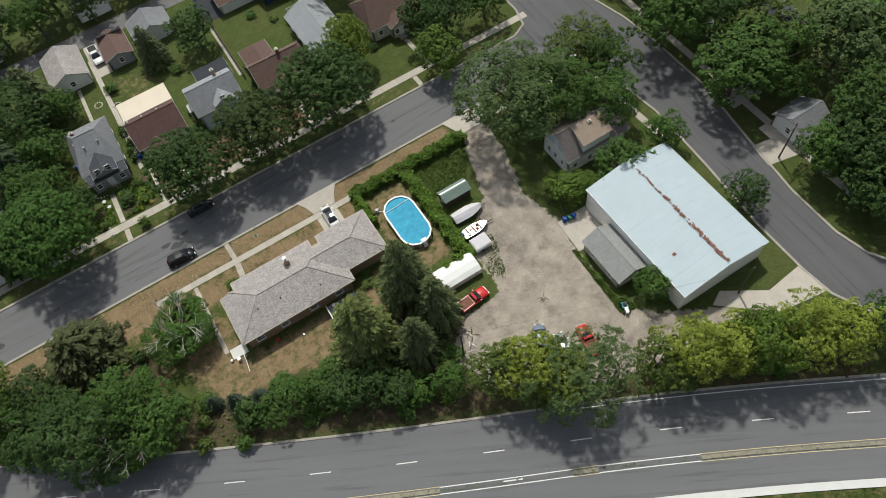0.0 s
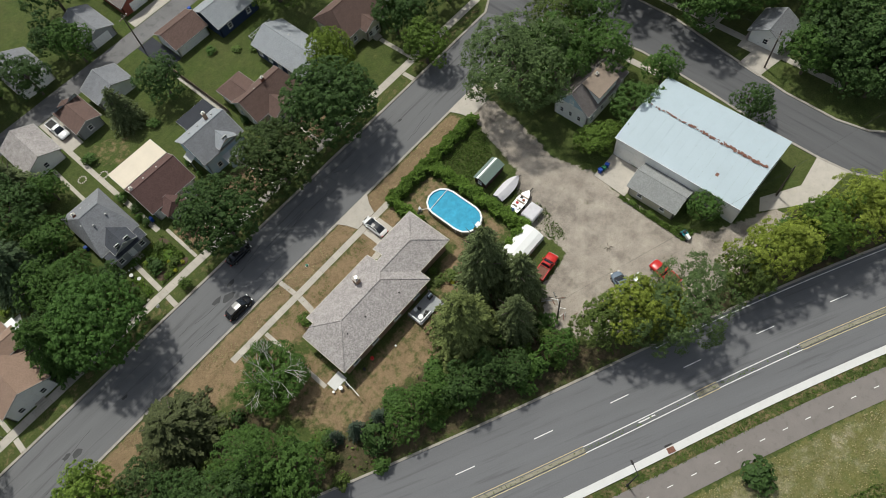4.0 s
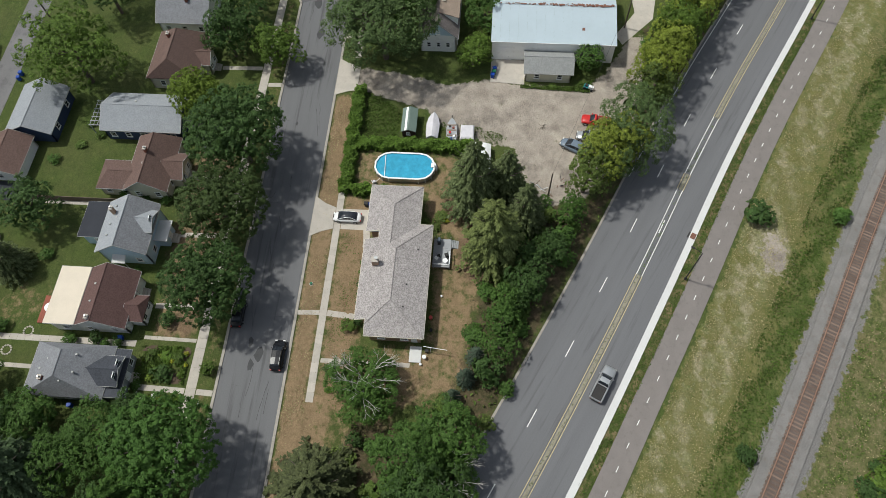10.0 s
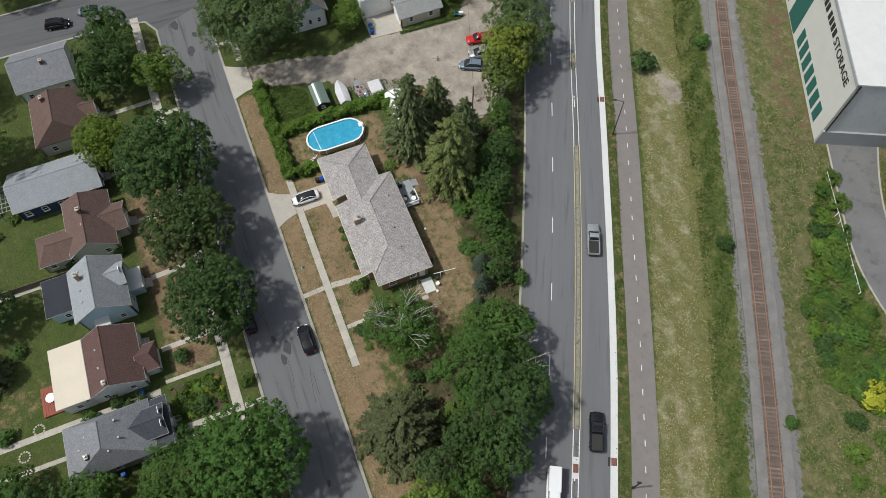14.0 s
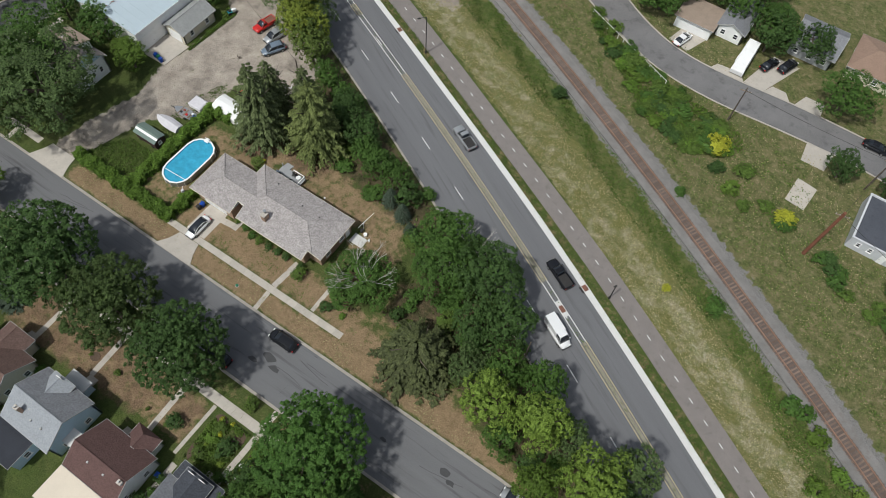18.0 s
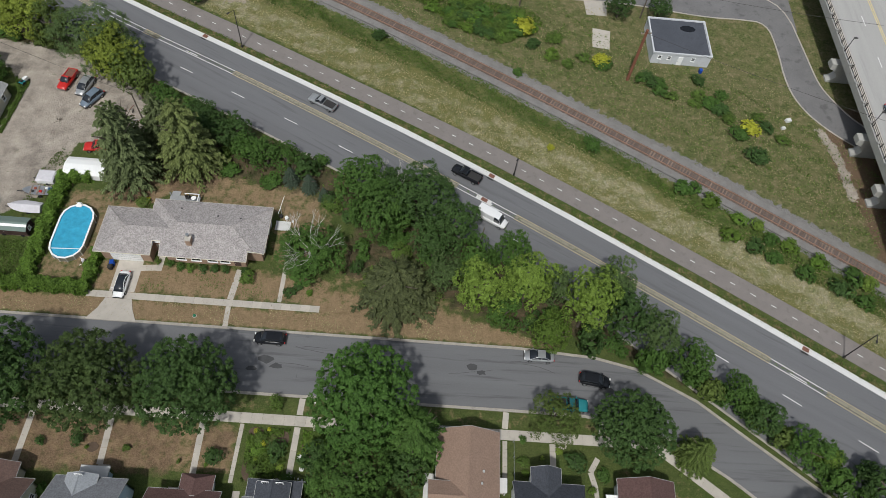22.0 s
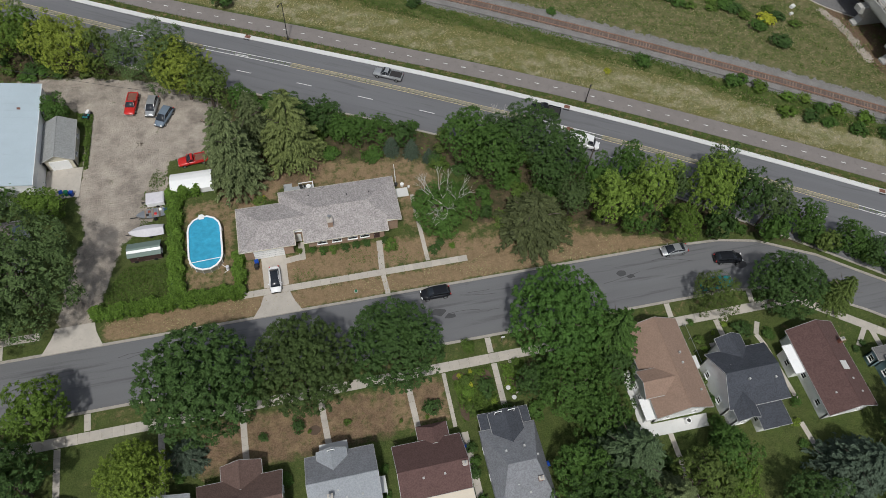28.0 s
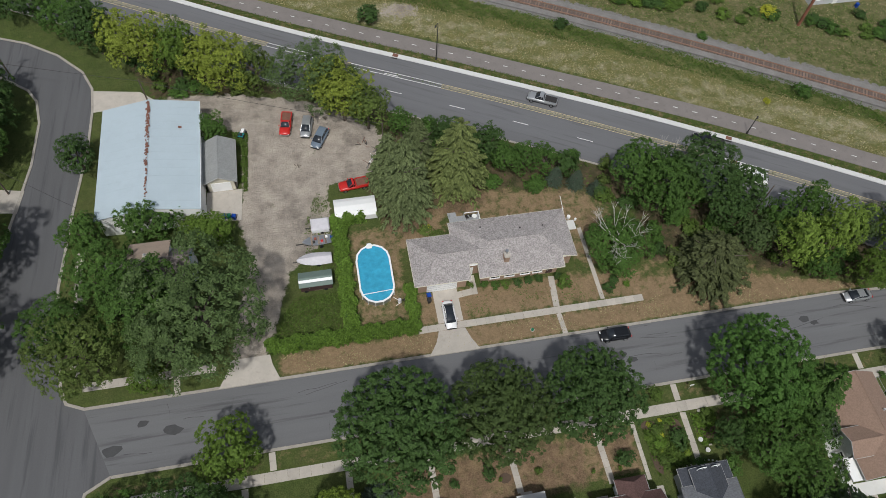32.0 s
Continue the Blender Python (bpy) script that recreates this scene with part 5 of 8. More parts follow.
def box_leaves(seed, x0, y0, x1, y1, h, count, size):
    """Leaf clusters over the top and the sides of a clipped hedge with an uneven face."""
    rng = np.random.default_rng(seed)
    u, v = rng.uniform(x0, x1, count), rng.uniform(y0, y1, count)
    dx, dy = np.minimum(u - x0, x1 - u), np.minimum(v - y0, y1 - v)
    edge = np.clip(np.minimum(dx, dy) / 0.45, 0, 1)
    side = rng.uniform(size=count) < 0.38
    z = h * (0.82 + 0.18 * edge) + rng.normal(0, 0.09, count) + 0.12 * np.sin(u * 1.7) * np.cos(v * 1.3)
    toward_x = dx < dy
    u = np.where(side & toward_x, np.where(u - x0 < x1 - u, x0, x1) + rng.normal(0, 0.1, count), u)
    v = np.where(side & ~toward_x, np.where(v - y0 < y1 - v, y0, y1) + rng.normal(0, 0.1, count), v)
    z = np.where(side, rng.uniform(0.05, 0.95, count) * h, z)
    u, v = u + 0.22 * np.sin(v * 1.9 + 0.7) + 0.14 * np.sin(v * 4.3), v + 0.22 * np.sin(u * 1.7) + 0.14 * np.sin(u * 4.1 + 1.0)
    z = z * (1 + 0.12 * np.sin(u * 2.3 + 1.3 * v))
    nn = unit(rng.normal(0, 0.5, (count, 3)) + [0, 0, 1.0])
    return quads_mesh("leaves", np.stack([u, v, z], 1), nn, size * rng.uniform(0.6, 1.3, count), rng)


CROWNS = {
    "big": [crown_mesh(10 + i, 1.0, 1.0, 120, 0.15, 820, 26, 0.024, 0.022, 0.0, 0.052, 1.6) for i in range(3)],
    "wild": [crown_mesh(15 + i, 1.0, 1.0, 26, 0.33, 540, 19, 0.027, 0.13, 0.04, 0.068) for i in range(4)],
    "mid": [crown_mesh(20 + i, 1.0, 1.0, 16, 0.38, 310, 15, 0.039, 0.15, 0.04, 0.078) for i in range(5)],
    "open": [crown_mesh(30 + i, 1.0, 1.0, 24, 0.30, 640, 20, 0.025, 0.2, 0.16, 0.085, 0.6) for i in range(3)],
    "bush": [crown_mesh(40 + i, 1.0, 1.0, 7, 0.5, 52, 8, 0.115, 0.2, 0.0, 0.15) for i in range(4)],
    "spruce": [spruce_mesh(50 + i, 1.0 * 14, 4.6, 19, 48, 0.33, 0.66) for i in range(3)],
    "fir": [spruce_mesh(55 + i, 1.0 * 14, 4.6, 18, 50, 0.34, 0.5) for i in range(2)],
}
TRUNKS = [trunk_mesh(60 + i, 1.0, 0.035, 6, 0.55, 0.6) for i in range(3)]
for mm in TRUNKS:
    mm.materials.append(M["bark"])
LEAF_SLOT = M["maple"]
for group_ in CROWNS.values():
    for mm in group_:
        mm.materials.append(LEAF_SLOT)
seq = random.Random(9)


def tree(kind, x, y, R, H, mat, label, category="tree", group="", flat=1.0):
    """A tree of trunk and crown; crowns of one kind share their leaves and take their own colour and size."""
    t = thing("tree" if kind != "bush" else "shrub", label, category, group, at=(x, y, 0), turn=seq.uniform(0, 360))
    cr = new("crown", seq.choice(CROWNS["wild" if kind == "mid" and R > 4.9 and x > -84 and y > -60 else kind]))
    cr.parent = t
    cr.material_slots[0].link = "OBJECT"
    cr.material_slots[0].material = M[mat]
    if kind in ("spruce", "fir"):
        cr.matrix_basis = Matrix.Diagonal((R / 4.6, R / 4.6, H / 14, 1))
    else:
        hc = (H - (0.16 * H if kind != "bush" else 0.0)) / 2 * flat
        cr.matrix_basis = Matrix.Translation((0, 0, H - hc * 1.02)) @ Matrix.Diagonal((R, R * seq.uniform(0.9, 1.05), hc, 1))
    tr = new("trunk", seq.choice(TRUNKS))
    tr.parent = t
    tr.matrix_basis = Matrix.Diagonal((R * 1.1 + 2, R * 1.1 + 2, H * (0.95 if kind in ("spruce", "fir") else 0.9), 1)) if kind != "bush" else Matrix.Diagonal((R + 0.5, R + 0.5, H, 1))
    return t


BV = "street trees"
for row in (("big", -27.4, -12.9, 8.5, 15.6, "maple_dark"), ("big", -13.9, -12.6, 7.3, 13.8, "maple_olive"), ("big", -0.8, -12.2, 7.0, 13.6, "maple_dark"), ("big", 23.4, -12.4, 7.6, 14.6, "maple_bright"), ("big", 61.2, -13.6, 5.7, 11, "maple_dark")):
    tree(*row, "broad dense dark green maple on the verge", group=BV)
tree("fir", 30.6, -16.6, 4.8, 14.5, "maple", "tall feathery dark conifer beside a maple")
tree("fir", 26.4, 7.4, 6.4, 9.4, "larch", "low feathery dark tree with drooping sprays")
tree("mid", -49.4, -10.8, 4.7, 9.5, "fresh", "young yellowish-green tree on the verge", group=BV)
tree("fir", -31.2, -19.6, 2.8, 3.6, "blue_spruce", "low spreading grey-green juniper beside a maple", "shrub")
tree("big", -36.6, -22.6, 4.6, 11.5, "lime", "pale lime-green rounded tree in a front garden")
tree("open", 50.6, -12.2, 3.4, 7.5, "olive", "thin-leaved small tree on the verge", group=BV)
tree("spruce", 71.4, -15.4, 3.0, 8, "olive", "ragged spreading evergreen on the verge")
tree("spruce", -20.6, 26.8, 5.2, 19.0, "spruce", "tall dark spruce with drooping boughs", group="garden spruces")
tree("spruce", -22.4, 32.0, 4.2, 14, "spruce", "dark spruce with brownish boughs", group="garden spruces")
tree("spruce", -17.2, 35.2, 3.8, 13, "spruce", "dark spruce with brownish boughs", group="garden spruces")
tree("fir", -11.2, 30.4, 5.5, 17.0, "spruce_yellow", "broad yellowish-green spruce with dense boughs", group="garden spruces")
for x, y, r, hh in ((6.2, 28.6, 1.7, 4.2), (9.6, 27.2, 1.6, 4.6), (12.4, 25.4, 1.2, 3.6)):
    tree("spruce", x, y, r, hh, "blue_spruce", "small blue-grey spruce at the lawn's edge", group="small blue spruces")
W = "trees round the warehouse"
for row in (("open", -52.2, 8.6, 9.6, 17, "grey_green"), ("mid", -59.4, 11.6, 6.8, 13.5, "maple"), ("mid", -66.4, 16.4, 5.6, 12, "maple"), ("mid", -68.4, 5.6, 6.0, 13, "olive"), ("mid", -71.8, 9.4, 5.0, 12, "maple"), ("mid", -61.0, 1.9, 2.7, 5.0, "fresh"), ("mid", -60.9, 27.6, 4.9, 7.6, "maple"), ("mid", -70.6, 26.6, 3.6, 8, "maple"), ("mid", -51.4, 25.2, 3.6, 5.6, "fresh"), ("mid", -54.6, 26.6, 2.6, 4.4, "fresh"), ("mid", -72.8, 42.6, 3.7, 7.5, "maple_dark"), ("mid", -51.5, 46.8, 2.9, 5.4, "maple"), ("open", -56.4, 4.2, 5.4, 12, "grey_green")):
    tree(*row, "leafy green tree crowding the buildings", group=W)
for row in ((-87.4, 24.6, 7.0, 13, "maple"), (-96.0, 20.6, 6.4, 13, "olive"), (-86.0, 8.8, 6.0, 14, "maple"), (-92.4, 3.0, 6.4, 14, "maple"), (-103.6, 31.6, 7.6, 15, "grey_green"), (-112.0, 31.0, 7, 14, "maple"), (-91.0, 45.8, 6.0, 13, "maple_dark"), (-88.6, 56.0, 5.4, 12, "maple_dark"), (-97.6, 44.0, 6.0, 14, "maple"), (-98.0, 56.0, 7.0, 14, "maple_dark"), (-95.0, 62.0, 5.4, 11, "maple_dark"), (-104.0, 4.0, 7.0, 15, "maple"), (-92.0, 50.0, 5.6, 13, "maple_dark"), (-87.0, 45.0, 4.2, 10, "maple"), (-87.2, 52.4, 3.8, 9, "maple_dark"), (-93.0, 27.0, 6.2, 14, "maple"), (-93.6, 14.0, 5.6, 13, "maple_dark"), (-84.0, 80.6, 4.6, 10, "maple_dark"), (-76.6, 75.6, 4.4, 9.5, "maple"), (-94.0, 84.0, 5.0, 10, "maple"), (-90.0, -22.0, 6.0, 13, "maple"), (-88.0, -36.0, 6.0, 13, "maple_dark"), (-95.0, -8.0, 6.6, 14, "maple")):
    row = (row[0], row[1], row[2] * 1.15, row[3] * 1.08, row[4])
    tree("mid", *row, "leafy tree beyond the side street", group="trees beyond the side street")
for row in ((-71.6, 70.6, 3.8, 8.5, "maple_dark"), (-66.6, 67.0, 3.8, 8.5, "yellow_green"), (-61.6, 64.6, 4.2, 9, "yellow_green"), (-56.8, 62.4, 3.9, 9, "fresh"), (-52.0, 60.4, 3.9, 8.5, "yellow_green"), (-47.4, 58.2, 4.2, 9, "yellow_green"), (-43.0, 57.0, 3.4, 8, "olive"), (-28.2, 47.8, 4.0, 9, "yellow_green"), (-24.2, 45.2, 3.4, 8, "olive"), (-30.4, 51.4, 3.6, 8.5, "yellow_green")):
    row = (row[0], row[1], row[2] * 1.2, row[3] * 1.34, row[4])
    tree("mid", *row, "yellow-green tree in the belt beside the highway", group="belt trees")
for row in ((-33.6, 53.0, 6.4, 12, "grey_green"), (-29.4, 51.0, 4.6, 10, "grey_green")):
    tree("open", *row, "thin grey-green tree in the belt beside the highway", group="belt trees")
for row in ((-18.6, 42.6, 2.8, 6.5, "maple"), (-14.2, 41.4, 2.6, 5.5, "maple"), (-11.4, 39.6, 2.8, 6, "maple_dark"), (-8.4, 36.6, 3.4, 7, "maple_dark"), (-4.6, 35.4, 3.4, 7, "maple_dark"), (-2.0, 32.6, 2.8, 6.0, "maple"), (1.4, 32.4, 3.0, 6, "maple"), (5.2, 31.8, 2.6, 5, "maple"), (8.6, 29.8, 2.4, 4.6, "maple_dark"),
            (19.4, 25.8, 4.8, 10, "maple"), (28.6, 22.6, 6.4, 12.5, "maple_dark"), (22.6, 20.6, 5.6, 11, "maple"), (35.2, 18.6, 4.6, 10, "maple_dark"), (31.6, 15.2, 4.0, 9, "maple_dark"), (33.8, 9.6, 3.4, 8.5, "grey_green"), (39.2, 6.4, 4.9, 11, "bright_green"), (38.6, 12.2, 3.6, 9, "maple"), (44.4, 12.6, 4.0, 10, "maple"), (46.6, 7.6, 4.4, 11.5, "bright_green"), (43.4, 3.8, 2.9, 7, "maple"), (50.4, 0.9, 3.6, 7.5, "fresh"), (51.8, 8.4, 3.2, 8.5, "grey_green"), (55.8, 4.6, 4.8, 12, "bright_green"), (60.6, 10.0, 3.9, 9.5, "grey_green"), (61.4, 3.4, 4.8, 11, "maple_dark"), (56.6, 0.2, 2.8, 7, "maple_dark"), (66.4, 1.2, 3.8, 9, "grey_green"), (66.0, -2.6, 2.8, 7, "maple"), (71.8, -1.8, 3.6, 8, "maple"), (75.4, -5.6, 2.4, 5, "olive"), (78.6, -6.2, 3.2, 7, "maple"), (82.4, -9.8, 2.9, 6, "maple_dark"), (85.0, -12.6, 2.2, 4.4, "olive"), (88.0, -14.2, 3.4, 7, "maple"), (92.0, -17.6, 2.3, 4.6, "maple"), (97.4, -18.8, 3.4, 8, "maple_dark"), (101.6, -24.4, 2.8, 6, "olive")):
    k_ = 1.05 if -12 < row[0] < 10 else 1.0
    t_ = 1.2 if 37 < row[0] < 70 else 1.0
    row = (row[0], row[1], row[2] * k_ * (0.94 if t_ > 1 else 1.0), row[3] * k_ * t_, row[4])
    tree("mid" if row[2] > 2.7 else "bush", *row, "leafy tree in the dense belt beside the highway", group="belt trees")
for row in ((22.6, -22.6, 5.0, 11, "maple"), (18.4, -19.8, 3.2, 7, "maple_dark"), (25.6, -26.6, 4.4, 10, "maple"), (-55.6, -18.4, 5.0, 11, "maple_dark"), (-51.4, -20.4, 4.8, 11, "maple_dark"), (-13.8, -45.8, 4.9, 9.5, "maple_dark"), (-43.8, -46.6, 8.0, 15, "fresh"), (20.4, -34.0, 4.6, 9, "maple"), (22.4, -42.0, 6.6, 13, "maple_dark"), (27.4, -52.6, 6.0, 13, "maple_dark"), (37.2, -38.0, 4.2, 9, "olive"), (42.0, -35.6, 3.6, 8, "maple"), (32.2, -46.0, 5.4, 12, "maple"), (69.6, -38.6, 5.0, 11, "maple_dark"), (66.4, -47.0, 5.6, 12, "maple"), (41.4, -39.0, 3.4, 6.5, "fresh"), (50.0, -44.0, 4.4, 9, "maple_dark"), (76.0, -44.0, 5.4, 12, "maple_dark"), (52.6, -56.0, 5.0, 11, "maple"), (84.0, -42.0, 5.6, 12, "maple"), (87.2, -30.2, 7.2, 13, "maple"), (85.8, -37.8, 5.4, 12, "maple_dark"), (95.6, -31.4, 5.4, 11, "maple"), (98.0, -38.0, 5.4, 11, "maple_dark"), (-61.6, -46.0, 6, 13, "maple_dark"), (14.4, -44.0, 3.2, 7, "maple"), (20.0, -70.0, 6.0, 12, "maple_dark"), (8.0, -74.0, 5.5, 12, "maple"), (34.0, -72.0, 6.6, 14, "maple_dark"), (-7.0, -72.6, 4.6, 10, "maple_dark"), (-44.0, -84.0, 7, 13, "maple_dark"), (-26.0, -90.0, 7, 13, "maple"), (2.0, -67.6, 4.4, 10, "maple_dark"), (12.6, -69.0, 5.2, 11, "maple"), (-14.0, -82.0, 6.0, 13, "maple_dark"), (-8.6, -67.4, 4.6, 10, "maple"), (28.0, -66.8, 5.4, 12, "maple_dark"), (48.0, -66.0, 6, 13, "maple"), (-64.0, -18.0, 4.4, 10, "maple"), (30.2, -20.6, 3.4, 8, "maple_dark")):
    tree("mid", *row, "dark leafy tree between back gardens", group="garden trees")
for row in ((27.2, -33.6, 6.2, 14.5, "fir_green"), (-4.6, -47.4, 3.6, 10, "spruce"), (31.0, -40.0, 4.6, 12, "spruce"), (59.0, -41.0, 5.4, 11, "blue_spruce"), (18.0, -48.0, 5.0, 13, "spruce"), (95.6, -42.2, 3.4, 9, "maple_dark")):
    tree("spruce", *row, "tall evergreen in a back garden", group="garden evergreens")
for row in ((23.6, 100.0, 5.6, 11, "maple"), (30.4, 108.0, 5.6, 11, "maple_dark"), (46.2, 101.6, 4.4, 9.5, "maple_dark"), (39.4, 115.0, 6.0, 12, "maple"), (63.6, 94.6, 5.2, 9, "maple"), (75.4, 106.0, 6.4, 11, "maple"), (68.6, 79.6, 3.4, 6, "maple_dark"), (77.6, 80.4, 2.8, 5, "maple_dark"), (46.0, 104.0, 5.0, 9, "maple"), (22.0, 100.0, 5.0, 9, "maple"), (16.0, 106.0, 6.0, 10, "maple_dark"), (54.0, 104.6, 4.0, 8, "maple_dark"), (90.0, 104.0, 6.0, 10, "maple"), (37.6, 108.0, 6.0, 10, "maple")):
    tree("mid", *row, "leafy tree beyond the railway", group="trees beyond the railway")
for row in ((77.2, -5.6, 1.7, 2.6, "maple"), (79.8, -8.0, 1.5, 2.4, "maple_dark"), (81.9, -9.4, 1.8, 3.0, "fresh"), (84.4, -11.2, 1.7, 2.6, "grey_green"), (86.4, -12.4, 1.7, 2.8, "maple"), (88.9, -14.4, 1.8, 3.2, "fresh"), (91.2, -16.2, 1.8, 3.0, "maple"), (93.4, -18.0, 1.6, 2.4, "maple_dark"), (95.6, -19.6, 1.8, 2.8, "maple"), (98.2, -21.4, 1.8, 2.8, "maple_dark"), (100.8, -22.6, 1.8, 2.6, "maple"), (74.2, -3.4, 1.8, 2.8, "maple_dark"), (96.4, -16.8, 2.2, 4.4, "maple_dark"), (91.4, -14.6, 2.0, 4.2, "fresh"), (81.0, -8.2, 2.0, 4.6, "maple")):
    tree("bush", *row, "tangled green thicket between street and highway", "shrub", "thicket beside the highway")
SH = "shrubs along the railway"
for row in ((83.6, 58.0, 1.6, 1.2, "weed"), (85.4, 56.0, 2.0, 1.5, "maple"), (87.4, 54.2, 2.2, 1.6, "maple_dark"), (88.6, 52.0, 1.8, 1.3, "weed"), (82.0, 55.4, 1.5, 1.0, "weed"), (96.0, 50.6, 1.8, 1.2, "maple_dark"), (94.6, 53.0, 1.4, 1.0, "weed"), (98.4, 47.6, 1.6, 1.1, "weed"), (73.0, 61.8, 1.8, 1.5, "maple_dark"), (75.6, 60.0, 1.6, 1.2, "maple")):
    tree("bush", *row, "dark green scrub in rough grass", "shrub", SH)
for row in ((-20.6, 73.0, 2.8, 3.6, "maple_dark"), (-21.4, 86.8, 1.8, 2.4, "maple"), (18.2, 66.8, 1.7, 2.2, "maple_dark"), (46.4, 59.6, 1.3, 1.6, "maple"), (60.6, 41.8, 2.0, 2.4, "maple"), (76.4, 33.2, 2.0, 2.4, "maple"), (81.4, 30.8, 1.8, 2.0, "fresh"), (84.2, 23.8, 1.9, 2.2, "fresh"), (86.0, 27.6, 1.6, 1.8, "hedge"), (94.0, 22.4, 1.7, 1.8, "fresh"), (98.6, 19.4, 1.8, 2.0, "hedge"), (78.8, 33.6, 1.7, 2.2, "maple"), (89.4, 26.6, 1.5, 1.8, "bright_green"), (91.2, 23.8, 1.7, 2.0, "maple"), (104.2, 17.2, 2.2, 2.6, "maple"), (106.6, 16.2, 1.9, 2.4, "bright_green"), (71.7, 60.9, 1.5, 1.6, "maple"), (74.0, 59.6, 1.6, 1.5, "maple_dark"), (75.8, 58.4, 1.7, 1.6, "maple"), (77.8, 56.8, 1.5, 1.4, "weed"), (53.7, 66.0, 1.8, 1.6, "fresh"), (56.7, 63.4, 1.6, 1.4, "weed"), (60.4, 65.6, 1.7, 1.3, "weed"), (49.9, 68.4, 1.8, 1.8, "maple_dark"), (84.0, 61.6, 1.6, 1.4, "maple_dark"), (88.0, 58.0, 1.7, 1.5, "maple"), (87.6, 21.6, 1.8, 2.2, "maple_dark"), (91.2, 20.0, 1.8, 2.0, "maple"), (95.4, 17.0, 1.8, 2.2, "maple"), (101.2, 14.6, 2.2, 2.6, "maple_dark"), (104.6, 12.4, 1.8, 2.2, "maple"), (29.0, 81.0, 2.0, 1.8, "maple"), (33.4, 79.0, 2.2, 2.0, "weed"), (38.8, 76.6, 2.3, 2.2, "maple"), (43.0, 74.2, 2.2, 1.8, "weed"), (24.0, 85.0, 2.2, 1.8, "maple"), (54.4, 70.6, 2.0, 1.6, "weed"), (64.2, 63.6, 2.0, 1.6, "maple"), (90.0, 48.0, 2.2, 1.8, "maple"), (92.6, 42.6, 2.6, 2.0, "maple_dark"), (26.4, 82.6, 2.6, 2.2, "weed"), (37.0, 76.4, 2.6, 2.0, "weed"), (46.0, 72.4, 2.4, 2.0, "maple"), (18.6, 88.6, 2.2, 2.0, "weed"), (14.0, 90.6, 2.0, 1.6, "weed")):
    tree("bush", *row, "rounded green shrub among dry weeds", "shrub", SH)
for row in ((48.4, 72.2, 2.5, 2.8, "flower"), (64.0, 65.2, 2.3, 1.5, "flower"), (92.0, 49.5, 2.4, 2.0, "flower"), (52.6, 41.0, 0.9, 1.0, "flower")):
    tree("bush", *row, "yellow-flowering shrub among weeds", "shrub", SH)
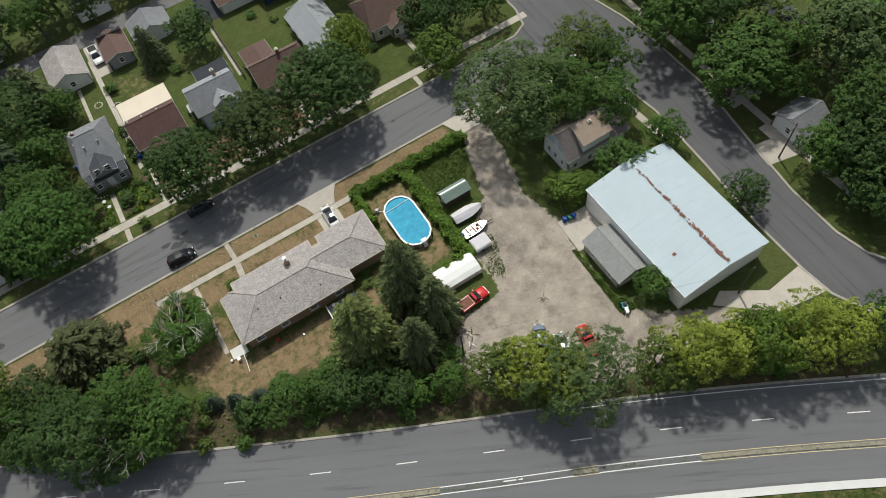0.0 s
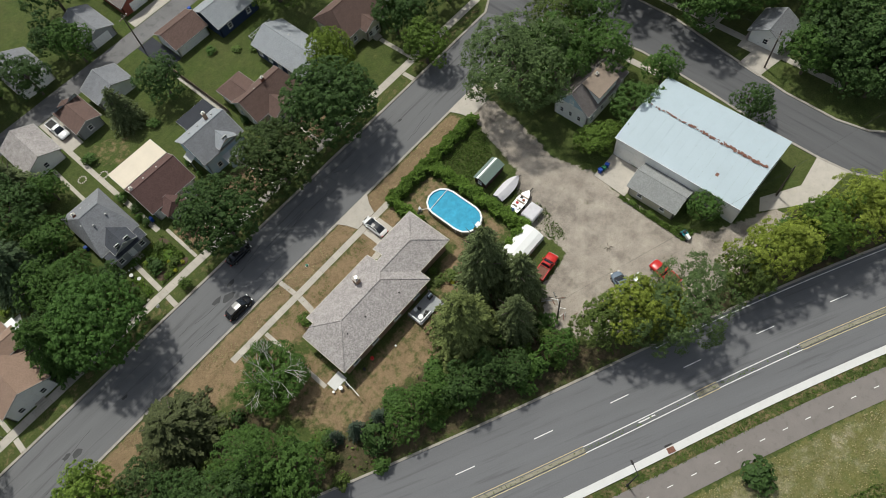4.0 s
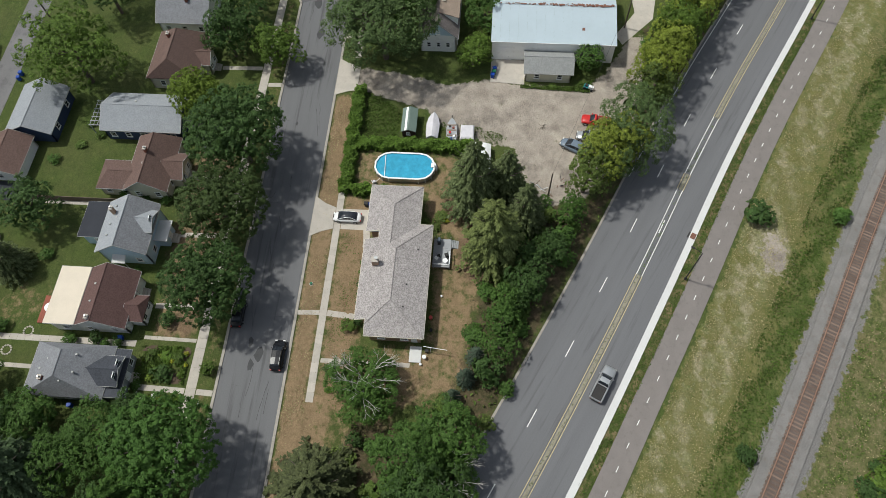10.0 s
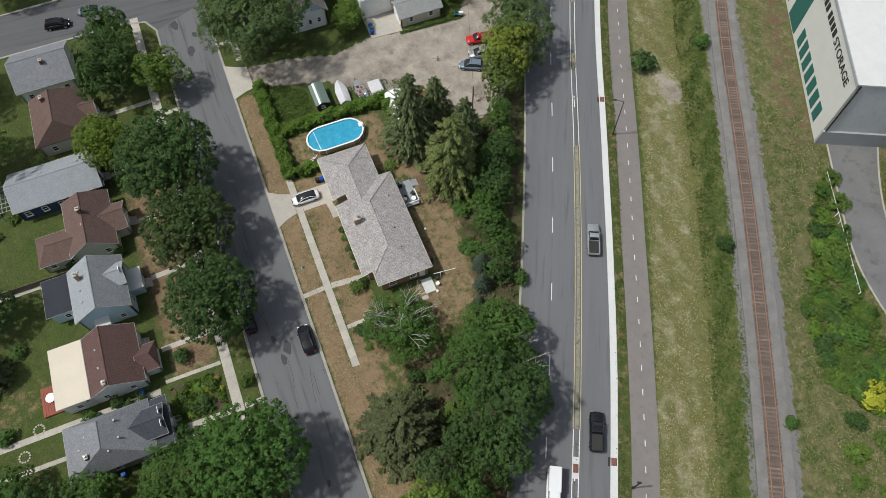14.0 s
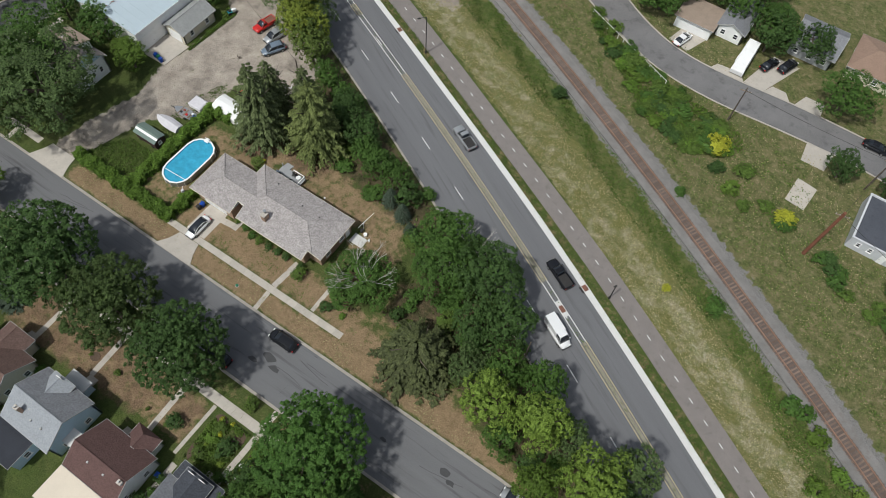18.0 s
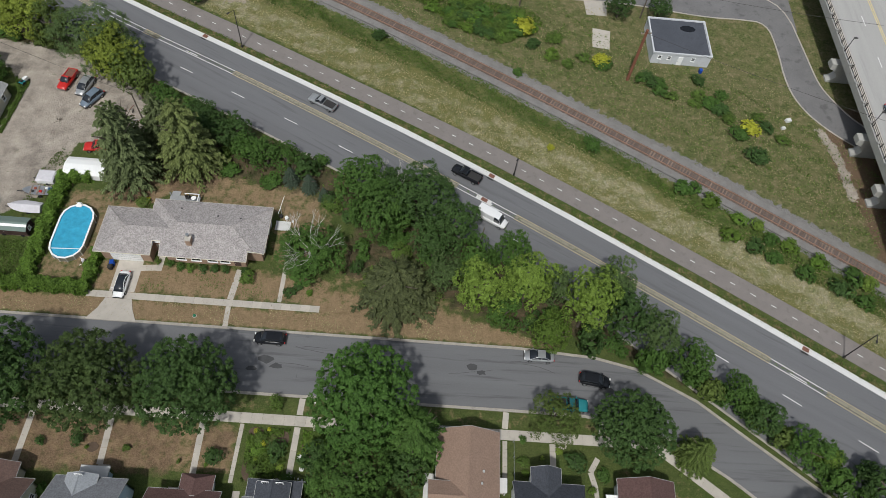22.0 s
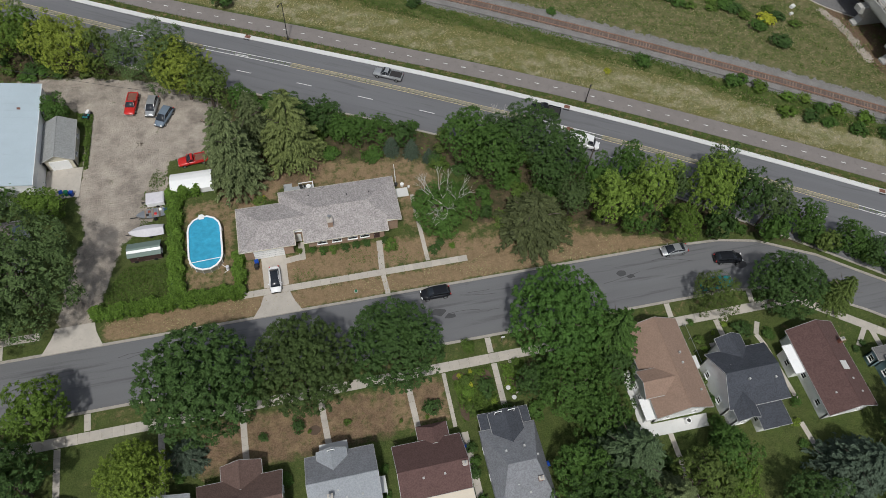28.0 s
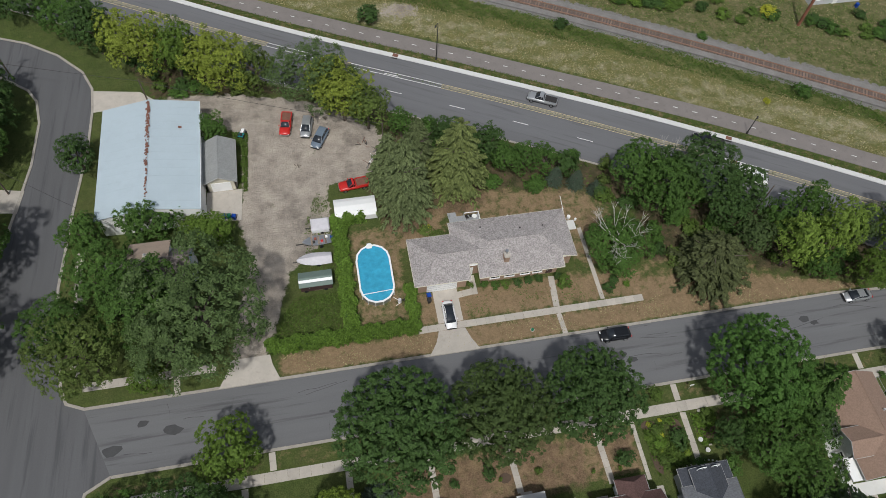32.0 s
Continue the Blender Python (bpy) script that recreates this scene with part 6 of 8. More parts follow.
for row in ((-10.4, 10.3, 0.7, 1.0, "maple"), (-8.8, 10.0, 0.8, 1.0, "maple"), (-7.2, 9.9, 0.8, 0.9, "weed"), (-5.0, 9.8, 0.9, 1.1, "maple_dark"), (-3.2, 9.8, 0.9, 1.1, "maple_dark"), (-1.4, 9.9, 0.8, 1.1, "maple_dark"), (-12.4, 10.6, 0.6, 0.7, "weed"), (2.4, 8.9, 1.3, 1.8, "weed"), (1.6, 10.0, 0.8, 1.2, "maple_dark"), (9.6, 6.8, 1.1, 1.0, "maple_dark"), (10.6, 7.8, 1.0, 0.9, "maple_dark"), (12.4, 7.0, 0.7, 0.6, "hedge"), (10.6, -11.7, 1.3, 2.0, "weed"), (11.6, -18.4, 1.7, 2.0, "maple_dark"), (9.0, -16.6, 1.1, 1.2, "weed"), (8.8, -18.6, 1.1, 1.1, "hedge"), (8.6, -21.0, 1.2, 1.1, "weed"), (13.6, -22.0, 1.0, 1.2, "maple"), (17.0, -15.8, 1.3, 1.2, "weed"), (18.0, -23.0, 1.6, 2.0, "maple"), (6.8, -30.0, 1.2, 2.0, "maple_dark"), (7.0, -34.0, 1.2, 1.6, "maple"), (46.6, -17.6, 1.0, 1.2, "weed"), (54.2, -17.2, 1.8, 1.8, "maple_dark"), (46.6, -14.6, 0.7, 0.8, "maple"), (58.0, -18.8, 1.2, 1.2, "maple"), (44.0, -33.0, 2.0, 3.0, "maple"), (57.0, -30.0, 1.0, 1.6, "maple"), (-7.2, -42.8, 1.4, 1.4, "maple"), (5.4, -46.0, 1.6, 1.8, "maple"), (16.4, -48.8, 1.4, 1.4, "maple"), (19.8, -52.0, 1.4, 1.6, "hedge"), (-18.0, 21.6, 1.4, 1.1, "olive"), (-16.0, 20.6, 1.3, 1.0, "olive"), (-16.8, 18.9, 0.9, 0.9, "weed"), (-18.6, -25.4, 1.2, 1.4, "maple"), (-31.6, -41.0, 1.2, 1.0, "weed"), (-34.0, -43.6, 1.2, 0.9, "weed"), (-29.4, -44.0, 1.2, 0.8, "weed"), (3.0, -19.8, 1.5, 1.8, "maple_dark"), (-16.0, -18.4, 1.2, 1.6, "maple_dark"), (-25.8, -48.2, 1.2, 1.2, "maple"), (33.0, -32.4, 1.2, 1.2, "lime"), (31.4, -33.4, 1.1, 1.2, "lime"), (34.2, -34.2, 1.2, 1.3, "maple_dark"), (42.6, -32.6, 1.8, 2.6, "maple"), (43.6, -30.6, 1.4, 2.0, "maple"), (44.4, -27.0, 0.9, 1.2, "maple"), (44.2, -24.0, 0.8, 1.1, "fresh"), (46.4, -21.0, 0.6, 0.7, "lime"), (56.4, -21.0, 0.7, 0.9, "fresh"), (56.0, -23.0, 0.6, 0.8, "maple"), (55.4, -33.0, 0.8, 1.0, "lime"), (55.2, -36.0, 0.9, 1.1, "maple"), (71.0, -24.0, 0.7, 0.9, "maple_dark"), (72.6, -23.4, 0.7, 0.9, "maple_dark"), (-19.6, -33.0, 1.0, 1.4, "maple"), (-18.4, -29.0, 1.0, 1.4, "maple_dark"), (7.2, -26.6, 1.0, 1.6, "maple_dark"), (7.4, -28.6, 0.9, 1.4, "maple"), (-5.2, -27.0, 0.8, 1.2, "maple"), (-5.4, -30.6, 0.8, 1.2, "maple"), (-21.0, -19.0, 0.8, 1.0, "maple_dark"), (-32.4, -22.0, 1.0, 1.2, "maple"), (-42.0, -24.0, 1.0, 1.3, "maple_dark"), (-54.8, -24.6, 1.1, 1.4, "maple"), (-47.2, 44.8, 0.9, 0.7, "weed"), (-46.9, 40.0, 0.8, 0.6, "weed"), (-46.8, 36.6, 0.8, 0.6, "weed"), (-52.6, 47.8, 1.0, 1.4, "maple")):
    tree("bush", *row, "low leafy garden shrub", "shrub", "garden shrubs")
for row in ((9.4, -17.4, 0.5, 0.9, "flower"), (10.0, -15.4, 0.4, 0.6, "flower"), (-17.4, 22.4, 0.7, 0.5, "flower")):
    tree("bush", *row, "clump of yellow garden flowers", "flowers", "garden flowers")
# a dense thicket along the street beyond the railway
rr = random.Random(17)
THICKET = [(13, 89.6), (25, 84.4), (32.8, 82.2), (44, 80.4), (51.2, 78.6), (52.7, 74), (48.8, 70.2), (44.2, 68), (38, 70), (31.4, 72), (27.4, 77), (18, 83.6)]
n_made = 0
while n_made < 78:
    x, y = rr.uniform(14, 54), rr.uniform(67, 90)
    if inside_by(np.array([x]), np.array([y]), THICKET)[0] > 0.2:
        tree("bush", x, y, rr.uniform(1.0, 2.2), rr.uniform(0.8, 1.8), rr.choice(["maple", "fresh", "weed", "maple_dark", "hedge", "weed"]), "rank green shrub in the thicket", "shrub", "thicket beyond the railway")
        n_made += 1
# undergrowth filling the belt
rr = random.Random(31)
belt_poly = BELT
n_made = 0
while n_made < 110:
    x, y = rr.uniform(-72, 108), rr.uniform(-28, 76)
    if inside_by(np.array([x]), np.array([y]), belt_poly)[0] > 0.4 and not (-33 < x < -21 and y < 47):
        tree("bush", x, y, rr.uniform(1.0, 2.0), rr.uniform(1.2, 2.8), rr.choice(["maple", "maple_dark", "weed", "olive", "maple"]), "low undergrowth shrub in the belt", "shrub", "belt undergrowth")
        n_made += 1


def hedge(name, boxes, h):
    t = thing(name, "overgrown bright green hedge", "hedge")
    for i, (x0, y0, x1, y1) in enumerate(boxes):
        # a solid box in a darker leaf colour fills the hedge behind its loose leaves
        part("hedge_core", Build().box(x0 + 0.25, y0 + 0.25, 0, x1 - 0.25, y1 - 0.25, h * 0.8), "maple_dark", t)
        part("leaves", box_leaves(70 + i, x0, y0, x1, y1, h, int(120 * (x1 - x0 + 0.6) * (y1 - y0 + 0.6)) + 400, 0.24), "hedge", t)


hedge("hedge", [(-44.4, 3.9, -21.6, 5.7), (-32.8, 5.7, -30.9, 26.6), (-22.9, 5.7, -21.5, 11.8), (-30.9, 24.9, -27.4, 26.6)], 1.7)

# the half-bare tree
def bare_tree(x, y):
    t = thing("tree", "half-dead tree with bare pale branches over green leaves", "tree", at=(x, y, 0))
    rng = random.Random(77)
    b = Build()
    b.tube((0, 0, 0), (0.3, 0.2, 4.0), 0.28, 0.2, 8)

    def grow(p, d, r, n):
        q = p + d * rng.uniform(1.0, 1.65)
        b.tube(p, q, r, r * 0.7, 5)
        if n:
            for _ in range(2 if n > 1 else 3):
                grow(q, (d + Vector((rng.uniform(-0.7, 0.7), rng.uniform(-0.7, 0.7), rng.uniform(-0.15, 0.5)))).normalized(), r * 0.66, n - 1)

    for i in range(5):
        a = i * 1.3
        grow(Vector((0.3, 0.2, 3.6 + 0.3 * (i % 3))), Vector((math.cos(a), math.sin(a), 0.55)).normalized(), 0.10, 4)
    part("trunk", b, "birch_bark", t, "bare pale trunk and branches")
    c = crown_mesh(91, 5.3, 2.8, 22, 0.32, 760, 16, 0.15, 0.2, 0.1, 0.08, 0.7)
    c.transform(Matrix.Translation((0.5, -0.2, 3.3)))
    part("crown", c, "maple", t)


bare_tree(11.6, 12.6)
bare_tree(24.6, 24.6)

# ---- paving, line paint and tracks ----
def slab_mesh(w, l, t=0.09):
    b, c = Build(), 0.012
    b.loft([[(0.006, 0.006, -0.1), (w - 0.006, 0.006, -0.1), (w - 0.006, l - 0.006, -0.1), (0.012, l - 0.006, -0.1)], [(0.006, 0.006, t - c), (w - 0.006, 0.006, t - c), (w - 0.006, l - 0.006, t - c), (0.012, l - 0.006, t - c)], [(0.018, 0.018, t), (w - 0.018, 0.018, t), (w - 0.018, l - 0.018, t), (0.018, l - 0.018, t)]])
    me = b.mesh("slab")
    me.materials.append(M["concrete"])
    return me


def pavement(name, label, a, b, width, n, lift=0.0):
    """Concrete slabs in a row from a to b."""
    a, b = Vector(a), Vector(b)
    d = b - a
    p = tagged(new(name), label, kind="structure")
    p.matrix_basis = Matrix.Translation((a.x, a.y, lift)) @ Matrix.Rotation(math.atan2(d.y, d.x), 4, "Z")
    me = slab_mesh(d.length / n, width)
    for i in range(n):
        o = new("slab", me)
        o.parent = p
        o.matrix_basis = Matrix.Translation((i * d.length / n, -width / 2, 0))
    return p


SW = "pale concrete slab pavement"
pavement("pavement_house", SW, (-22.0, 4.25), (14.4, 4.25), 1.15, 24)
pavement("pavement_far", SW, (-71, -13.8), (66.5, -13.8), 1.55, 88)
pavement("pavement_bend", SW, (66.5, -14.2), (98, -37.5), 1.5, 25)
pavement("pavement_near", SW, (-70.4, 3.2), (-52.0, 3.2), 1.3, 15)
pavement("pavement_side", SW, (-71.6, 5.0), (-72.4, 26.0), 1.3, 14)
pavement("pavement_west", SW, (-88.8, -8.0), (-88.6, 52.0), 1.4, 40)
for k, (a, b, w, n) in enumerate((
    ((0.35, -0.1 + 0.3), (0.2, 3.65), 0.8, 3), ((0.2, 4.85), (0.7, 10.3), 1.0, 6), ((7.9, 5.0), (7.9, 18.6), 0.7, 12), ((-15.0, 9.3), (-12.4, 9.6), 1.1, 3), ((-12.1, 9.0), (-12.1, 12.4), 1.0, 3),
    ((14.0, -10.4), (13.9, -12.9), 0.9, 2), ((13.9, -14.7), (13.7, -22.6), 0.9, 7), ((0.4, -14.7), (0.6, -22.6), 0.9, 7), ((6.0, -14.7), (5.9, -23.0), 0.6, 8), ((-12.5, -14.7), (-12.2, -21.6), 0.9, 6), ((-23.6, -14.7), (-23.6, -21.8), 0.9, 6), ((44.2, -10.4), (44.0, -12.9), 0.9, 2), ((-44.8, -10.4), (-44.7, -12.9), 0.9, 2), ((58.8, -10.6), (58.4, -12.9), 0.9, 2),
    ((51.0, -14.7), (51.0, -19.0), 0.9, 4), ((44.0, -14.7), (44.0, -22.0), 0.7, 6), ((75.6, -20.5), (75.6, -25.2), 0.9, 4), ((-57.4, 0.3), (-57.5, 2.5), 0.9, 2), ((7.0, -24.0), (7.0, -57.0), 1.0, 26), ((-17.4, -34.0), (-17.4, -50.0), 0.7, 14), ((36.5, -30.5), (36.3, -50.0), 0.8, 18), ((56.6, -33.0), (58.4, -50.0), 0.8, 14), ((16.4, -14.7), (16.2, -20.0), 0.5, 4), ((-48.6, -14.7), (-48.4, -22.4), 0.9, 6), ((-34.8, -14.7), (-34.8, -24.4), 0.9, 7), ((11.6, -37.4), (11.4, -50.4), 0.7, 11), ((57.0, -20.6), (57.8, -30.0), 0.7, 8), ((57.6, -16.4), (56.4, -18.4), 0.8, 2), ((56.4, -18.4), (57.0, -20.6), 0.8, 2), ((75.0, -20.6), (72.0, -23.6), 0.8, 4),
)):
    pavement("garden_path_%d" % (k + 1), "narrow concrete slab path across a lawn", a, b, w, n, -0.012)


def rounded(line, times=2):
    """The same line with its corners cut."""
    for _ in range(times):
        out = [line[0]]
        for p, q in zip(line, line[1:]):
            out += [(p[0] * 0.75 + q[0] * 0.25, p[1] * 0.75 + q[1] * 0.25), (p[0] * 0.25 + q[0] * 0.75, p[1] * 0.25 + q[1] * 0.75)]
        line = out + [line[-1]]
    return line


def plate(name, pts, z, mat, label):
    return structure(name, Build().prism(pts, -0.1, z), mat, label)


plate("driveway_1", [(-18.7, 4.9), (-14.8, 4.9), (-14.8, 10.5), (-18.7, 10.5)], 0.075, "concrete", "pale concrete driveway before the garage")
plate("driveway_2", [(-20.9, -0.1), (-13.2, -0.1), (-14.2, 1.8), (-14.8, 3.62), (-18.9, 3.62), (-19.6, 1.8)], 0.135, "concrete", "flared concrete driveway mouth at the kerb")
plate("driveway_3", [(-51.6, -0.1), (-42.9, -0.1), (-43.9, 2.4), (-44.2, 4.0), (-49.8, 4.0), (-50.3, 2.4)], 0.135, "concrete", "wide worn concrete apron to the gravel yard")
plate("yard_slab", [(-52.9, 28.6), (-47.4, 28.6), (-47.0, 34.9), (-52.9, 34.9)], 0.11, "concrete", "stained concrete pad before the annexe")
plate("driveway_4", [(-72.7, 55.6), (-66.0, 56.2), (-60.0, 52.2), (-57.6, 53.4), (-64.5, 59.6), (-73.1, 61.0)], 0.10, "concrete", "concrete drive past the warehouse's corner")
plate("patio", [(31.8, -30.4), (42.6, -30.6), (43.0, -28.7), (34.2, -28.6), (34.0, -20.0), (32.6, -20.0), (32.4, -28.6)], 0.10, "strip", "white concrete patio behind a house")
plate("driveway_5", [(3.9, -61.4), (7.2, -61.4), (7.2, -51.0), (3.9, -51.0)], 0.10, "concrete", "concrete parking bay off the alley")
plate("driveway_6", [(-21.0, -61.4), (-17.2, -61.4), (-17.2, -51.8), (-21.0, -51.8)], 0.10, "flat_black", "black asphalt parking bay off the alley")
plate("driveway_7", [(-30.0, -69.4), (-20.6, -69.4), (-20.6, -66.6), (-30.0, -66.6)], 0.10, "concrete", "concrete apron before an alley garage")
plate("driveway_8", [(-95.0, 33.0), (-86.4, 33.0), (-86.4, 37.6), (-88.4, 37.6), (-88.4, 33.4), (-95.0, 33.4)][:4], 0.10, "concrete", "concrete drive beyond the side street")
plate("driveway_12", [(-92.6, 24.4), (-86.2, 24.0), (-86.2, 27.4), (-92.6, 27.6)], 0.108, "concrete", "concrete drive beyond the side street")
plate("driveway_13", [(-90.6, 36.4), (-82.9, 35.2), (-82.2, 39.6), (-90.6, 41.4)], 0.104, "concrete", "concrete drive beyond the side street")
plate("stoop", [(4.9, 18.4), (7.4, 18.4), (7.4, 20.2), (4.9, 20.2)], 0.2, "strip", "pale concrete stoop at the end door")

NORTH_A = [(7.6, 95.0), (16.5, 90.6), (26.0, 86.0), (33.0, 84.0), (44, 83.2), (57, 84.2), (72, 84.6), (88, 82.2), (97, 82.6), (102.6, 82.0), (103.4, 74), (103.0, 63.4), (104.9, 56.6), (109.4, 51.0), (116, 46)]
NORTH_B = [(9.6, 104.0), (19.0, 97.0), (28.0, 92.6), (35.0, 91.0), (44, 90.8), (57, 91.6), (72, 91.4), (88, 90.6), (99, 91.6), (107.6, 88.6), (109.2, 72), (109.8, 64.4), (111.6, 60.0), (114.6, 55.0), (119, 51)]
NORTH_A, NORTH_B = rounded(NORTH_A), rounded(NORTH_B)
structure("road_north", band(NORTH_B, NORTH_A, -0.2, 0.08), "alley", "grey street beyond the railway")
structure("road_north_spur", Build().prism([(102.2, 80), (109.0, 80), (111.0, 150), (104.0, 150)], -0.2, 0.084), "alley", "grey street running away beyond the railway")
structure("kerb_far", band(shifted(NORTH_A, -0.28), NORTH_A, -0.2, 0.16), "concrete", "pale concrete kerb beyond the railway")
structure("kerb_farther", band(NORTH_B, shifted(NORTH_B, 0.28), -0.2, 0.16), "concrete", "pale concrete kerb beyond the railway")
plate("driveway_9", [(46.0, 91.4), (50.2, 91.4), (54.0, 101.4), (48.6, 101.4)], 0.13, "concrete", "concrete drive beyond the railway")
plate("driveway_14", [(39.0, 90.9), (46.0, 91.0), (44.9, 93.3), (39.9, 92.8)], 0.125, "concrete", "flared concrete driveway mouth beyond the railway")
plate("driveway_15", [(50.3, 91.6), (55.4, 91.6), (54.0, 93.6), (51.2, 93.6)], 0.125, "concrete", "flared concrete driveway mouth beyond the railway")
plate("driveway_16", [(56.4, 91.7), (61.6, 91.5), (61.4, 95.0), (57.6, 95.0)], 0.125, "concrete", "short concrete drive beyond the railway")
plate("driveway_10", [(29.0, 93.4), (33.4, 92.2), (35.4, 97.6), (30.0, 97.8)], 0.13, "concrete", "concrete drive beyond the railway")
plate("driveway_11", [(62.0, 79.6), (66.4, 79.6), (66.8, 84.4), (61.6, 84.4)], 0.12, "concrete", "short concrete drive by the railway")
plate("rubble_pad", [(62.6, 69.6), (66.2, 69.2), (66.8, 74.8), (63.0, 75.4)], 0.12, "concrete", "broken pale concrete pad in the weeds")


def stripe(name, off, w, xa, xb, mat, z=0.012, step=4.0):
    return structure(name, ribbon((off - w / 2, off + w / 2), xa, xb, -0.02, z, step), mat, "painted line along the highway")


for k, (xa, xb) in enumerate(((-110, -43), (-30.6, -27.4), (-11, 33.5), (43.8, 84.5), (92.5, 140))):
    structure("median_%d" % k, ribbon((3.98, 4.52), xa, xb, -0.05, 0.11, 2.0), "median", "narrow weedy concrete median")
    stripe("yellow_in_%d" % k, 3.74, 0.09, xa, xb, "yellow_line")
    stripe("yellow_out_%d" % k, 4.76, 0.09, xa, xb, "yellow_line")
for k, (xa, xb) in enumerate(((-43, -30.6), (-27.4, -11), (33.5, 43.8), (84.5, 92.5))):
    stripe("white_in_%d" % k, 3.8, 0.13, xa, xb, "white_line")
    stripe("white_out_%d" % k, 4.7, 0.13, xa, xb, "white_line")
stripe("edge_line", -4.3, 0.13, -110, -26, "white_line")
dashes = tagged(new("lane_dashes"), "broken white lane line of the highway", kind="structure")
made = []
for k in range(-9, 14):
    # lane dashes stand every 12.2 m along the line
    x = -18.2
    for _ in range(abs(k)):
        s = -0.5006 - 0.001354 * x
        x += math.copysign(12.19 / math.hypot(1, s), k)
    made.append(x)
for x in made:
    part("dash", ribbon((-0.07, 0.07), x - 1.33, x + 1.33, -0.02, 0.013, 2.0), "white_line", dashes)
td = tagged(new("trail_dashes"), "broken white centre line of the trail", kind="structure")
x = 14.6
while x > -84:
    x -= 3.68 / math.hypot(1, -0.5006 - 0.001354 * x)
while x < 112:
    part("dash", ribbon((lambda q: trail_off(q) - 0.06, lambda q: trail_off(q) + 0.06), x - 0.4, x + 0.4, 0.0, 0.042, 0.8), "white_line", td)
    x += 3.68 / math.hypot(1, -0.5006 - 0.001354 * x)
# turn arrows and drains
for k, x in enumerate((-20.0, 38.6, 88.6)):
    b = ribbon((4.05, 4.22), x - 1.2, x + 1.2, -0.02, 0.02, 1.0)
    structure("turn_mark_%d" % k, b, "white_line", "white turn mark painted on the highway")
for k, (x, y) in enumerate((along(-20.6, 9.25), along(37.0, 9.6), along(88.0, 9.6))):
    d = thing("drain_inlet", "rusty kerb drain inlet set in the white strip", "drain", "drain inlets", at=(x, y, 0), turn=-28)
    part("hood", Build().box(-0.55, -0.4, 0.0, 0.55, 0.4, 0.17), "rust", d)
    part("grate", Build().box(-0.6, -0.85, -0.02, 0.6, -0.45, 0.03), "dark", d)
d = thing("drain_inlet", "rusty drain inlet in the median", "drain", "drain inlets", at=(*along(38.3, 4.25), 0), turn=-28)
part("hood", Build().box(-0.6, -0.35, 0.0, 0.6, 0.35, 0.15), "rust", d)
part("apron", Build().box(-1.6, -0.5, -0.02, 1.4, 0.5, 0.03), "strip", d)

# tar patches on the street
tar = tagged(new("tar_patches"), "dark tar patches and sealed cracks on the street", kind="structure")
rt = random.Random(12)
for cx, cy, r in ((7.6, -4.6, 1.3), (9.4, -5.6, 1.0), (5.6, -6.2, 0.8), (39.0, -3.6, 1.1), (40.4, -4.4, 0.8), (-36, -6.0, 0.5), (29, -4.8, 0.6), (60, -6.0, 1.2), (-58, -5, 1.4), (-62, -3.4, 1.0), (-66, -6.5, 1.6)):
    n = 9
    pts = [(cx + r * rt.uniform(0.6, 1.3) * math.cos(2 * math.pi * i / n), cy + r * 0.5 * rt.uniform(0.6, 1.3) * math.sin(2 * math.pi * i / n)) for i in range(n)]
    part("patch", Build().prism(pts, -0.02, 0.006), "tar", tar)
for k in range(26):
    x0, y0 = rt.uniform(-66, 62), rt.uniform(-9.2, -1.0)
    a = rt.choice([0, 0, 1.5]) + rt.uniform(-0.2, 0.2)
    ln = rt.uniform(2, 7) if a < 1 else rt.uniform(1, 3)
    p = [(x0, y0)]
    for _ in range(4):
        a += rt.uniform(-0.25, 0.25)
        p.append((p[-1][0] + math.cos(a) * ln / 4, min(-0.6, max(-9.5, p[-1][1] + math.sin(a) * ln / 4))))
    q = [(x + 0.02, y + 0.06) for x, y in p]
    part("seal", band(p, q, -0.02, 0.005), "tar", tar)

# the railway
off_rail = lambda x: 32.75 - 0.024 * x
bal = structure("ballast", ribbon((lambda x: off_rail(x) - 2.6, lambda x: off_rail(x) + 2.6), -110, 140, -0.1, 0.46), "ballast", "grey stone ballast under the rails")
structure("track_bed", ribbon((lambda x: off_rail(x) - 1.05, lambda x: off_rail(x) + 1.05), -110, 140, 0.3, 0.53), "track_dirt", "rust-brown fouled stone between the rails")
track = tagged(new("railway_track"), "single rusty railway track on dark timber ties", "railway")
for g in (-0.78, 0.78):
    part("rail", ribbon((lambda x, g=g: off_rail(x) + g - 0.05, lambda x, g=g: off_rail(x) + g + 0.05), -110, 140, 0.5, 0.72, 3.0), "rail", track)
tie_me = Build().box(-1.16, -0.13, 0.4, 1.16, 0.13, 0.56).mesh("tie")
tie_me.materials.append(M["tie"])
x, k, rest = -108.0, 0, Build()
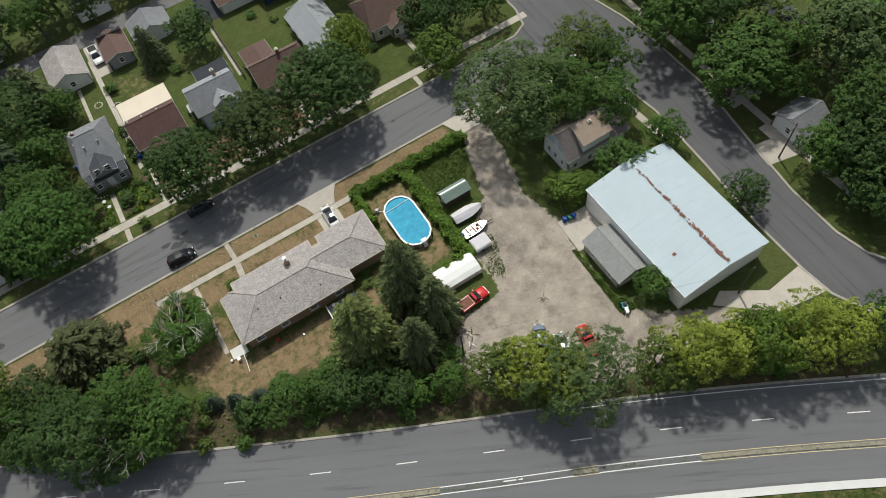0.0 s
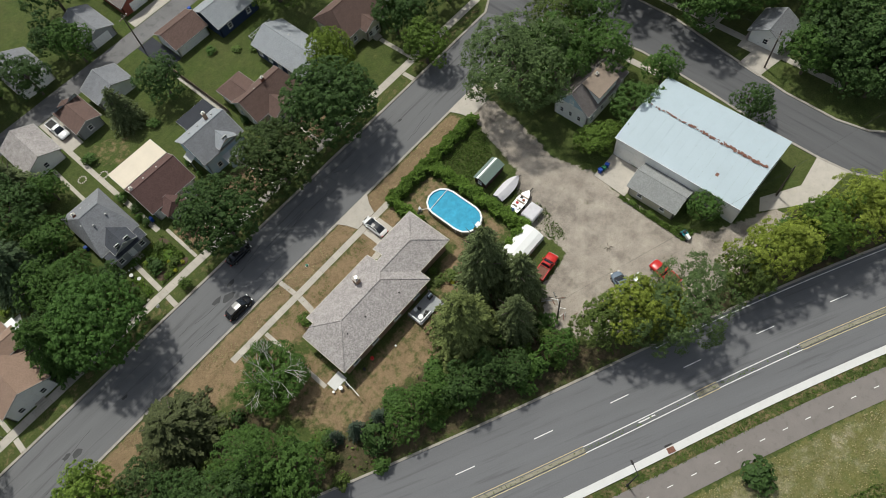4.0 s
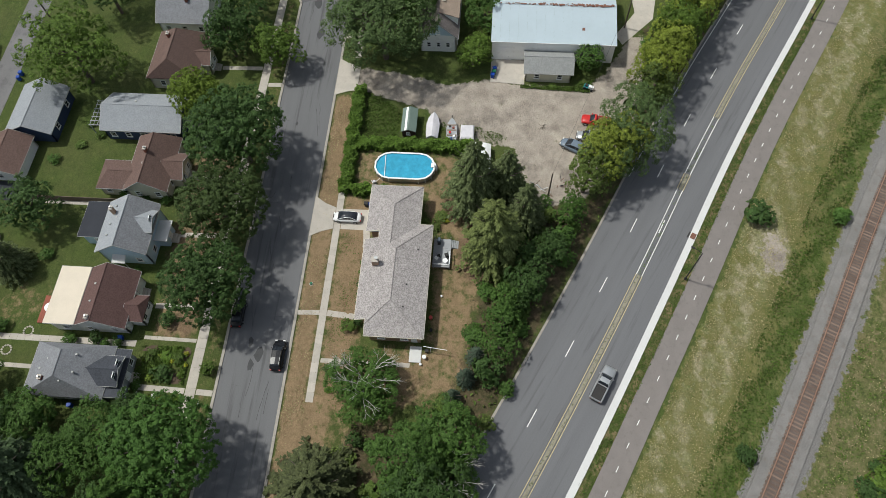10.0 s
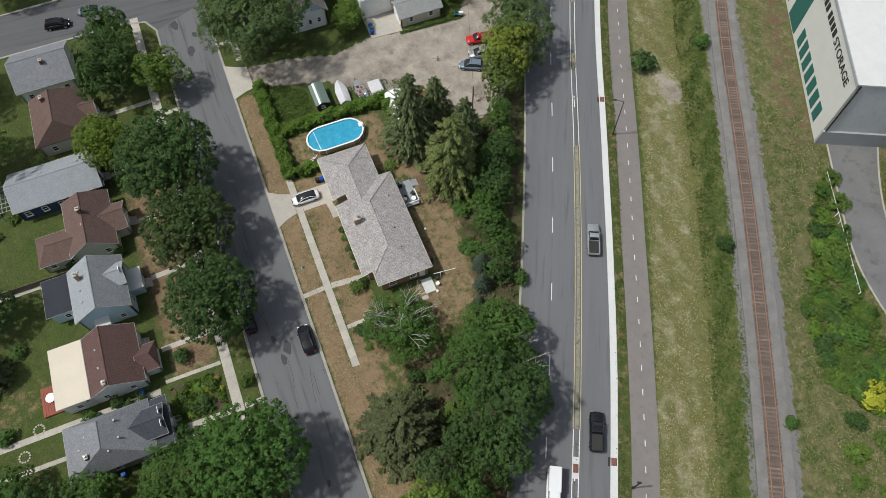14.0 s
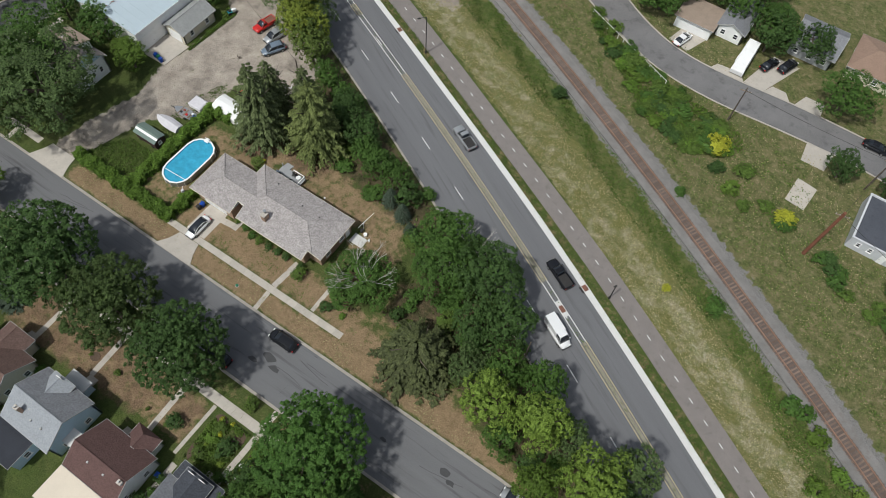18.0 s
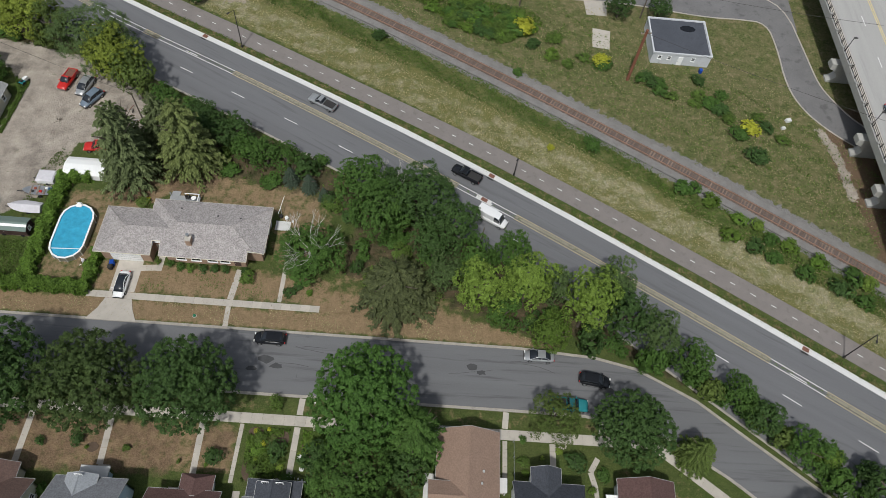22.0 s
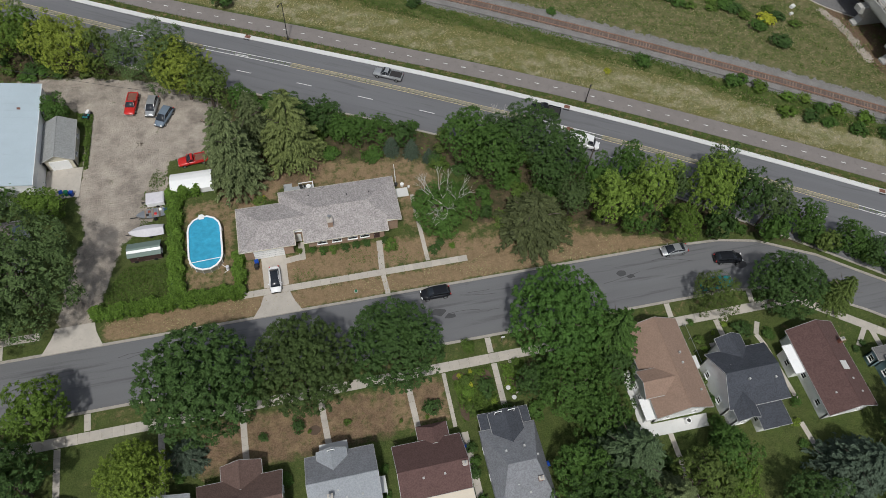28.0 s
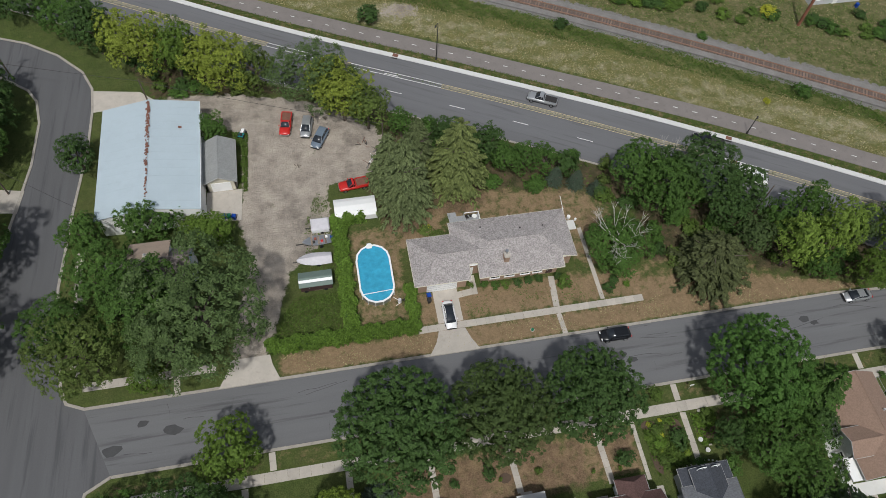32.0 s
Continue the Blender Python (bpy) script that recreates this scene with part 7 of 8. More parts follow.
while x < 138:
    p, q = along(x, off_rail(x) - 1), along(x, off_rail(x) + 1)
    ang = math.atan2(q[1] - p[1], q[0] - p[0]) + rt.uniform(-0.03, 0.03)
    c = ((p[0] + q[0]) / 2, (p[1] + q[1]) / 2)
    if -48 < x < 108 and k < 300:
        o = new("tie", tie_me)
        o.parent = track
        o.matrix_basis = pose(c[0], c[1], 0, 0, 0, math.degrees(ang))
        k += 1
    else:
        ux, uy = math.cos(ang), math.sin(ang)
        rest.prism([(c[0] + ux * a - uy * b_, c[1] + uy * a + ux * b_) for a, b_ in ((-1.16, -0.13), (1.16, -0.13), (1.16, 0.13), (-1.16, 0.13))], 0.4, 0.56)
    x += 0.6 / math.hypot(1, -0.5006 - 0.001354 * x)
tagged(part("far_ties", rest, "tie", track), kind="stuff")

# ---- swimming pool ----
def stadium(cx, cy, a, b, n=7, grow=0.0):
    """A long oval of straight facets: half-width a, half-length b."""
    a, b, r = a + grow, b + grow, a + grow
    pts = [(cx + r * math.cos(math.pi * i / n), cy + (b - r) + r * math.sin(math.pi * i / n)) for i in range(n + 1)]
    return pts + [(2 * cx - x, 2 * cy - y) for x, y in pts]


def pool():
    p = thing("swimming_pool", "oval above-ground pool with bright blue water and a white rim", "pool")
    cx, cy, a, b = -27.15, 14.6, 2.62, 5.15
    wall_o, wall_i, rim_o, rim_i = stadium(cx, cy, a, b, 7, 0.06), stadium(cx, cy, a, b), stadium(cx, cy, a, b, 7, 0.14), stadium(cx, cy, a, b, 7, -0.14)
    n = len(wall_o)
    w = Build()
    w.v = [(*q, z) for ring, z in ((wall_o, 0.0), (wall_o, 1.22), (wall_i, 1.22), (wall_i, 0.0)) for q in ring]
    w.f = [(k * n + i, k * n + (i + 1) % n, (k + 1) * n + (i + 1) % n, (k + 1) * n + i) for k in range(3) for i in range(n)]
    part("wall", w, "steel", p, "ribbed grey metal pool wall")
    part("water", Build().prism(wall_i, 0.05, 1.12), "water", p, "still bright blue water")
    for i in range(n):
        j = (i + 1) % n
        part("rim_segment", Build().prism([rim_i[i], rim_o[i], rim_o[j], rim_i[j]], 1.22, 1.30), "white", p)
        part("rib", Build().tube((*stadium(cx, cy, a, b, 7, 0.12)[i], 0), (*stadium(cx, cy, a, b, 7, 0.12)[i], 1.22), 0.06, n=6), "white", p)
    part("cover_pole", Build().tube((cx - a, 11.1, 1.2), (cx + a, 11.35, 1.2), 0.06), "white", p)
    lad = part("ladder", Build().tube((cx - 0.6, 20.0, 0), (cx - 0.6, 19.7, 1.95), 0.05).tube((cx + 0.0, 20.0, 0), (cx + 0.0, 19.7, 1.95), 0.05), "white", p, "white plastic pool ladder")
    for k in range(5):
        part("rung", Build().box(cx - 0.62, 19.6 + 0.06 * (5 - k), 0.25 + 0.32 * k, cx + 0.02, 19.9 + 0.06 * (5 - k), 0.31 + 0.32 * k), "white", lad)
    part("ladder_top", Build().box(cx - 0.75, 19.15, 1.32, cx + 0.15, 19.85, 1.42), "white", lad)


pool()
f = thing("pool_pump", "white pool pump and sand filter on the grass", "pump", at=(-24.0, 9.6, 0))
part("tank", Build().tube((0, 0, 0), (0, 0, 0.85), 0.32, 0.26, 10), "tarp", f)
part("motor", Build().tube((0.45, 0.1, 0.25), (1.0, 0.2, 0.25), 0.16, n=8), "dark", f)
part("hose", Build().tube((0, 0, 0.3), (-0.9, 0.8, 0.35), 0.05).tube((0.1, -0.2, 0.2), (-0.6, -0.6, 0.1), 0.05), "white", f)

# ---- deck behind the house ----
d = thing("deck", "grey timber deck with a rail behind the house", "deck")
for i in range(15):
    part("board", Build().box(-13.6 + i * 0.34, 20.75, 0.5, -13.28 + i * 0.34, 23.6, 0.56), "grey_wall", d)
part("frame", Build().box(-13.6, 20.75, 0.3, -8.5, 23.6, 0.49), "wood", d)
for x, y in ((-13.5, 23.5), (-11.0, 23.5), (-8.6, 23.5), (-8.6, 21.0), (-13.5, 20.9)):
    part("post", Build().box(x - 0.06, y - 0.06, 0, x + 0.06, y + 0.06, 1.5), "grey_wall", d)
part("handrail", Build().box(-11.0, 23.42, 1.42, -8.5, 23.56, 1.5).box(-8.68, 20.9, 1.42, -8.54, 23.5, 1.5), "white", d)
for i in range(4):
    part("stair", Build().box(-13.6, 23.65 + 0.28 * i, 0, -12.2, 23.9 + 0.28 * i, 0.44 - 0.11 * i), "grey_wall", d)
for x, y, r in ((-9.4, 22.8, 0.42), (-9.8, 21.4, 0.34)):
    t = thing("patio_table", "round white patio table on the deck", "table", "patio tables", at=(x, y, 0.56))
    part("tabletop", Build().tube((0, 0, 0.70), (0, 0, 0.74), r, n=14), "white", t)
    part("stem", Build().tube((0, 0, 0), (0, 0, 0.70), 0.05).tube((0, 0, 0), (0, 0, 0.05), 0.28, n=8), "steel", t)
for x, y, a in ((-10.6, 22.9, 20), (-10.3, 21.7, 200), (-9.9, 23.1, 90)):
    t = thing("patio_chair", "dark patio chair on the deck", "chair", "patio chairs", at=(x, y, 0.56), turn=a)
    part("seat", Build().box(-0.25, -0.25, 0.42, 0.25, 0.25, 0.47), "dark", t)
    part("backrest", Build().box(-0.25, 0.22, 0.47, 0.25, 0.27, 0.92), "dark", t)
    for lx in (-0.22, 0.22):
        for ly in (-0.22, 0.22):
            part("leg", Build().box(lx - 0.02, ly - 0.02, 0, lx + 0.02, ly + 0.02, 0.42), "dark", t)
t = thing("barbecue", "covered dark barbecue on the deck", "barbecue", at=(-12.9, 21.6, 0.56))
part("lid", Build().tube((-0.35, 0, 0.95), (0.35, 0, 0.95), 0.3, n=10), "paint_blue", t)
part("cart", Build().box(-0.4, -0.25, 0, 0.4, 0.25, 0.8), "dark", t)

# ---- vehicles ----
def car(kind, label, paint, x, y, heading, z=0.0, group="parked vehicles", top=None):
    """A vehicle whose nose points along heading (degrees from +x)."""
    L, W, H, sill, belt = {"sedan": (4.7, 1.86, 1.44, 0.24, 0.92), "suv": (4.8, 1.94, 1.76, 0.30, 1.05), "pickup": (5.7, 2.0, 1.86, 0.40, 1.10), "van": (5.6, 2.0, 2.45, 0.30, 1.25), "old_pickup": (5.1, 1.92, 1.75, 0.42, 1.08)}[kind]
    c = thing("car" if kind in ("sedan", "suv") else ("pickup_truck" if "pickup" in kind else "van"), label, "car" if kind in ("sedan", "suv") else ("pickup truck" if "pickup" in kind else "van"), group, at=(x, y, z), turn=heading)
    h, w = L / 2, W / 2

    def ring(px, wid, z0, z1, r=0.12):
        return [(px, -wid, z0 + r), (px, -wid + r, z0), (px, wid - r, z0), (px, wid, z0 + r), (px, wid, z1 - r), (px, wid - r * 1.3, z1), (px, -wid + r * 1.3, z1), (px, -wid, z1 - r)]

    if "pickup" in kind:
        cab0, cab1 = (-0.35, 1.05) if kind == "pickup" else (-0.25, 0.75)
        prof = [(-h, 0.90, sill + 0.15, belt - 0.08), (-h + 0.12, 0.97, sill, belt), (cab0 - 0.1, 1.0, sill, belt), (cab1 + 0.4, 1.0, sill, belt), (h - 0.5, 0.97, sill, belt - 0.06), (h - 0.08, 0.9, sill + 0.05, belt - 0.18), (h, 0.82, sill + 0.15, belt - 0.3)]
    else:
        cab0, cab1 = {"sedan": (-1.75, 0.95), "suv": (-2.15, 0.95), "van": (-2.7, 1.75)}[kind]
        nose = belt - (0.22 if kind == "sedan" else 0.14)
        prof = [(-h, 0.52, sill + 0.2, belt - 0.24), (-h + 0.07, 0.72, sill + 0.08, belt - 0.12), (-h + 0.22, 0.85, sill + 0.03, belt - 0.05), (-h + 0.55, 0.95, sill, belt), (-1.2, 1.0, sill, belt), (0.9, 1.0, sill, belt), (1.35, 0.99, sill, belt - 0.04), (h - 0.7, 0.94, sill, nose + 0.02), (h - 0.32, 0.84, sill + 0.03, nose - 0.05), (h - 0.1, 0.68, sill + 0.08, nose - 0.14), (h, 0.46, sill + 0.14, nose - 0.26)]
    body = part("body", Build().loft([ring(px, w * k, a, b, 0.17) for px, k, a, b in prof]), paint, c, smooth=True)
    run = {"sedan": 1.15, "suv": 0.95, "van": 0.5}.get(kind, 0.75)
    back = {"sedan": 0.85, "suv": 0.4}.get(kind, 0.2)
    fw, fb = cab1 + run * 0.5, cab1 - run * 0.55
    rise = H - belt
    arc = ((cab0, 0.80, 0.02), (cab0 + back * 0.5, 0.83, 0.62), (cab0 + back, 0.81, 0.92), ((cab0 + back + fb) / 2, 0.80, 1.0), (fb, 0.81, 0.93), ((fb + fw) / 2, 0.85, 0.58), (fw, 0.84, 0.02))
    g = Build().loft([[(px, -w * k, belt - 0.06), (px, w * k, belt - 0.06), (px, w * (k - 0.07 * f), belt + rise * f * 0.72), (px, w * (k - 0.16 * f), belt + rise * f - 0.03), (px, 0, belt + rise * f), (px, -w * (k - 0.16 * f), belt + rise * f - 0.03), (px, -w * (k - 0.07 * f), belt + rise * f * 0.72)] for px, k, f in arc])
    part("cabin_glass", g, "glass", c, "dark tinted glass", smooth=True)
    r0, r1 = cab0 + back + 0.02, fb - 0.02
    part("roof", Build().loft([[(px, -w * 0.66, z_ - 0.04), (px, w * 0.66, z_ - 0.04), (px, w * 0.63, z_), (px, 0, z_ + 0.03), (px, -w * 0.63, z_)] for px, z_ in ((r0, belt + rise * 0.93), ((r0 + r1) / 2, H + 0.005), (r1, belt + rise * 0.94))]), top or paint, c)
    for s in (-1, 1):
        part("roof_rail", Build().tube((r0, s * w * 0.68, belt + rise * 0.88), ((r0 + r1) / 2, s * w * 0.67, H - 0.03), 0.05, n=5).tube(((r0 + r1) / 2, s * w * 0.67, H - 0.03), (r1, s * w * 0.68, belt + rise * 0.89), 0.05, n=5).tube((r1, s * w * 0.68, belt + rise * 0.89), (fw - 0.05, s * w * 0.86, belt + 0.02), 0.045, n=5).tube((r0, s * w * 0.68, belt + rise * 0.88), (cab0 + 0.05, s * w * 0.83, belt + 0.02), 0.05, n=5), paint, c)
    for s in (-1, 1):
        part("pillar", Build().tube(((r0 + r1) / 2, s * w * 0.84, belt), ((r0 + r1) / 2, s * w * 0.69, H - 0.06), 0.04, n=4), paint, c)
    if kind == "van":
        part("cargo_side", Build().loft([ring(cab0 - 0.05, w * 0.86, belt - 0.1, H - 0.02, 0.06), ring(0.6, w * 0.88, belt - 0.1, H + 0.02, 0.06)]), paint, c)
    if "pickup" in kind:
        bed = part("bed", Build().box(-h + 0.14, -w * 0.78, belt - 0.01, cab0 - 0.12, w * 0.78, belt + 0.012), "dark" if kind == "pickup" else "rust", c, "open load bed")
        for s in (-1, 1):
            part("bed_rail", Build().box(-h + 0.08, s * w * 0.9 - 0.07, belt, cab0 - 0.1, s * w * 0.9 + 0.07, belt + 0.14), paint, bed)
        part("tailgate", Build().box(-h + 0.02, -w * 0.88, belt - 0.4, -h + 0.1, w * 0.88, belt + 0.13), paint, bed)
        part("headboard", Build().box(cab0 - 0.12, -w * 0.86, belt, cab0 - 0.05, w * 0.86, belt + 0.2), paint, bed)
    wr = 0.33 if kind == "sedan" else 0.38
    for px in (-h + 0.95, h - 0.92):
        for s in (-1, 1):
            ty = part("wheel", Build().tube((px, s * (w - 0.2), wr), (px, s * (w + 0.02), wr), wr, n=14), "rubber", c)
            part("rim", Build().tube((px, s * (w - 0.02), wr), (px, s * (w + 0.035), wr), wr * 0.6, n=10), "steel", ty)
    for s in (-1, 1):
        part("headlight", Build().box(h - 0.16, s * w * 0.62 - 0.18, belt - 0.42, h - 0.02, s * w * 0.62 + 0.18, belt - 0.26), "white", c)
        part("tail_light", Build().box(-h - 0.01, s * w * 0.72 - 0.12, belt - 0.35, -h + 0.1, s * w * 0.72 + 0.12, belt - 0.16), "paint_red", c)
        part("mirror", Build().box(cab1 - 0.05, s * (w + 0.1) - 0.09, belt, cab1 + 0.12, s * (w + 0.1) + 0.09, belt + 0.14), paint, c)
    part("bumper", Build().box(h - 0.08, -w * 0.8, sill + 0.1, h + 0.06, w * 0.8, sill + 0.28), "dark" if kind != "old_pickup" else "steel", c)
    part("rear_bumper", Build().box(-h - 0.06, -w * 0.8, sill + 0.1, -h + 0.08, w * 0.8, sill + 0.28), "dark" if kind != "old_pickup" else "steel", c)
    return c


car("sedan", "white saloon car with a dark glass roof on the driveway", "paint_white", -16.85, 5.9, -91, 0.08, top="glass")
car("suv", "black estate car parked at the kerb", "paint_black", 7.7, -1.45, 180)
car("sedan", "dark saloon car parked under a maple", "paint_black", 1.2, -8.9, 180)
car("sedan", "silver saloon car parked at the kerb", "paint_silver", 49.3, -1.25, 180)
car("suv", "black car in the street under trees", "paint_black", 57.8, -4.6, -8)
car("pickup", "teal pickup truck parked at the kerb", "paint_teal", 53.6, -8.8, 0)
car("old_pickup", "red vintage pickup truck beside the white tent", "paint_red", -28.4, 32.6, 186)
car("old_pickup", "red pickup truck parked in the gravel yard", "paint_red", -38.8, 47.7, 260)
car("suv", "silver off-roader parked in the gravel yard", "paint_silver", -35.2, 46.6, 258)
car("suv", "grey-blue estate car parked in the gravel yard", "paint_blue", -33.1, 43.7, 242)
car("pickup", "white pickup truck on a bay off the alley", "paint_white", 5.4, -56.8, 92, 0.1)
car("sedan", "white saloon car on a drive beyond the railway", "paint_white", 31.4, 94.2, 75, 0.13)
car("sedan", "black saloon car on a drive beyond the railway", "paint_black", 48.6, 98.2, 70, 0.13)
car("suv", "black estate car on a drive beyond the railway", "paint_black", 51.8, 99.8, 70, 0.13)
car("sedan", "black saloon car at the far kerb", "paint_black", 72.6, 90.2, 0, 0.08)
car("sedan", "dark blue saloon car on the side street", "paint_blue", -76.0, -21.4, 80)
car("suv", "black estate car on the side street", "paint_black", -74.6, -28.0, 82)
HWG = "vehicles on the highway"
car("van", "white delivery van on the highway", "paint_white", 41.7, 23.8, -29, group=HWG)
car("pickup", "dark pickup truck on the highway", "paint_black", 37.0, 33.0, 152, group=HWG)
car("pickup", "grey pickup truck on the highway", "paint_silver", 9.1, 47.3, 153, group=HWG)
car("sedan", "dark saloon car on the overpass", "paint_blue", 116.6, 49.8, -88, 7.14, group="vehicles on the overpass")
car("sedan", "black saloon car on the overpass", "paint_black", 120.3, 45.0, -88, 7.14, group="vehicles on the overpass")
for y in (23.8, 57.8):
    car("sedan", "white saloon car on the overpass", "paint_white", 119.9, y, -88, 7.14, group="vehicles on the overpass")

# ---- the yard's boats, sheds and trailers ----
def boat(label, x, y, heading, covered):
    b = thing("boat", label, "boat", "boats in the yard", at=(x, y, 0), turn=heading)
    w, k_ = (1.15, 1.2) if covered else (0.95, 1.0)
    prof = [(px * k_, k) for px, k in ((-2.3, 0.86), (-1.2, 0.97), (0.2, 1.0), (1.2, 0.78), (1.9, 0.42), (2.3, 0.05))]
    hull = [[(px, -w * k, 0.95 + 0.04 * px), (px, -w * k * 0.75, 0.55), (px, 0, 0.42 + 0.03 * max(0, px)), (px, w * k * 0.75, 0.55), (px, w * k, 0.95 + 0.04 * px)] for px, k in prof]
    part("hull", Build().loft(hull), "tarp" if covered else "steel", b)
    if covered:
        part("cover", Build().loft([[(px, -w * k - 0.03, 0.93 + 0.04 * px), (px, -w * k * 0.5, 1.15 + 0.12 * k), (px, 0, 1.3 + 0.22 * k), (px, w * k * 0.5, 1.15 + 0.12 * k), (px, w * k + 0.03, 0.93 + 0.04 * px)] for px, k in prof]), "tarp", b, "pale grey tarpaulin tied over the boat")
    else:
        for px in (-1.4, -0.3, 0.8):
            part("thwart", Build().box(px - 0.15, -0.8, 0.86, px + 0.15, 0.8, 0.99), "wood", b)
        part("motor", Build().box(-2.7, -0.2, 0.6, -2.2, 0.2, 1.5), "blue_plastic", b, "blue outboard motor")
        for px, py, m in ((-0.8, 0.3, "paint_red"), (0.2, -0.3, "wood_red"), (-1.6, -0.4, "white"), (0.5, 0.3, "dark")):
            part("gear", Build().box(px - 0.2, py - 0.2, 0.95, px + 0.2, py + 0.2, 1.12), m, b)
    part("trailer_tongue", Build().box(2.1, -0.06, 0.4, 3.4, 0.06, 0.5), "dark", b)
    for s in (-1, 1):
        part("wheel", Build().tube((-0.6, s * 0.85, 0.3), (-0.6, s * 1.0, 0.3), 0.3, n=10), "rubber", b)
    part("axle", Build().tube((-0.6, -0.9, 0.3), (-0.6, 0.9, 0.3), 0.05).box(-1.8, -0.4, 0.32, 2.1, -0.3, 0.42).box(-1.8, 0.3, 0.32, 2.1, 0.4, 0.42), "dark", b)


boat("boat under a pale grey tarpaulin on a trailer", -36.3, 18.8, 179, True)
boat("open aluminium fishing boat with clutter and a blue motor", -35.6, 22.2, 182, False)
sh = thing("shed", "dark brown shed on wheels with a pale green metal roof", "shed")
part("wall", Build().box(-38.8, 13.5, 0.35, -34.0, 15.8, 2.0), "shed_brown", sh)
part("roof_slope", Build().slab([(-39.0, 13.3, 1.95), (-33.8, 13.3, 1.95), (-33.8, 14.65, 2.55), (-39.0, 14.65, 2.55)], 0.06), "green_roof", sh)
part("roof_slope", Build().slab([(-33.8, 16.0, 1.95), (-39.0, 16.0, 1.95), (-39.0, 14.66, 2.55), (-33.8, 14.66, 2.55)], 0.06), "green_roof", sh)
part("roof_stripe", Build().slab([(-38.98, 13.95, 2.26), (-33.82, 13.95, 2.26), (-33.82, 14.35, 2.44), (-38.98, 14.35, 2.44)], 0.03), "white", sh)
door(sh, -37.2, 13.5, "s", 0.8, 1.5, 0.4, "shed_brown")
window(sh, -34.0, 14.6, 0.9, "e", 0.7, 0.7)
for px in (-38.0, -35.0):
    part("wheel", Build().tube((px, 13.42, 0.3), (px, 13.55, 0.3), 0.3, n=10), "rubber", sh)
part("skid", Build().box(-38.8, 13.6, 0.0, -34.0, 13.75, 0.35).box(-38.8, 15.5, 0.0, -34.0, 15.65, 0.35), "wood", sh)
tr = thing("cargo_trailer", "small white folded camping trailer", "trailer")
part("body", Build().box(-36.2, 23.9, 0.45, -33.4, 26.1, 1.3), "white", tr)
part("roof", Build().loft([[(-36.3, 23.8, 1.3), (-33.3, 23.8, 1.3), (-33.3, 26.2, 1.3), (-36.3, 26.2, 1.3)], [(-36.1, 24.0, 1.48), (-33.5, 24.0, 1.48), (-33.5, 26.0, 1.48), (-36.1, 26.0, 1.48)]]), "tarp", tr)
part("tongue", Build().box(-37.3, 24.95, 0.4, -36.2, 25.05, 0.5), "dark", tr)
for yy in (23.86, 26.02):
    part("wheel", Build().tube((-34.6, yy, 0.3), (-34.6, yy + 0.15, 0.3), 0.3, n=10), "rubber", tr)
part("leg", Build().box(-37.2, 24.95, 0.0, -37.1, 25.05, 0.4), "dark", tr)
tn = thing("carport_tent", "white fabric carport tent in the yard", "tent")
rings = []
for xx in (-32.2, -30.0, -27.6, -25.3):
    rings.append([(xx, 25.5, 0.3), (xx, 25.5, 1.5), (xx, 26.3, 1.9), (xx, 27.4, 2.1), (xx, 28.5, 1.9), (xx, 29.3, 1.5), (xx, 29.3, 0.3)])
part("cover", Build().loft(rings), "tent", tn)
for xx in (-32.2, -30.0, -27.6, -25.3):
    for yy in (25.5, 29.3):
        part("post", Build().tube((xx, yy, 0), (xx, yy, 1.45), 0.04, n=6), "steel", tn)


def wheelie_bin(label, mat, x, y, turn, lid=None):
    b = thing("wheelie_bin", label, "bin", "wheeled bins", at=(x, y, 0.03), turn=turn)
    part("body", Build().loft([[(-0.24, -0.26, 0.05), (0.24, -0.26, 0.05), (0.24, 0.26, 0.05), (-0.24, 0.26, 0.05)], [(-0.30, -0.34, 0.95), (0.30, -0.34, 0.95), (0.30, 0.34, 0.95), (-0.30, 0.34, 0.95)]]), mat, b)
    part("lid", Build().loft([[(-0.33, -0.38, 0.95), (0.33, -0.38, 0.95), (0.33, 0.38, 0.95), (-0.33, 0.38, 0.95)], [(-0.27, -0.3, 1.06), (0.27, -0.3, 1.06), (0.27, 0.3, 1.06), (-0.27, 0.3, 1.06)]]), lid or mat, b)
    for s in (-1, 1):
        part("wheel", Build().tube((s * 0.25, 0.3, 0.1), (s * 0.31, 0.3, 0.1), 0.11, n=8), "rubber", b)


for lab, m, x, y, a in (("blue wheeled recycling bin", "blue_plastic", -50.1, 29.3, 20), ("green wheeled refuse bin", "green_plastic", -49.3, 29.2, 0), ("blue wheeled recycling bin", "blue_plastic", -48.5, 29.0, -15), ("blue wheeled recycling bin beside the garage", "blue_plastic", -19.4, 9.6, 10), ("dark wheeled refuse bin beside the garage", "dark", -19.5, 8.8, 0), ("blue wheeled bin by the alley", "blue_plastic", -44.8, -60.8, 0), ("blue wheeled bin by the alley", "blue_plastic", -43.6, -60.8, 10), ("blue wheeled bin by the alley", "blue_plastic", -42.0, -68.0, 5), ("dark wheeled bin by the alley", "dark", -40.6, -68.2, 5), ("blue wheeled bin in a side yard", "blue_plastic", 17.2, -31.0, 5), ("blue wheeled bin in a side yard", "blue_plastic", 6.4, -26.4, 5), ("blue wheeled bin by the alley", "blue_plastic", -30.6, -60.4, 5), ("blue bin beside the block building", "blue_plastic", 84.8, 64.6, 5)):
    wheelie_bin(lab, m, x, y, a)

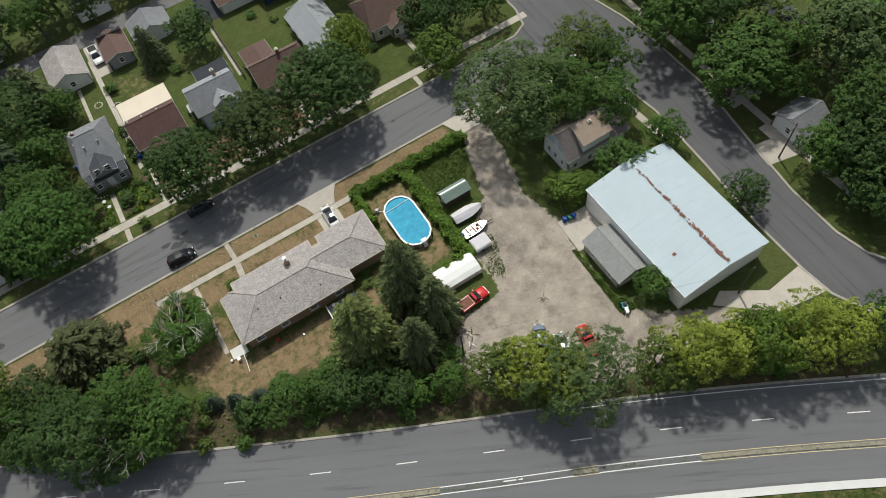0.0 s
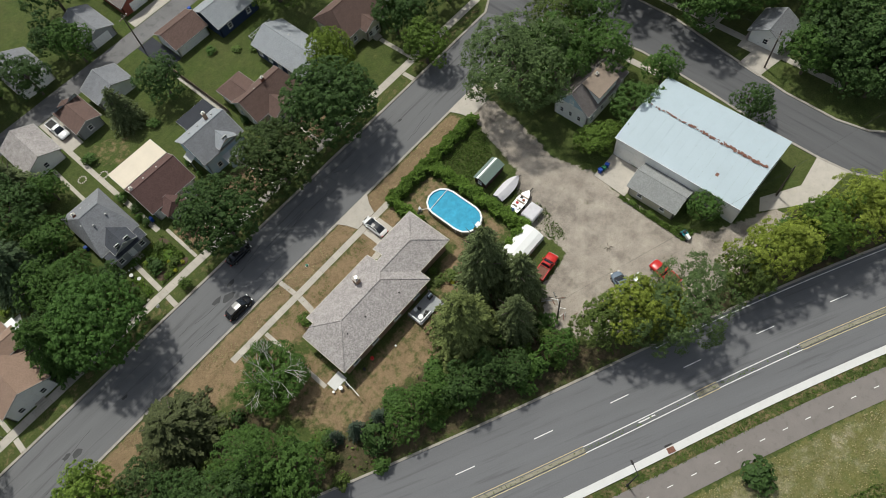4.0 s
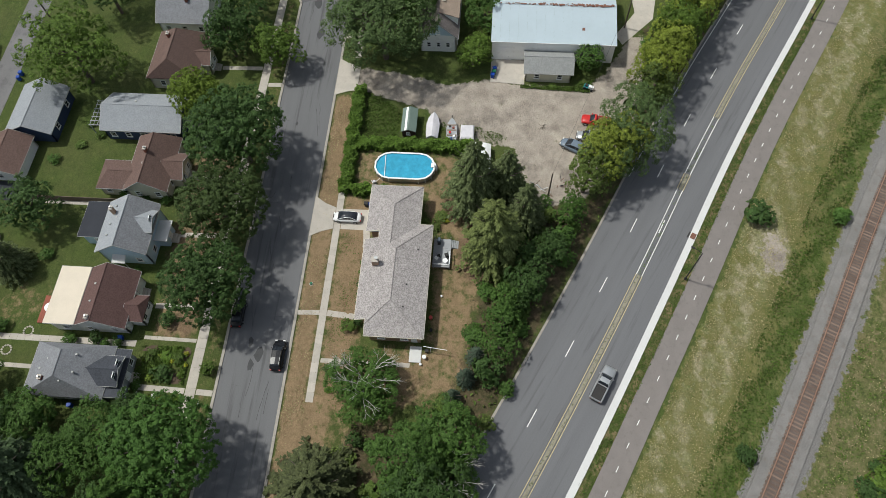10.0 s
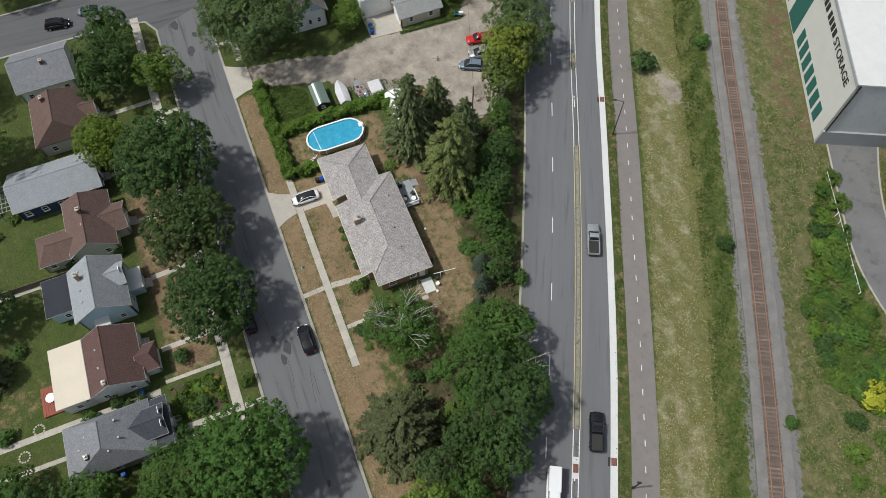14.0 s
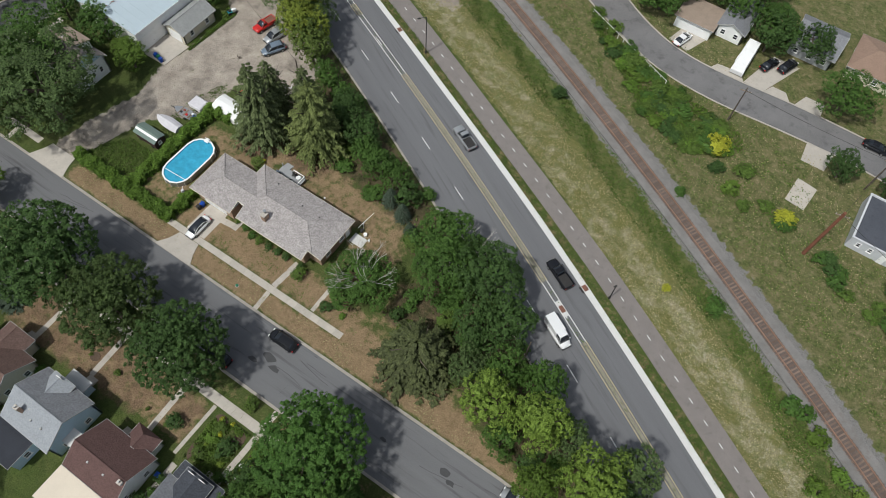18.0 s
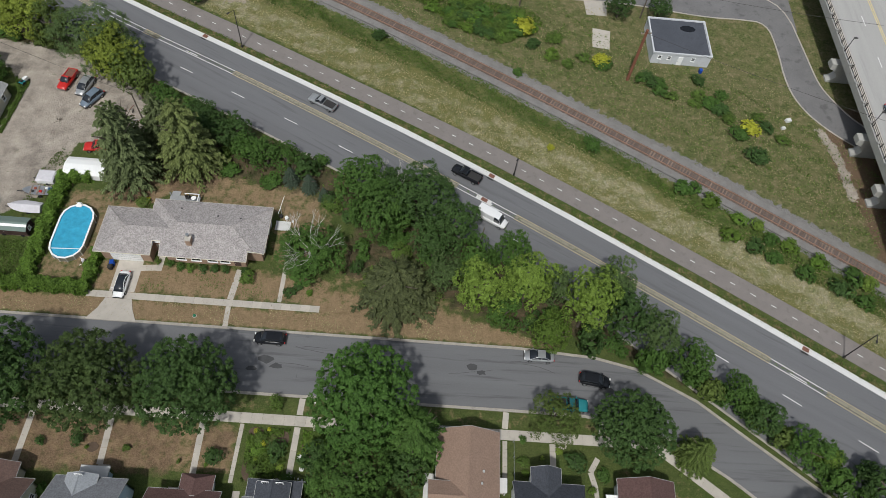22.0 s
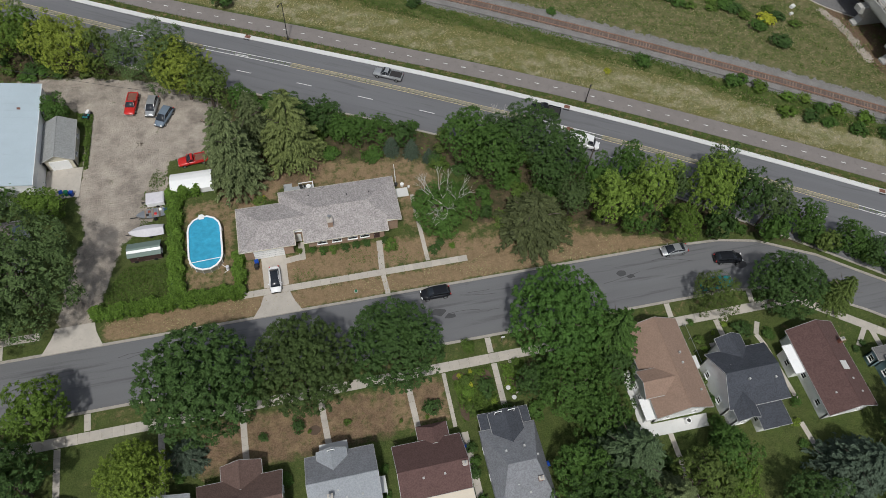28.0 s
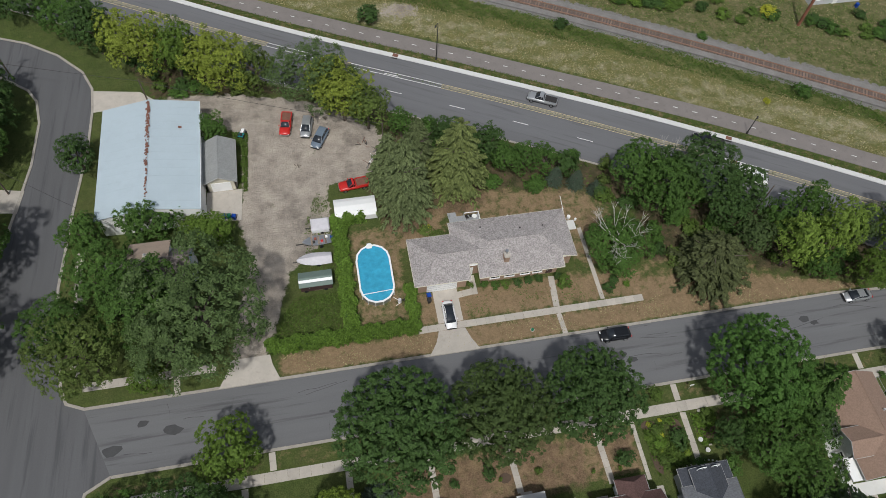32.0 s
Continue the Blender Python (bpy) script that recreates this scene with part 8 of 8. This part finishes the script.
# ---- poles, lamps and wires ----
def lamp_post(x, y, h, arm, label):
    p = thing("street_lamp", label, "street lamp", "street lamps", at=(x, y, 0), turn=-118)
    part("base", Build().tube((0, 0, 0), (0, 0, 0.35), 0.22, n=8), "dark", p)
    part("pole", Build().tube((0, 0, 0.35), (0, 0, h), 0.10, 0.07, 8), "dark", p)
    if arm:
        part("arm", Build().tube((0, 0, h), (arm, 0, h + 0.4), 0.05), "dark", p)
    part("head", Build().loft([[(arm - 0.1, -0.15, h + 0.28), (arm + 0.5, -0.13, h + 0.34), (arm + 0.5, 0.13, h + 0.34), (arm - 0.1, 0.15, h + 0.28)], [(arm - 0.1, -0.12, h + 0.44), (arm + 0.45, -0.1, h + 0.48), (arm + 0.45, 0.1, h + 0.48), (arm - 0.1, 0.12, h + 0.44)]]), "dark", p)


lamp_post(-8.9, 60.9, 9.0, 1.4, "tall dark street lamp beside the trail")
lamp_post(45.7, 34.2, 4.2, 0.0, "short dark lamp post beside the trail")
lamp_post(99.2, 2.5, 9.0, 1.4, "tall dark street lamp beside the trail")
lamp_post(-66.0, 90.0, 9.0, 1.4, "tall dark street lamp beside the trail")


def utility_pole(x, y, h, label, arms=True):
    p = thing("utility_pole", label, "pole", "utility poles", at=(x, y, 0), turn=10)
    part("pole", Build().tube((0, 0, 0), (0, 0, h), 0.34 if h > 12 else 0.16, 0.27 if h > 12 else 0.10, 8), "pole_wood" if h > 12 else "bark", p)
    if arms:
        a = part("crossarm", Build().box(-1.1, -0.06, h - 0.9, 1.1, 0.06, h - 0.75), "wood", p)
        for k in (-1.0, -0.4, 0.4, 1.0):
            part("insulator", Build().tube((k, 0, h - 0.75), (k, 0, h - 0.55), 0.06, n=6), "steel", a)
    return p


utility_pole(69.2, 60.8, 13.0, "tall red-brown utility pole in the weeds")
utility_pole(47.2, 80.4, 9.0, "dark utility pole beside the far street")
utility_pole(73.8, 80.0, 9.0, "dark utility pole beside the far street")
utility_pole(-84.6, 39.4, 9.0, "wooden utility pole on the verge")
utility_pole(-87.2, 66.0, 9.0, "wooden utility pole on the verge")
utility_pole(-60.0, -60.6, 9.0, "wooden utility pole along the alley")
utility_pole(-18.0, -60.6, 9.0, "wooden utility pole along the alley")
utility_pole(26.0, -60.6, 9.0, "wooden utility pole along the alley")
utility_pole(-62.0, 54.0, 8.5, "wooden utility pole behind the warehouse", False)
utility_pole(-22.4, 39.2, 8.0, "short wooden pole at the yard's edge", False)
utility_pole(39.6, 17.2, 7.5, "dark wooden pole beside the highway", False)


def wires(label, spans, r=0.022):
    t = thing("overhead_wires", label, "wires")
    for a, b, sag in spans:
        bb, pts = Build(), []
        for i in range(9):
            f = i / 8
            p = Vector(a).lerp(Vector(b), f)
            pts.append(p - Vector((0, 0, 4 * sag * f * (1 - f))))
        bb.loft([[p + Vector((dx, dy, dz)) for dx, dy, dz in ((r, 0, 0), (0, r, r), (-r, 0, 0), (0, -r, -r))] for p in pts])
        part("wire", bb, "dark", t)


wires("thin dark power lines along the alley", [((x0, -60.6 + k, 8.3), (x1, -60.6 + k, 8.3), 0.6) for x0, x1 in ((-110, -60), (-60, -18), (-18, 26), (26, 80)) for k in (-0.9, -0.35, 0.35, 0.9)])
wires("thin wires across the gravel yard", [((-62, 54, 8.2), (-22.4, 39.2, 7.8), 0.5), ((-110, 70, 8.4), (-62, 54, 8.2), 0.6)])
wires("thin wires over the railway land", [((47.2, 80.4, 8.3), (73.8, 80, 8.3), 0.5), ((73.8, 80, 8.2), (69.2, 60.8, 12.2), 0.3), ((69.2, 60.8, 12.2), (125, 40, 11), 0.8), ((73.8, 80, 8.3), (120, 72, 10), 0.6)])
wires("thin wires along the side street", [((-87.2, 66, 8.2), (-84.6, 39.4, 8.2), 0.5), ((-84.6, 39.4, 8.2), (-62, 24, 6), 0.4), ((-84.6, 39.4, 8.2), (-88, -40, 8.2), 0.9)])

# ---- small things round the houses ----
cl = thing("clothesline_pole", "white clothesline pole at the house's corner", "pole", at=(5.6, 21.6, 0))
part("pole", Build().tube((0, 0, 0), (0, 0, 2.0), 0.05), "white", cl)
part("crossbar", Build().tube((-0.2, -1.1, 1.95), (0.2, 2.6, 1.95), 0.05), "white", cl)
for lab, mat, x, y, s in (("white garden box by the end door", "white", 6.6, 20.7, 0.32), ("white bucket by the end door", "white", 7.7, 20.2, 0.2), ("dark grill by the end door", "dark", 5.6, 21.0, 0.3), ("red cushion box beside the rear wall", "paint_red", 0.2, 21.2, 0.3), ("white bucket beside the rear wall", "white", -3.6, 22.6, 0.16), ("dark box beside the rear wall", "dark", 2.2, 21.4, 0.25)):
    b = thing("garden_box" if "bucket" not in lab else "bucket", lab, "box", at=(x, y, 0.04))
    part("body", Build().loft([[(s * 0.85 * math.cos(a * math.pi / 4), s * 0.85 * math.sin(a * math.pi / 4), 0) for a in range(8)], [(s * math.cos(a * math.pi / 4), s * math.sin(a * math.pi / 4), s * 2) for a in range(8)]]), mat, b)
    part("lid", Build().tube((0, 0, s * 2), (0, 0, s * 2 + 0.04), s * 1.05, n=8), mat, b)
hy = thing("hydrant_marker", "small green utility box in the verge", "box", at=(-4.6, 1.6, 0.03))
part("cover", Build().tube((0, 0, 0), (0, 0, 0.35), 0.25, 0.2, 10), "green_plastic", hy)
part("base", Build().tube((0, 0, -0.02), (0, 0, 0.06), 0.34, n=10), "concrete", hy)
for k, (x, y) in enumerate(((-25.6, 41.4), (-24.2, 39.0), (-25.0, 36.8))):
    jk = thing("scrap_pile", "heap of metal scrap and pipes at the yard's edge", "scrap", "scrap piles", at=(x, y, 0.03))
    rj = random.Random(k)
    for i in range(7):
        a = rj.uniform(0, 6.28)
        part("pipe", Build().tube((0.5 * math.cos(a), 0.5 * math.sin(a), 0.06 + 0.05 * i), (0.5 * math.cos(a) + rj.uniform(-1.3, 1.3), 0.5 * math.sin(a) + rj.uniform(-1.3, 1.3), 0.12 + 0.08 * i), 0.05, n=5), rj.choice(["steel", "dark", "rust", "white"]), jk)
bu = thing("burn_patch_logs", "charred branches on the gravel", "branches", at=(-37.6, 38.2, 0.03))
rj = random.Random(8)
for i in range(9):
    a = rj.uniform(0, 6.28)
    part("branch", Build().tube((0.2 * math.cos(a), 0.2 * math.sin(a), 0.05), (rj.uniform(0.6, 1.3) * math.cos(a), rj.uniform(0.6, 1.3) * math.sin(a), rj.uniform(0.03, 0.2)), 0.05, 0.02, 5), "bark", bu)
# fire ring and swing bench in the back garden
for x, y in ((9.2, -44.0), (6.0, -41.6)):
    rg = thing("stone_ring", "pale ring of stones on the lawn", "stones", "stone rings", at=(x, y, 0.03))
    for i in range(12):
        a = i * math.pi / 6
        part("stone", Build().loft([[(0.75 * math.cos(a) + 0.16 * math.cos(q), 0.75 * math.sin(a) + 0.16 * math.sin(q), zz) for q in (0, 1.3, 2.5, 3.8, 5.1)] for zz in (0, 0.14)]), "concrete", rg)
dk = thing("deck", "small red-stained deck behind a house", "deck")
for i in range(9):
    part("board", Build().box(0.0, -40.6 + i * 0.4, 0.3, 4.6, -40.24 + i * 0.4, 0.36), "wood_red", dk)
part("frame", Build().box(0.0, -40.6, 0.03, 4.6, -37.0, 0.29), "wood_red", dk)
ut = thing("patio_table", "round white table on the red deck", "table", "patio tables", at=(2.2, -39.0, 0.36))
part("tabletop", Build().tube((0, 0, 0.72), (0, 0, 0.77), 0.75, n=14), "white", ut)
part("stem", Build().tube((0, 0, 0), (0, 0, 0.72), 0.06), "white", ut)
pg = thing("pergola", "open grey timber pergola behind the navy house", "pergola")
for i in range(7):
    part("rafter", Build().box(-37.6 + i * 0.9, -42.6, 2.4, -37.5 + i * 0.9, -39.5, 2.5), "grey_wall", pg)
for i in range(5):
    part("lath", Build().box(-37.8, -42.4 + i * 0.7, 2.5, -32.0, -42.32 + i * 0.7, 2.56), "grey_wall", pg)
for x in (-37.5, -32.2):
    for y in (-42.4, -39.7):
        part("post", Build().box(x - 0.07, y - 0.07, 0, x + 0.07, y + 0.07, 2.4), "grey_wall", pg)


def fence(label, a, b, n, h, mat, mesh_wire=False):
    f = thing("fence", label, "fence", "garden fences")
    a, b = Vector(a), Vector(b)
    for i in range(n + 1):
        p = a.lerp(b, i / n)
        part("post", Build().box(p.x - 0.05, p.y - 0.05, 0, p.x + 0.05, p.y + 0.05, h), mat, f)
    d = (b - a).normalized()
    for z in ((h - 0.12, h * 0.35) if not mesh_wire else (h - 0.05,)):
        part("fence_rail", Build().tube((a.x, a.y, z), (b.x, b.y, z), 0.035, n=4), mat, f)
    if not mesh_wire:
        q = Build()
        m = int((b - a).length / 0.16)
        for i in range(m):
            p = a.lerp(b, (i + 0.5) / m)
            part("slat", Build().box(p.x - 0.05, p.y - 0.05, 0.08, p.x + 0.05, p.y + 0.05, h - 0.04), mat, f) if m <= 90 else q.box(p.x - 0.05, p.y - 0.05, 0.08, p.x + 0.05, p.y + 0.05, h - 0.04)
        if q.v:
            tagged(part("slats", q, mat, f), kind="stuff")


fence("dark timber fence between gardens", (-17.8, -33.0), (-17.8, -50.6), 8, 1.4, "wood")
fence("wire fence beside a side yard", (45.2, -14.8), (45.2, -33.0), 8, 1.1, "steel", True)
fence("white post fence beyond the railway", (13.0, 90.2), (33.6, 81.2), 14, 1.4, "white", True)
gb = thing("garden_stones", "row of white stones edging a flower bed", "stones")
for i in range(12):
    a = 0.25 + i * 0.11
    part("stone", Build().loft([[(14.6 + 2.6 * math.cos(a * 2) + 0.14 * math.cos(q), -24.0 + 2.4 * math.sin(a * 2) * 0.9 + 0.14 * math.sin(q), zz) for q in (0, 1.3, 2.5, 3.8, 5.1)] for zz in (0.02, 0.24)]), "white", gb)
cm = thing("caravan", "white caravan on a drive beyond the railway", "caravan")
part("body", Build().loft([[(42.6, 91.8, 0.5), (45.2, 91.8, 0.5), (45.2, 100.4, 0.5), (42.6, 100.4, 0.5)], [(42.6, 91.6, 1.5), (45.2, 91.6, 1.5), (45.2, 100.4, 1.5), (42.6, 100.4, 1.5)], [(42.75, 92.2, 2.7), (45.05, 92.2, 2.7), (45.05, 100.2, 2.7), (42.75, 100.2, 2.7)]]), "white", cm)
part("axle", Build().box(42.8, 95.5, 0.0, 45.0, 97.0, 0.5), "rubber", cm)
window(cm, 42.62, 95.0, 1.3, "w", 1.6, 0.7)
for nm, lab, wl, rf, blk in (("house", "single-storey house with a pinkish roof beyond the railway", "cream", "shingle_pink", (61.6, 104.6, 73.0, 114.6, 3.0, 0.35, "x", dict(hip=(0.7, 0.7), wins=dict(s=3, w=2)))), ("house", "white grey-roofed house beyond the railway", "white", "shingle_grey", (36.0, 100.0, 41.4, 110.0, 3.0, 0.5, "y", dict(wins=dict(s=2)))), ("carport", "white carport with a low sandy roof beyond the railway", "white", "shingle_sand", (28.0, 97.4, 35.6, 104.0, 2.8, 0.0, "x", {})), ("house", "grey house behind trees beyond the railway", "grey_wall", "shingle_grey", (50.0, 104.0, 58.6, 113.0, 3.0, 0.5, "x", dict(wins=dict(s=3))))):
    gable_house(nm, lab, wl, rf, [blk], group="houses beyond the railway")
for x, y, s in ((101.0, 53.1, 0.6), (99.6, 51.0, 0.45)):
    bo = thing("concrete_block", "pale concrete lump in the weeds", "rubble", "concrete lumps", at=(x, y, 0), turn=20)
    part("lump", Build().loft([[(-s, -s * 0.7, 0), (s, -s * 0.7, 0), (s, s * 0.7, 0), (-s, s * 0.7, 0)], [(-s * 0.9, -s * 0.6, s), (s * 0.85, -s * 0.6, s * 0.9), (s * 0.85, s * 0.6, s), (-s * 0.9, s * 0.55, s * 1.05)]]), "strip", bo)
    part("pebble", Build().box(s, 0, 0, s + 0.2, 0.2, 0.15), "concrete", bo)
ac = thing("air_conditioner", "white air conditioning unit on the patio", "air conditioner", at=(39.6, -29.4, 0.1))
part("case", Build().box(-0.4, -0.35, 0, 0.4, 0.35, 0.75), "white", ac)
part("fan_grille", Build().tube((0, 0, 0.75), (0, 0, 0.78), 0.28, n=12), "dark", ac)
for x, y in ((16.0, -11.5), (77.8, -22.0), (81.6, -24.2)):
    mb = thing("sign_post", "small sign post on the verge", "sign", "sign posts", at=(x, y, 0.05))
    part("post", Build().tube((0, 0, 0), (0, 0, 2.0), 0.035, n=6), "steel", mb)
    part("plate", Build().box(-0.3, -0.02, 1.5, 0.3, 0.02, 2.0), "white", mb)

# ---- front gardens across the street ----
sp = thing("side_porch", "small white side porch with a flat roof", "porch")
part("roof", Build().box(42.2, -22.5, 2.2, 44.0, -20.5, 2.34), "strip", sp)
for x, y in ((42.35, -22.35), (43.85, -22.35), (43.85, -20.65), (42.35, -20.65)):
    part("post", Build().box(x - 0.06, y - 0.06, 0, x + 0.06, y + 0.06, 2.2), "white", sp)
part("step", Build().box(42.5, -22.2, 0, 43.8, -20.8, 0.34), "concrete", sp)
rg_ = random.Random(41)
for k, (x, y, m) in enumerate(((8.2, -15.6, "flower"), (8.8, -19.6, "lime"), (11.4, -15.8, "fresh"), (12.6, -17.4, "weed"), (7.6, -17.6, "fresh"), (12.4, -20.6, "lime"), (15.4, -16.4, "fresh"), (16.6, -17.8, "weed"), (15.0, -18.6, "lime"), (17.6, -19.2, "fresh"), (9.6, -22.0, "lime"), (49.4, -16.8, "lime"), (51.8, -15.8, "lime"), (47.0, -19.2, "fresh"), (2.2, -20.8, "fresh"), (-1.6, -20.6, "weed"), (-9.0, -19.2, "weed"), (-14.6, -19.4, "fresh"))):
    tree("bush", x, y, rg_.uniform(0.35, 0.7), rg_.uniform(0.4, 0.8), m, "small flowering perennial clump in a bed", "flowers", "garden perennials")
bd = tagged(new("garden_beds"), "dark soil beds in a front garden", kind="structure")
for x0, y0, x1, y1 in ((7.0, -16.6, 9.4, -15.0), (7.0, -22.6, 8.6, -17.2), (11.2, -18.2, 13.0, -15.0), (14.8, -19.4, 18.0, -15.4), (-14.8, -20.0, -13.0, -18.6)):
    n = 10
    cx, cy, ax, ay = (x0 + x1) / 2, (y0 + y1) / 2, (x1 - x0) / 2, (y1 - y0) / 2
    pts = [(cx + ax * rg_.uniform(0.8, 1.1) * math.cos(2 * math.pi * i / n), cy + ay * rg_.uniform(0.8, 1.1) * math.sin(2 * math.pi * i / n)) for i in range(n)]
    part("bed", Build().prism(pts, -0.05, 0.12), "soil", bd)
for x, y, lab in ((15.4, -20.6, "round pale stone ring on the lawn"), (14.9, -19.0, "white gazing ball on a stand")):
    o = thing("garden_ornament", lab, "ornament", at=(x, y, 0.06))
    part("base", Build().tube((0, 0, 0), (0, 0, 0.3), 0.22, 0.12, 8), "concrete", o)
    part("bowl", Build().tube((0, 0, 0.3), (0, 0, 0.42), 0.14, 0.36, 10), "strip", o)
for x, y in ((52.6, -14.9), (51.7, -14.9), (51.3, -15.6)):
    o = thing("stone_ring", "small pale ring of stones on a lawn", "stones", "stone rings", at=(x, y, 0.05))
    for i in range(8):
        a = i * math.pi / 4
        part("stone", Build().loft([[(0.4 * math.cos(a) + 0.12 * math.cos(q), 0.4 * math.sin(a) + 0.12 * math.sin(q), zz) for q in (0, 1.3, 2.5, 3.8, 5.1)] for zz in (0, 0.12)]), "concrete", o)

lt = thing("lawn_tractor", "white and teal lawn tractor among weeds", "tractor", at=(-46.6, 46.6, 0.04), turn=70)
part("hood", Build().loft([[(0.1, -0.28, 0.35), (0.1, 0.28, 0.35), (0.1, 0.28, 0.95), (0.1, -0.28, 0.95)], [(1.0, -0.24, 0.35), (1.0, 0.24, 0.35), (1.0, 0.24, 0.85), (1.0, -0.24, 0.85)]]), "white", lt)
part("fender", Build().box(-0.8, -0.48, 0.55, 0.1, 0.48, 0.68), "paint_teal", lt)
part("seat", Build().box(-0.6, -0.22, 0.68, -0.15, 0.22, 1.0), "dark", lt)
for px_, r in ((-0.5, 0.36), (0.75, 0.24)):
    for s_ in (-1, 1):
        part("wheel", Build().tube((px_, s_ * 0.35, r), (px_, s_ * 0.55, r), r, n=10), "rubber", lt)
aw = thing("awning", "small white awning beside a blue house", "awning")
part("canopy", Build().slab([(-6.6, -30.4, 3.1), (-5.3, -30.4, 2.6), (-5.3, -28.2, 2.6), (-6.6, -28.2, 3.1)], 0.08), "strip", aw)
for y in (-30.3, -28.3):
    part("post", Build().tube((-5.4, y, 0.0), (-5.4, y, 2.6), 0.04, n=6), "white", aw)

# ---- weeds and tall grass: nobody could count them ----
def tufts(name, label, mat, n, seed, place, size, tall):
    rng = np.random.default_rng(seed)
    c = place(rng, n)
    nn = unit(np.stack([rng.normal(0, 0.8, len(c)), rng.normal(0, 0.8, len(c)), np.full(len(c), 0.75)], 1))
    c[:, 2] += tall * rng.uniform(0.3, 1.0, len(c))
    me = quads_mesh(name, c, nn, size * rng.uniform(0.5, 1.3, len(c)), rng, 0.55)
    return tagged(part(name, me, mat), label, kind="stuff")


STORE_BASE = [(6.6, 93.0), (-48, 121), (-34, 148), (20, 120)]


def on_bank(o0, o1, x0, x1, clump=0.0):
    def place(rng, n):
        x, o = rng.uniform(x0, x1, n * 2), rng.uniform(o0, o1, n * 2)
        if clump:
            k = np.sin(x * 0.9 + 3 * np.sin(o * 0.7)) + np.sin(o * 1.3 + x * 0.31) + rng.normal(0, 1.5, n * 2)
            keep = k > clump
            x, o = x[keep][:n], o[keep][:n]
        s = -0.5006 - 0.001354 * x
        kk = np.sqrt(1 + s * s)
        y = 44.486 - 0.5006 * x - 0.000677 * x**2 + west_bend(x)
        ok = (inside_by(x - s / kk * o, y + o / kk, NORTH_A + NORTH_B[::-1]) < -0.4) & (inside_by(x - s / kk * o, y + o / kk, STORE_BASE) < -0.3)
        x, o, s, kk, y = x[ok], o[ok], s[ok], kk[ok], y[ok]
        z = 0.35 * np.exp(-((o - 23.5) / 3.2) ** 2) + 0.02
        return np.stack([x - s / kk * o, y + o / kk, z], 1)
    return place


tufts("bank_weeds", "green weeds on the railway bank", "weed", 16000, 1, on_bank(24.0, 29.6, -70, 60, 0.1), 0.18, 0.3)
tufts("bank_weeds_east", "green weeds on the railway bank", "weed", 9000, 21, on_bank(22.5, 28.0, 60, 120, 0.1), 0.18, 0.3)
tufts("bank_straw", "dry straw-coloured weeds on the bank", "straw", 26000, 2, on_bank(15.9, 25, -70, 120, -0.3), 0.12, 0.18)
tufts("verge_weeds", "weeds between the trail and the kerb", "weed", 2500, 3, on_bank(9.9, 11.5, -70, 115), 0.16, 0.12)
tufts("far_weeds", "tall green weeds beyond the rails", "weed", 22000, 4, on_bank(36.5, 58, -20, 115, 0.5), 0.17, 0.3)
tufts("far_straw", "dry weeds beyond the rails", "straw", 20000, 5, on_bank(36.5, 64, -20, 115, -0.4), 0.12, 0.2)
tufts("median_weeds", "weeds in the median's cracks", "weed", 1800, 6, on_bank(4.0, 4.5, -100, 120, 0.4), 0.12, 0.10)
tufts("ballast_weeds", "sparse weeds on the ballast's edge", "weed", 1200, 7, on_bank(29.0, 30.2, -70, 60, 0.9), 0.18, 0.2)


def in_area(poly, clump):
    def place(rng, n):
        q = np.array(poly)
        x, y = rng.uniform(*q[:, 0][[q[:, 0].argmin(), q[:, 0].argmax()]], n * 4), rng.uniform(*q[:, 1][[q[:, 1].argmin(), q[:, 1].argmax()]], n * 4)
        k = np.sin(x * 0.8 + 2 * np.sin(y * 0.6)) + np.sin(y * 1.1 + x * 0.37) + rng.normal(0, 0.8, n * 4)
        keep = (inside_by(x, y, poly) > 0.2) & (k > clump)
        x, y = x[keep][:n], y[keep][:n]
        return np.stack([x, y, np.full(len(x), 0.04)], 1)
    return place


tufts("belt_weeds", "rank weeds under the tree belt", "weed", 6000, 8, in_area(BELT, 0.0), 0.3, 0.5)
tufts("yard_grass", "rough grass inside the hedge", "weed", 3000, 9, in_area([(-44, 6), (-33, 6), (-33, 13), (-40, 13), (-42.5, 9.5)], -2.0), 0.17, 0.15)
tufts("dry_grass", "dried tufts on the lawn", "straw", 4000, 10, in_area(DRY_ZONES[1][0], 0.3), 0.13, 0.06)
tufts("lawn_tufts", "greener tufts on the dry lawn", "weed", 1500, 11, in_area([(-14.2, 5.2), (16, 5.2), (16, 9.2), (3, 9.6), (-11, 9.2), (-14.2, 8.6)], 0.6), 0.11, 0.05)
tufts("lot_weeds", "weeds along the gravel yard's edge", "weed", 1500, 12, in_area([(-47, 34), (-46, 34), (-45.4, 47), (-49, 48), (-47, 44)], -1), 0.2, 0.25)
tufts("hedge_grass", "grass strip before the boats", "weed", 1200, 13, in_area([(-38, 16), (-33, 16), (-33, 33), (-35, 33), (-37.5, 26)], 0.2), 0.15, 0.12)
tufts("thicket_weeds", "rank weeds between the thicket shrubs", "fresh", 5000, 16, in_area(THICKET, -0.5), 0.24, 0.6)
tufts("flower_beds", "mixed green planting in a front garden", "weed", 1800, 14, in_area([(7.0, -15), (13.2, -15), (13.0, -23), (7.0, -23)], 0.4), 0.25, 0.4)
tufts("flower_beds_b", "mixed green planting beside a path", "hedge", 900, 15, in_area([(14.6, -15), (18.6, -15), (18.0, -20), (14.6, -20)], 0.4), 0.22, 0.35)
